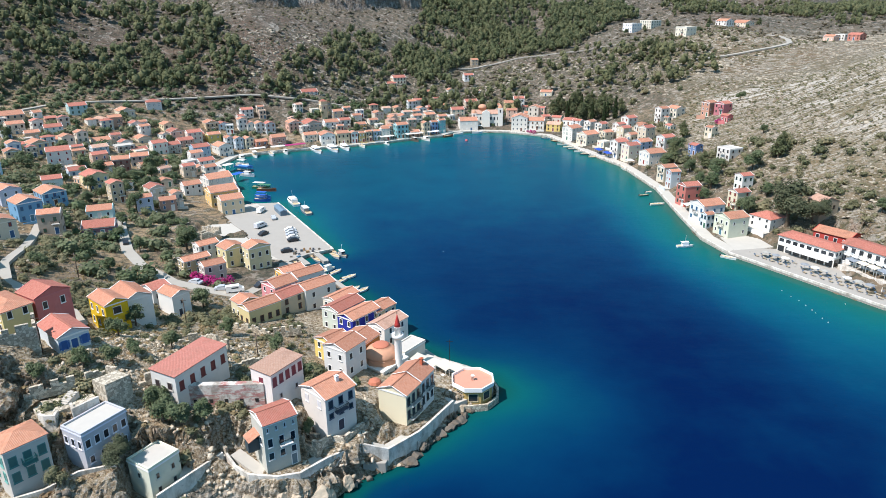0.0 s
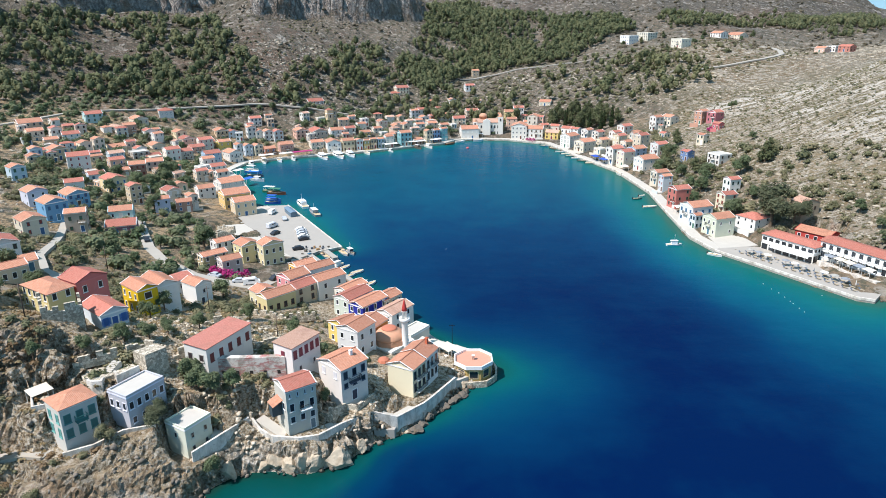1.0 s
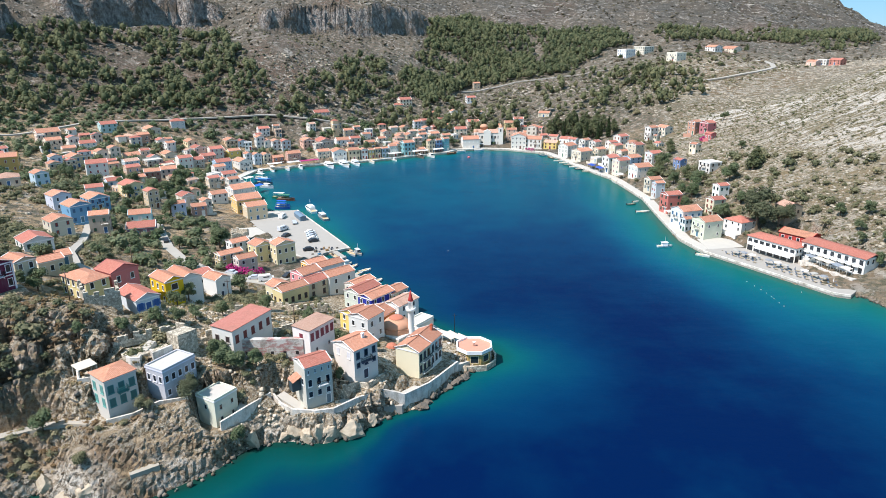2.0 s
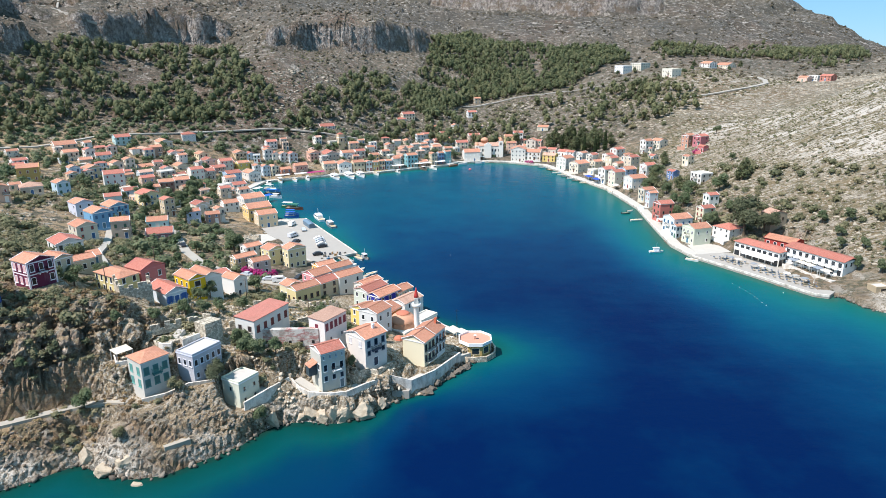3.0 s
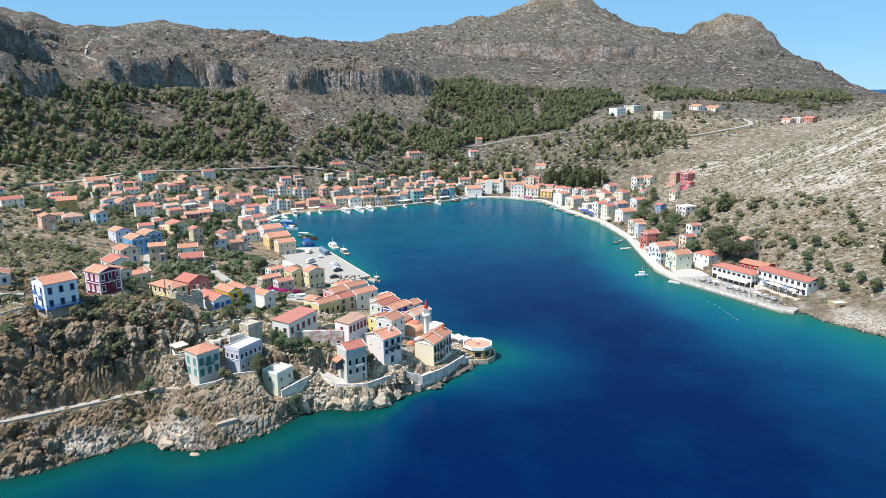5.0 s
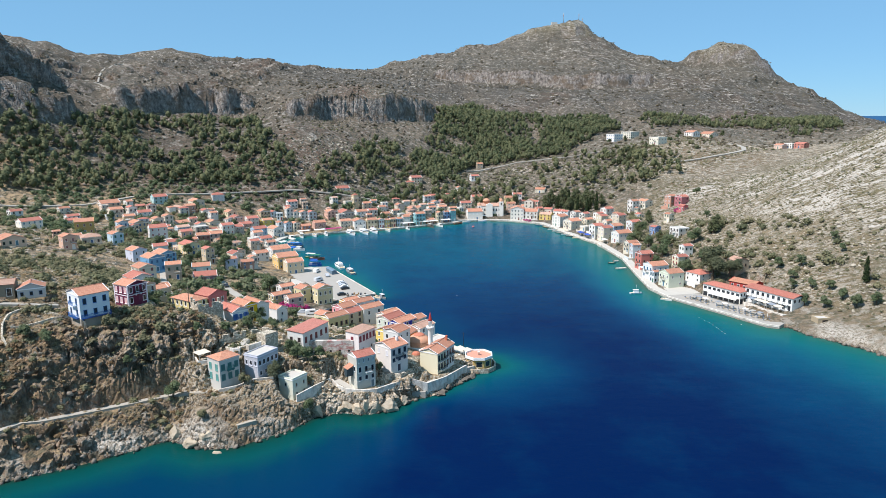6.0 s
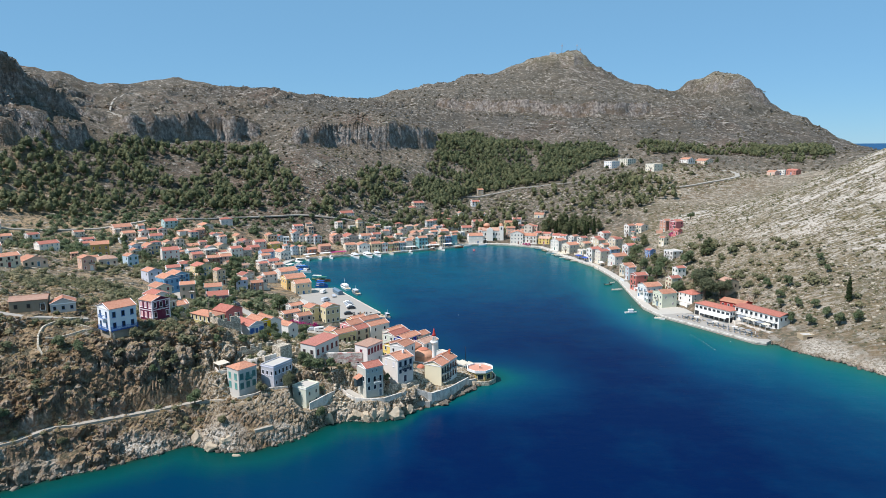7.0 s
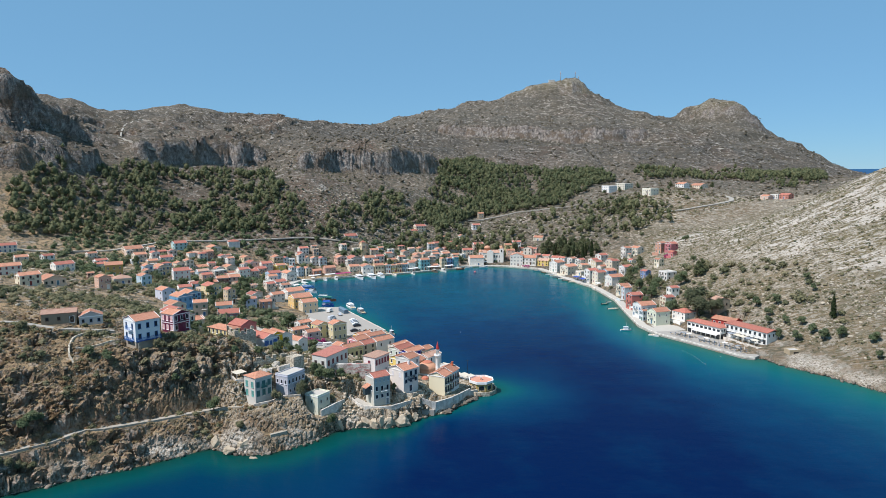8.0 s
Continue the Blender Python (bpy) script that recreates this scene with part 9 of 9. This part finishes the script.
shrub_field("cape_shrubs", [(-62, 84), (-40, 92), (-22, 110), (-28, 135), (-45, 165), (-95, 160), (-98, 120), (-70, 112)], 1100, 0.4, 1.25, 70, 0.14, M_BUSH, "green bushes and weeds on the rocky cape", lambda u, w: np.clip(0.45 + 1.8 * fbm(u, w, 16, 3, 63), 0.05, 1), 0.4)
shrub_field("crag_shrubs", [(-150, 40), (-112, 52), (-84, 70), (-60, 78), (-62, 92), (-80, 96), (-110, 96), (-150, 80)], 620, 0.4, 1.4, 66, 0.14, M_BUSH, "tufts of scrub clinging to the crags", lambda u, w: np.clip(0.25 + 1.6 * fbm(u, w, 12, 3, 64), 0.03, 1), 0.4)
shrub_field("brown_scrub", [(-150, 40), (-112, 52), (-84, 70), (-60, 78), (-50, 90), (-80, 104), (-110, 100), (-150, 90)], 800, 0.3, 0.9, 50, 0.16, leaf_mat("brown_scrub", "75624b", "9a8262", "8d7352"), "dry brown scrub on the earthy ledges", lambda u, w: np.clip(0.5 + 1.6 * fbm(u, w, 10, 3, 66), 0.05, 1), 0.2, 0.6)
shrub_field("dry_grass", [(-150, 40), (-60, 78), (-30, 100), (-30, 140), (-60, 170), (-110, 190), (-150, 120)], 2600, 0.25, 0.7, 16, 0.3, leaf_mat("dry_grass", "8f7d5c", "ab9872", "98835f"), "tufts of dry straw-coloured grass", None, 0.2, 0.5, False)
shrub_field("east_shrubs", [(96, 230), (118, 210), (140, 200), (150, 165), (175, 170), (180, 230), (150, 300), (120, 340), (135, 400), (108, 430), (100, 340)], 420, 0.9, 2.4, 76, 0.125, M_BUSH, "olive-green bushes behind the eastern waterfront", lambda u, w: np.clip(1.2 - (u - 110) / 70, 0.2, 1), 0.6, 0.85)

# ---- single trees
def trunk_mesh(h, r, limbs, seed):
    rnd = random.Random(seed)
    v, f = [], []

    def tube(pts, radii, n=7):
        base = len(v)
        for q, rad in zip(pts, radii):
            v.extend([(q[0] + rad * math.cos(2 * math.pi * k / n), q[1] + rad * math.sin(2 * math.pi * k / n), q[2]) for k in range(n)])
        for i in range(len(pts) - 1):
            for k in range(n):
                m = (k + 1) % n
                f.append((base + i * n + k, base + i * n + m, base + (i + 1) * n + m, base + (i + 1) * n + k))
    tube([(0, 0, -0.06 * h), (0.01 * h, 0, 0.2 * h), (0.02 * h, 0.01 * h, 0.45 * h), (0, 0.02 * h, 0.75 * h)], [r * 1.3, r, r * 0.8, r * 0.3])
    for k in range(limbs):
        a, z = 2 * math.pi * k / limbs + rnd.uniform(-0.4, 0.4), rnd.uniform(0.3, 0.5) * h
        e = rnd.uniform(0.2, 0.32) * h
        tube([(0.015 * h, 0, z), (e * 0.5 * math.cos(a), e * 0.5 * math.sin(a), z + 0.14 * h), (e * math.cos(a), e * math.sin(a), z + 0.3 * h)], [r * 0.55, r * 0.4, r * 0.15], 5)
    return faces_mesh("trunk", v, f, [M_BARK])


def crown_mesh(kind, seed, mat):
    """A crown for a tree of height 1."""
    rnd = random.Random(seed)
    if kind in ("broad", "gum"):
        blobs = [(rnd.uniform(-0.24, 0.24), rnd.uniform(-0.24, 0.24), rnd.uniform(0.42, 0.8), rnd.uniform(0.16, 0.26)) for _ in range(11)]
        k, size = (240, 0.115) if kind == "broad" else (420, 0.075)
    elif kind == "pine":
        blobs = [(rnd.uniform(-0.2, 0.2) * (1.1 - q), rnd.uniform(-0.2, 0.2) * (1.1 - q), 0.25 + 0.7 * q, 0.30 - 0.2 * q) for q in [i / 9 for i in range(10)]]
        k, size = 150, 0.12
    elif kind == "cypress":
        blobs = [(rnd.uniform(-0.012, 0.012), rnd.uniform(-0.012, 0.012), 0.1 + 0.82 * q, 0.105 * (1 - 0.75 * q ** 1.6) + 0.012) for q in [i / 13 for i in range(14)]]
        k, size = 110, 0.18
    else:
        blobs = [(rnd.uniform(-0.35, 0.35), rnd.uniform(-0.35, 0.35), rnd.uniform(0.25, 0.6), rnd.uniform(0.25, 0.4)) for _ in range(8)]
        k, size = 150, 0.11
    p = np.array([b[:3] for b in blobs])
    r = np.array([b[3] for b in blobs])
    c, nor, s = crown_points(p, r, r * (1.0 if kind != "cypress" else 1.2), k, size)
    tone = GEN.uniform(0, 0.5, len(p))
    return quads_object("crown", c, nor, s, np.repeat(tone, k), mat, (p, r * 0.8, r * 0.8, tone))


TREE_KINDS = {}
for kind, mat in (("broad", M_LEAFY), ("gum", M_GUM), ("pine", M_PINE), ("cypress", M_CYP), ("bush", M_BUSH)):
    TREE_KINDS[kind] = [(trunk_mesh(1, 0.035 if kind != "cypress" else 0.018, 5 if kind in ("broad", "gum") else 3, q), crown_mesh(kind, 30 + q, mat)) for q in range(4 if kind == "broad" else 2)]
TREE_WORDS = {"gum": ("gum_tree", "tall spreading grey-green gum tree behind the waterfront"), "broad": ("tree", "leafy green tree with a rounded open crown"), "pine": ("pine_tree", "dark green pine with a layered crown"), "cypress": ("cypress_tree", "tall narrow dark cypress"), "bush": ("bush", "dense round olive-green bush")}


def tree(kind, x, y, h, k):
    name, words = TREE_WORDS[kind]
    r = new(name)
    r.matrix_basis = pose(x, y, height(x, y) - 0.02 * h, 0, 0, (k * 77) % 360) @ Matrix.Diagonal((h, h, h, 1))
    t, c = TREE_KINDS[kind][k % len(TREE_KINDS[kind])]
    child("trunk", t, r)
    child("crown", c, r)
    tagged(r, words, "tree" if kind != "bush" else "bush", {"broad": "garden trees", "gum": "gum trees", "pine": "pines", "cypress": "cypresses", "bush": "bushes"}[kind])


EAST_TREES = [("gum", 120.4, 224.7, 16), ("gum", 126.5, 220, 11), ("broad", 117, 336, 9), ("broad", 111.4, 272.9, 8), ("broad", 117.5, 285.3, 8.5), ("broad", 113.0, 242.3, 7.5), ("pine", 144.1, 283.6, 9), ("pine", 140.3, 278.4, 10), ("broad", 129.9, 277.8, 8.5), ("pine", 112.1, 324, 10), ("pine", 129.3, 363.3, 9), ("broad", 109.2, 279, 7), ("broad", 112, 301, 6.5), ("broad", 113.5, 239.8, 6.5), ("bush", 141.3, 222.7, 3),
              ("broad", 145.8, 214, 5.6), ("broad", 152.3, 207.2, 5.6), ("broad", 145.4, 200, 4.4), ("broad", 171.2, 216.8, 4), ("broad", 168, 204, 4), ("broad", 142.4, 193.2, 4), ("broad", 147, 187, 4.6), ("broad", 151.5, 181.4, 4.2), ("broad", 139.4, 177.5, 5.4)]
EAST_TREES += [("broad", 144.2, 171.2, 4.8), ("broad", 151.4, 172.7, 4.8), ("broad", 151.9, 164, 5.4), ("broad", 157.6, 161.5, 5.4), ("cypress", 162.4, 176.8, 11.5), ("broad", 175.3, 404.8, 6), ("broad", 150, 315.5, 4.4), ("broad", 104.5, 262, 6), ("broad", 106, 318, 7), ("broad", 118, 350, 6), ("pine", 118, 300, 8), ("broad", 124, 250, 6), ("broad", 164, 150, 4.6), ("broad", 160, 140, 4.2)]
GROVE = [("pine", 73.2, 461, 12), ("cypress", 81.6, 455.2, 13), ("pine", 89.7, 448.7, 12), ("cypress", 96.2, 442.6, 14), ("cypress", 103.2, 439, 14), ("cypress", 110.7, 441.5, 16), ("pine", 79.6, 473.8, 12), ("pine", 88.1, 468, 13), ("pine", 96.1, 460.2, 13), ("pine", 102.8, 454.4, 12), ("pine", 100, 466, 12), ("pine", 92, 474, 12), ("pine", 110, 456, 12), ("pine", 108, 466, 11), ("pine", 116, 448, 10), ("pine", 86, 460, 9), ("pine", 92, 455, 10), ("pine", 99, 448, 10), ("cypress", 76, 466, 11), ("cypress", 84, 462, 12), ("cypress", 107, 448, 12), ("pine", 80, 468, 9), ("cypress", 93, 464, 13)]
CAPE_TREES = [("cypress", -86, 132.6, 6.8), ("broad", -84.7, 205.7, 8.6), ("gum", -50.8, 86.4, 5.4), ("broad", -41.6, 84.8, 3.8), ("broad", -48.5, 98.6, 5.4), ("broad", -46.4, 95.4, 5.0), ("broad", -40, 95.8, 4.6), ("broad", -43.4, 94.6, 4.8), ("broad", -66.1, 121.4, 4.6), ("broad", -67.4, 131.4, 5), ("broad", -61.5, 100.4, 4.2), ("broad", -58.5, 104.3, 3.8), ("broad", -56.9, 109.1, 3.7), ("broad", -62.5, 157.3, 5.6),
              ("broad", -48.1, 134.3, 4.6), ("broad", -27.7, 115.7, 4.4), ("broad", -23.4, 98.9, 2.8), ("broad", -17.2, 114.7, 2.6), ("broad", -96.9, 198.7, 4.8), ("broad", -115, 226, 5), ("broad", -108.8, 209, 5.2), ("broad", -105.9, 184.7, 4.2), ("broad", -93.6, 173.1, 4.6)]
TOWN_TREES = [("broad", -93.7, 112.7, 5.4), ("broad", -95.5, 108.7, 5), ("broad", -66.5, 95.3, 3.4), ("broad", -72.4, 89.8, 3.4), ("broad", -75.5, 78.6, 4.6), ("bush", -65.9, 72.9, 2.6), ("bush", -57.2, 80.9, 2.6), ("broad", -86.2, 77.9, 3.2), ("broad", -118.5, 245.3, 7.5), ("broad", -124.7, 276, 8), ("broad", -130.4, 262.7, 7), ("broad", -140.8, 311.6, 8), ("broad", -104.3, 134.1, 6.6), ("broad", -104.7, 160.5, 5), ("broad", -94.9, 128.4, 5),
              ("broad", -89.3, 129, 4.6), ("broad", -114.4, 55.9, 3.8), ("broad", -103.6, 72.9, 4), ("broad", -109, 73.3, 4), ("bush", -132.2, 79.7, 3.6), ("bush", -93, 83.4, 3), ("broad", -36, 128, 4.2), ("broad", -54, 118, 3.6), ("broad", -76, 112, 3.6)]
tx, ty = sow([(-225, 310), (-135, 240), (-112, 262), (-122, 330), (-136, 380), (-205, 405)], 60, None, 0.2)
TOWN_TREES += [("broad", float(a), float(b), 4.2 + 3.0 * hashed(a, b, 3)) for a, b in zip(tx[:38], ty[:38])]
tx, ty = sow([(-125, 410), (-60, 415), (0, 446), (50, 455), (40, 490), (-60, 480), (-130, 450)], 40, None, 0.2)
TOWN_TREES += [("broad", float(a), float(b), 4.2 + 3.0 * hashed(a, b, 3)) for a, b in zip(tx[:22], ty[:22])]
CRAG_TREES = [("broad", -116.3, 54.2, 4.6), ("bush", -116.5, 46.8, 2.6), ("bush", -114.4, 48.0, 2.4), ("bush", -112.4, 49.2, 2.2), ("bush", -118.8, 45.4, 2.6), ("bush", -102, 59.6, 2.2)]
SADDLE_TREES = [("pine", 184, 652, 6), ("pine", 205, 655, 7), ("broad", 166, 648, 5), ("broad", 213, 590, 6), ("pine", 186, 578, 6), ("broad", 223, 600, 5), ("pine", 232, 622, 7), ("broad", 257, 634, 6), ("pine", 284, 640, 7), ("broad", 262, 612, 5), ("pine", 150, 560, 8), ("pine", 156, 552, 9), ("pine", 163, 545, 8), ("pine", 168, 556, 9), ("cypress", 172, 548, 9), ("pine", 158, 536, 8), ("pine", 148, 528, 8), ("pine", 152, 515, 9)]
for k, (kind, x, y, h) in enumerate(CRAG_TREES + SADDLE_TREES + EAST_TREES + GROVE + CAPE_TREES + TOWN_TREES):
    tree(kind, x, y, h, k)

# bougainvillea hedges
def hedge(pts, r, label):
    p = np.array([(x, y, height(x, y) + r * 0.8) for x, y in pts])
    rr = np.full(len(p), r) * GEN.uniform(0.8, 1.2, len(p))
    c, nor, s = crown_points(p, rr, rr * 1.1, 120, 0.16)
    ob = new("bougainvillea", quads_object("bougainvillea", c, nor, s, GEN.uniform(0, 0.5, len(c)), M_BOUG))
    tagged(ob, label, "bougainvillea", "bougainvilleas")


hedge([(-72.0, 178.6), (-70.4, 177.8), (-68.4, 177.2), (-66.4, 176.8), (-64.2, 177.4), (-62.4, 178.6), (-73.2, 180.4)], 1.5, "magenta bougainvillea hedge before the grey house")
hedge([(150, 372), (152, 373.4)], 1.6, "magenta bougainvillea by the red houses")
hedge([(53, 434), (55, 433), (57, 431)], 1.3, "magenta bougainvillea on the harbour front")

# ---- loose stones
def rocks_mesh(name, p, sx, sy, sz, mat):
    n = len(p)
    cube = np.array([(-1, -1, -1), (1, -1, -1), (1, 1, -1), (-1, 1, -1), (-0.7, -0.7, 1), (0.7, -0.7, 1), (0.7, 0.7, 1), (-0.7, 0.7, 1)], float)
    v = cube[None] + GEN.normal(size=(n, 8, 3)) * 0.28
    v = v * np.stack([sx, sy, sz], 1)[:, None]
    a = GEN.uniform(0, 2 * np.pi, n)
    ca, sa = np.cos(a)[:, None], np.sin(a)[:, None]
    v = np.stack([v[..., 0] * ca - v[..., 1] * sa, v[..., 0] * sa + v[..., 1] * ca, v[..., 2]], -1) + p[:, None]
    fq = np.array([(3, 2, 1, 0), (4, 5, 6, 7), (0, 1, 5, 4), (1, 2, 6, 5), (2, 3, 7, 6), (3, 0, 4, 7)])
    f = (fq[None] + 8 * np.arange(n)[:, None, None]).reshape(-1, 4)
    me = bpy.data.meshes.new(name)
    me.vertices.add(8 * n)
    me.vertices.foreach_set("co", v.astype(np.float32).ravel())
    me.loops.add(f.size)
    me.loops.foreach_set("vertex_index", f.ravel())
    me.polygons.add(len(f))
    me.polygons.foreach_set("loop_start", np.arange(0, f.size, 4))
    me.update(calc_edges=True)
    me.materials.append(mat)
    return me


def rock_field(name, poly, n, s0, s1, flat, label, keep=None, low=0.3, gap=0.2, mat=M_ROCK):
    x, y = sow(poly, n, keep, gap)
    z = heights(x, y)
    ok = z > low
    x, y, z = x[ok], y[ok], z[ok]
    s = s0 + (s1 - s0) * GEN.uniform(0, 1, len(x)) ** 3
    stuff(name, rocks_mesh(name, np.column_stack([x, y, z]), s * GEN.uniform(0.8, 1.8, len(x)), s * GEN.uniform(0.6, 1.1, len(x)), s * flat * GEN.uniform(0.6, 1.3, len(x)), mat), label, "rocks")


rock_field("hillside_stones", [(128, 330), (135, 240), (145, 175), (165, 115), (270, 120), (330, 260), (280, 400), (200, 480), (150, 430)], 10000, 0.2, 0.85, 0.45, "pale limestone blocks scattered on the hillside", None, 0.3, 0.2, M_FIELD)
rock_field("lower_slope_stones", [(104, 300), (118, 225), (138, 196), (148, 165), (185, 160), (195, 240), (150, 330), (120, 340)], 6000, 0.12, 0.55, 0.5, "grey stones on the slope behind the waterfront", None, 0.3, 0.3, M_FIELD)
rock_field("plateau_stones", [(-300, 110), (-118, 98), (-104, 150), (-128, 230), (-150, 300), (-260, 330)], 4500, 0.15, 0.8, 0.6, "grey stones and old field walls on the plateau", None, 0.3, 0.3, M_FIELD)
rock_field("crag_stones", [(-150, 20), (-84, 60), (-48, 70), (-30, 86), (-60, 98), (-80, 98), (-110, 96), (-150, 80)], 1500, 0.15, 0.5, 0.8, "broken brown-grey limestone on the crags", None, 0.3, 0.2, M_CRAG)
rock_field("cape_stones", [(-45, 84), (-30, 88), (-12, 98), (-14, 112), (-40, 130), (-70, 125), (-66, 95)], 2600, 0.1, 0.42, 0.7, "loose pale stones on the cape")
rock_field("slope_stones", [(-150, 445), (0, 475), (110, 445), (200, 480), (230, 560), (100, 600), (-60, 600), (-160, 520)], 2600, 0.3, 1.2, 0.6, "pale stones and broken field walls on the slope", None, 0.3, 0.2, M_FIELD)
rock_field("valley_stones", [(150, 440), (300, 440), (420, 540), (370, 620), (250, 600), (120, 520)], 3600, 0.3, 1.1, 0.4, "grey stones of old field terraces", None, 0.3, 0.2, M_FIELD)
rock_field("cliff_stones", [(-420, 400), (-320, 430), (-205, 580), (-80, 620), (-60, 720), (-200, 720), (-400, 600)], 1500, 0.4, 1.4, 0.8, "tumbled blocks below the mountain cliffs", None, 0.3, 0.2, M_CRAG)

# boulders along the waterline
SHORE = COAST_ROCK[4:-1]
pts = []
for (x1, y1), (x2, y2) in zip(SHORE, SHORE[1:]):
    n = int(math.hypot(x2 - x1, y2 - y1) * 2)
    for k in range(n):
        u = GEN.uniform()
        pts.append((x1 + (x2 - x1) * u + GEN.normal() * 0.7, y1 + (y2 - y1) * u + GEN.normal() * 0.7))
for (x1, y1), (x2, y2) in zip(COAST_EAST[9:13], COAST_EAST[10:14]):
    n = int(math.hypot(x2 - x1, y2 - y1) * 5)
    for k in range(n):
        u = GEN.uniform()
        pts.append((x1 + (x2 - x1) * u + GEN.normal() * 0.8, y1 + (y2 - y1) * u + GEN.normal() * 0.8))
pts = np.array(pts)
s = 0.12 + 0.5 * GEN.uniform(0, 1, len(pts)) ** 3
stuff("shore_rocks", rocks_mesh("shore_rocks", np.column_stack([pts, 0.1 + 0.4 * GEN.uniform(0, 1, len(pts))]), s * 1.2, s, s * 0.8, M_CRAG), "dark wave-washed rocks along the waterline", "rocks")


def boulder(x, y, z, r, sq, seed, mat=M_ROCK, words="large pale limestone boulder at the waterline"):
    bm = bmesh.new()
    bmesh.ops.create_icosphere(bm, subdivisions=4, radius=1)
    for v in bm.verts:
        q = v.co * 1.3 + Vector((seed * 3.1, 0, 0))
        v.co *= 1 + 0.30 * noise.noise(q) + 0.14 * noise.noise(q * 2.7)
    rnd = random.Random(seed)
    for _ in range(16):
        n = Vector((rnd.gauss(0, 1), rnd.gauss(0, 1), rnd.gauss(0, 1))).normalized()
        d = rnd.uniform(0.5, 0.82)
        for v in bm.verts:
            e = v.co.dot(n) - d
            if e > 0:
                v.co -= n * e
    for v in bm.verts:
        q = v.co * 3 + Vector((seed * 3.1, 0, 0))
        v.co *= 1 + 0.07 * noise.noise(q) + 0.05 * noise.noise(q * 2.3)
    me = bpy.data.meshes.new("boulder")
    bm.to_mesh(me)
    bm.free()
    me.materials.append(mat)
    ob = new("boulder", me)
    ob.matrix_basis = pose(x, y, z, 0, 0, seed * 40) @ Matrix.Diagonal((r * 1.25, r, r * sq, 1))
    tagged(ob, words, "boulder", "shore boulders")


for k, (x, y, z, r, sq) in enumerate(((-20.2, 90.4, 1.3, 2.7, 0.85), (-23.6, 89.4, 1.4, 1.9, 1.2), (-26.2, 88.9, 1.5, 1.7, 1.4), (-28.8, 88.7, 1.3, 1.8, 1.2), (-31.4, 89.2, 1.6, 1.7, 1.4), (-33.6, 89.0, 1.0, 1.4, 1.1), (-24.8, 88.5, 0.2, 1.2, 0.6), (-16.4, 94.6, 0.9, 1.6, 1.3), (-68, 69.6, 0.8, 2.2, 0.9), (-60, 69.8, 0.9, 2.2, 1.0), (-64, 70.8, 2.0, 2.2, 1.2), (-55, 72.4, 1.2, 2.0, 1.1), (-73, 72.6, 1.6, 2.0, 1.2), (-39.6, 87.0, 1.2, 1.7, 1.3), (-0.6, 112.4, 0.3, 1.1, 0.8), (3.6, 118.0, 0.8, 1.4, 1.1), (-8.0, 100.9, 0.2, 0.9, 0.6), (-3.0, 108.4, 0.3, 1.0, 0.7), (-60.2, 66.0, -0.2, 1.2, 0.6), (-5.6, 103.4, 0.1, 0.8, 0.5))):
    boulder(x, y, z, r, sq, k)
for k in range(16):
    u, q = (k + 0.5) / 16, hashed(k, 3, 5)
    boulder(-7.5 + 15 * u + 0.6 * q, 100.6 + 20.5 * u - 1.2 * hashed(k, 4, 5), 0.2 + 0.5 * q, 0.6 + 0.9 * hashed(k, 7, 5), 0.7 + 0.4 * q, 40 + k, M_CRAG, "dark wet boulder below the low sea wall")
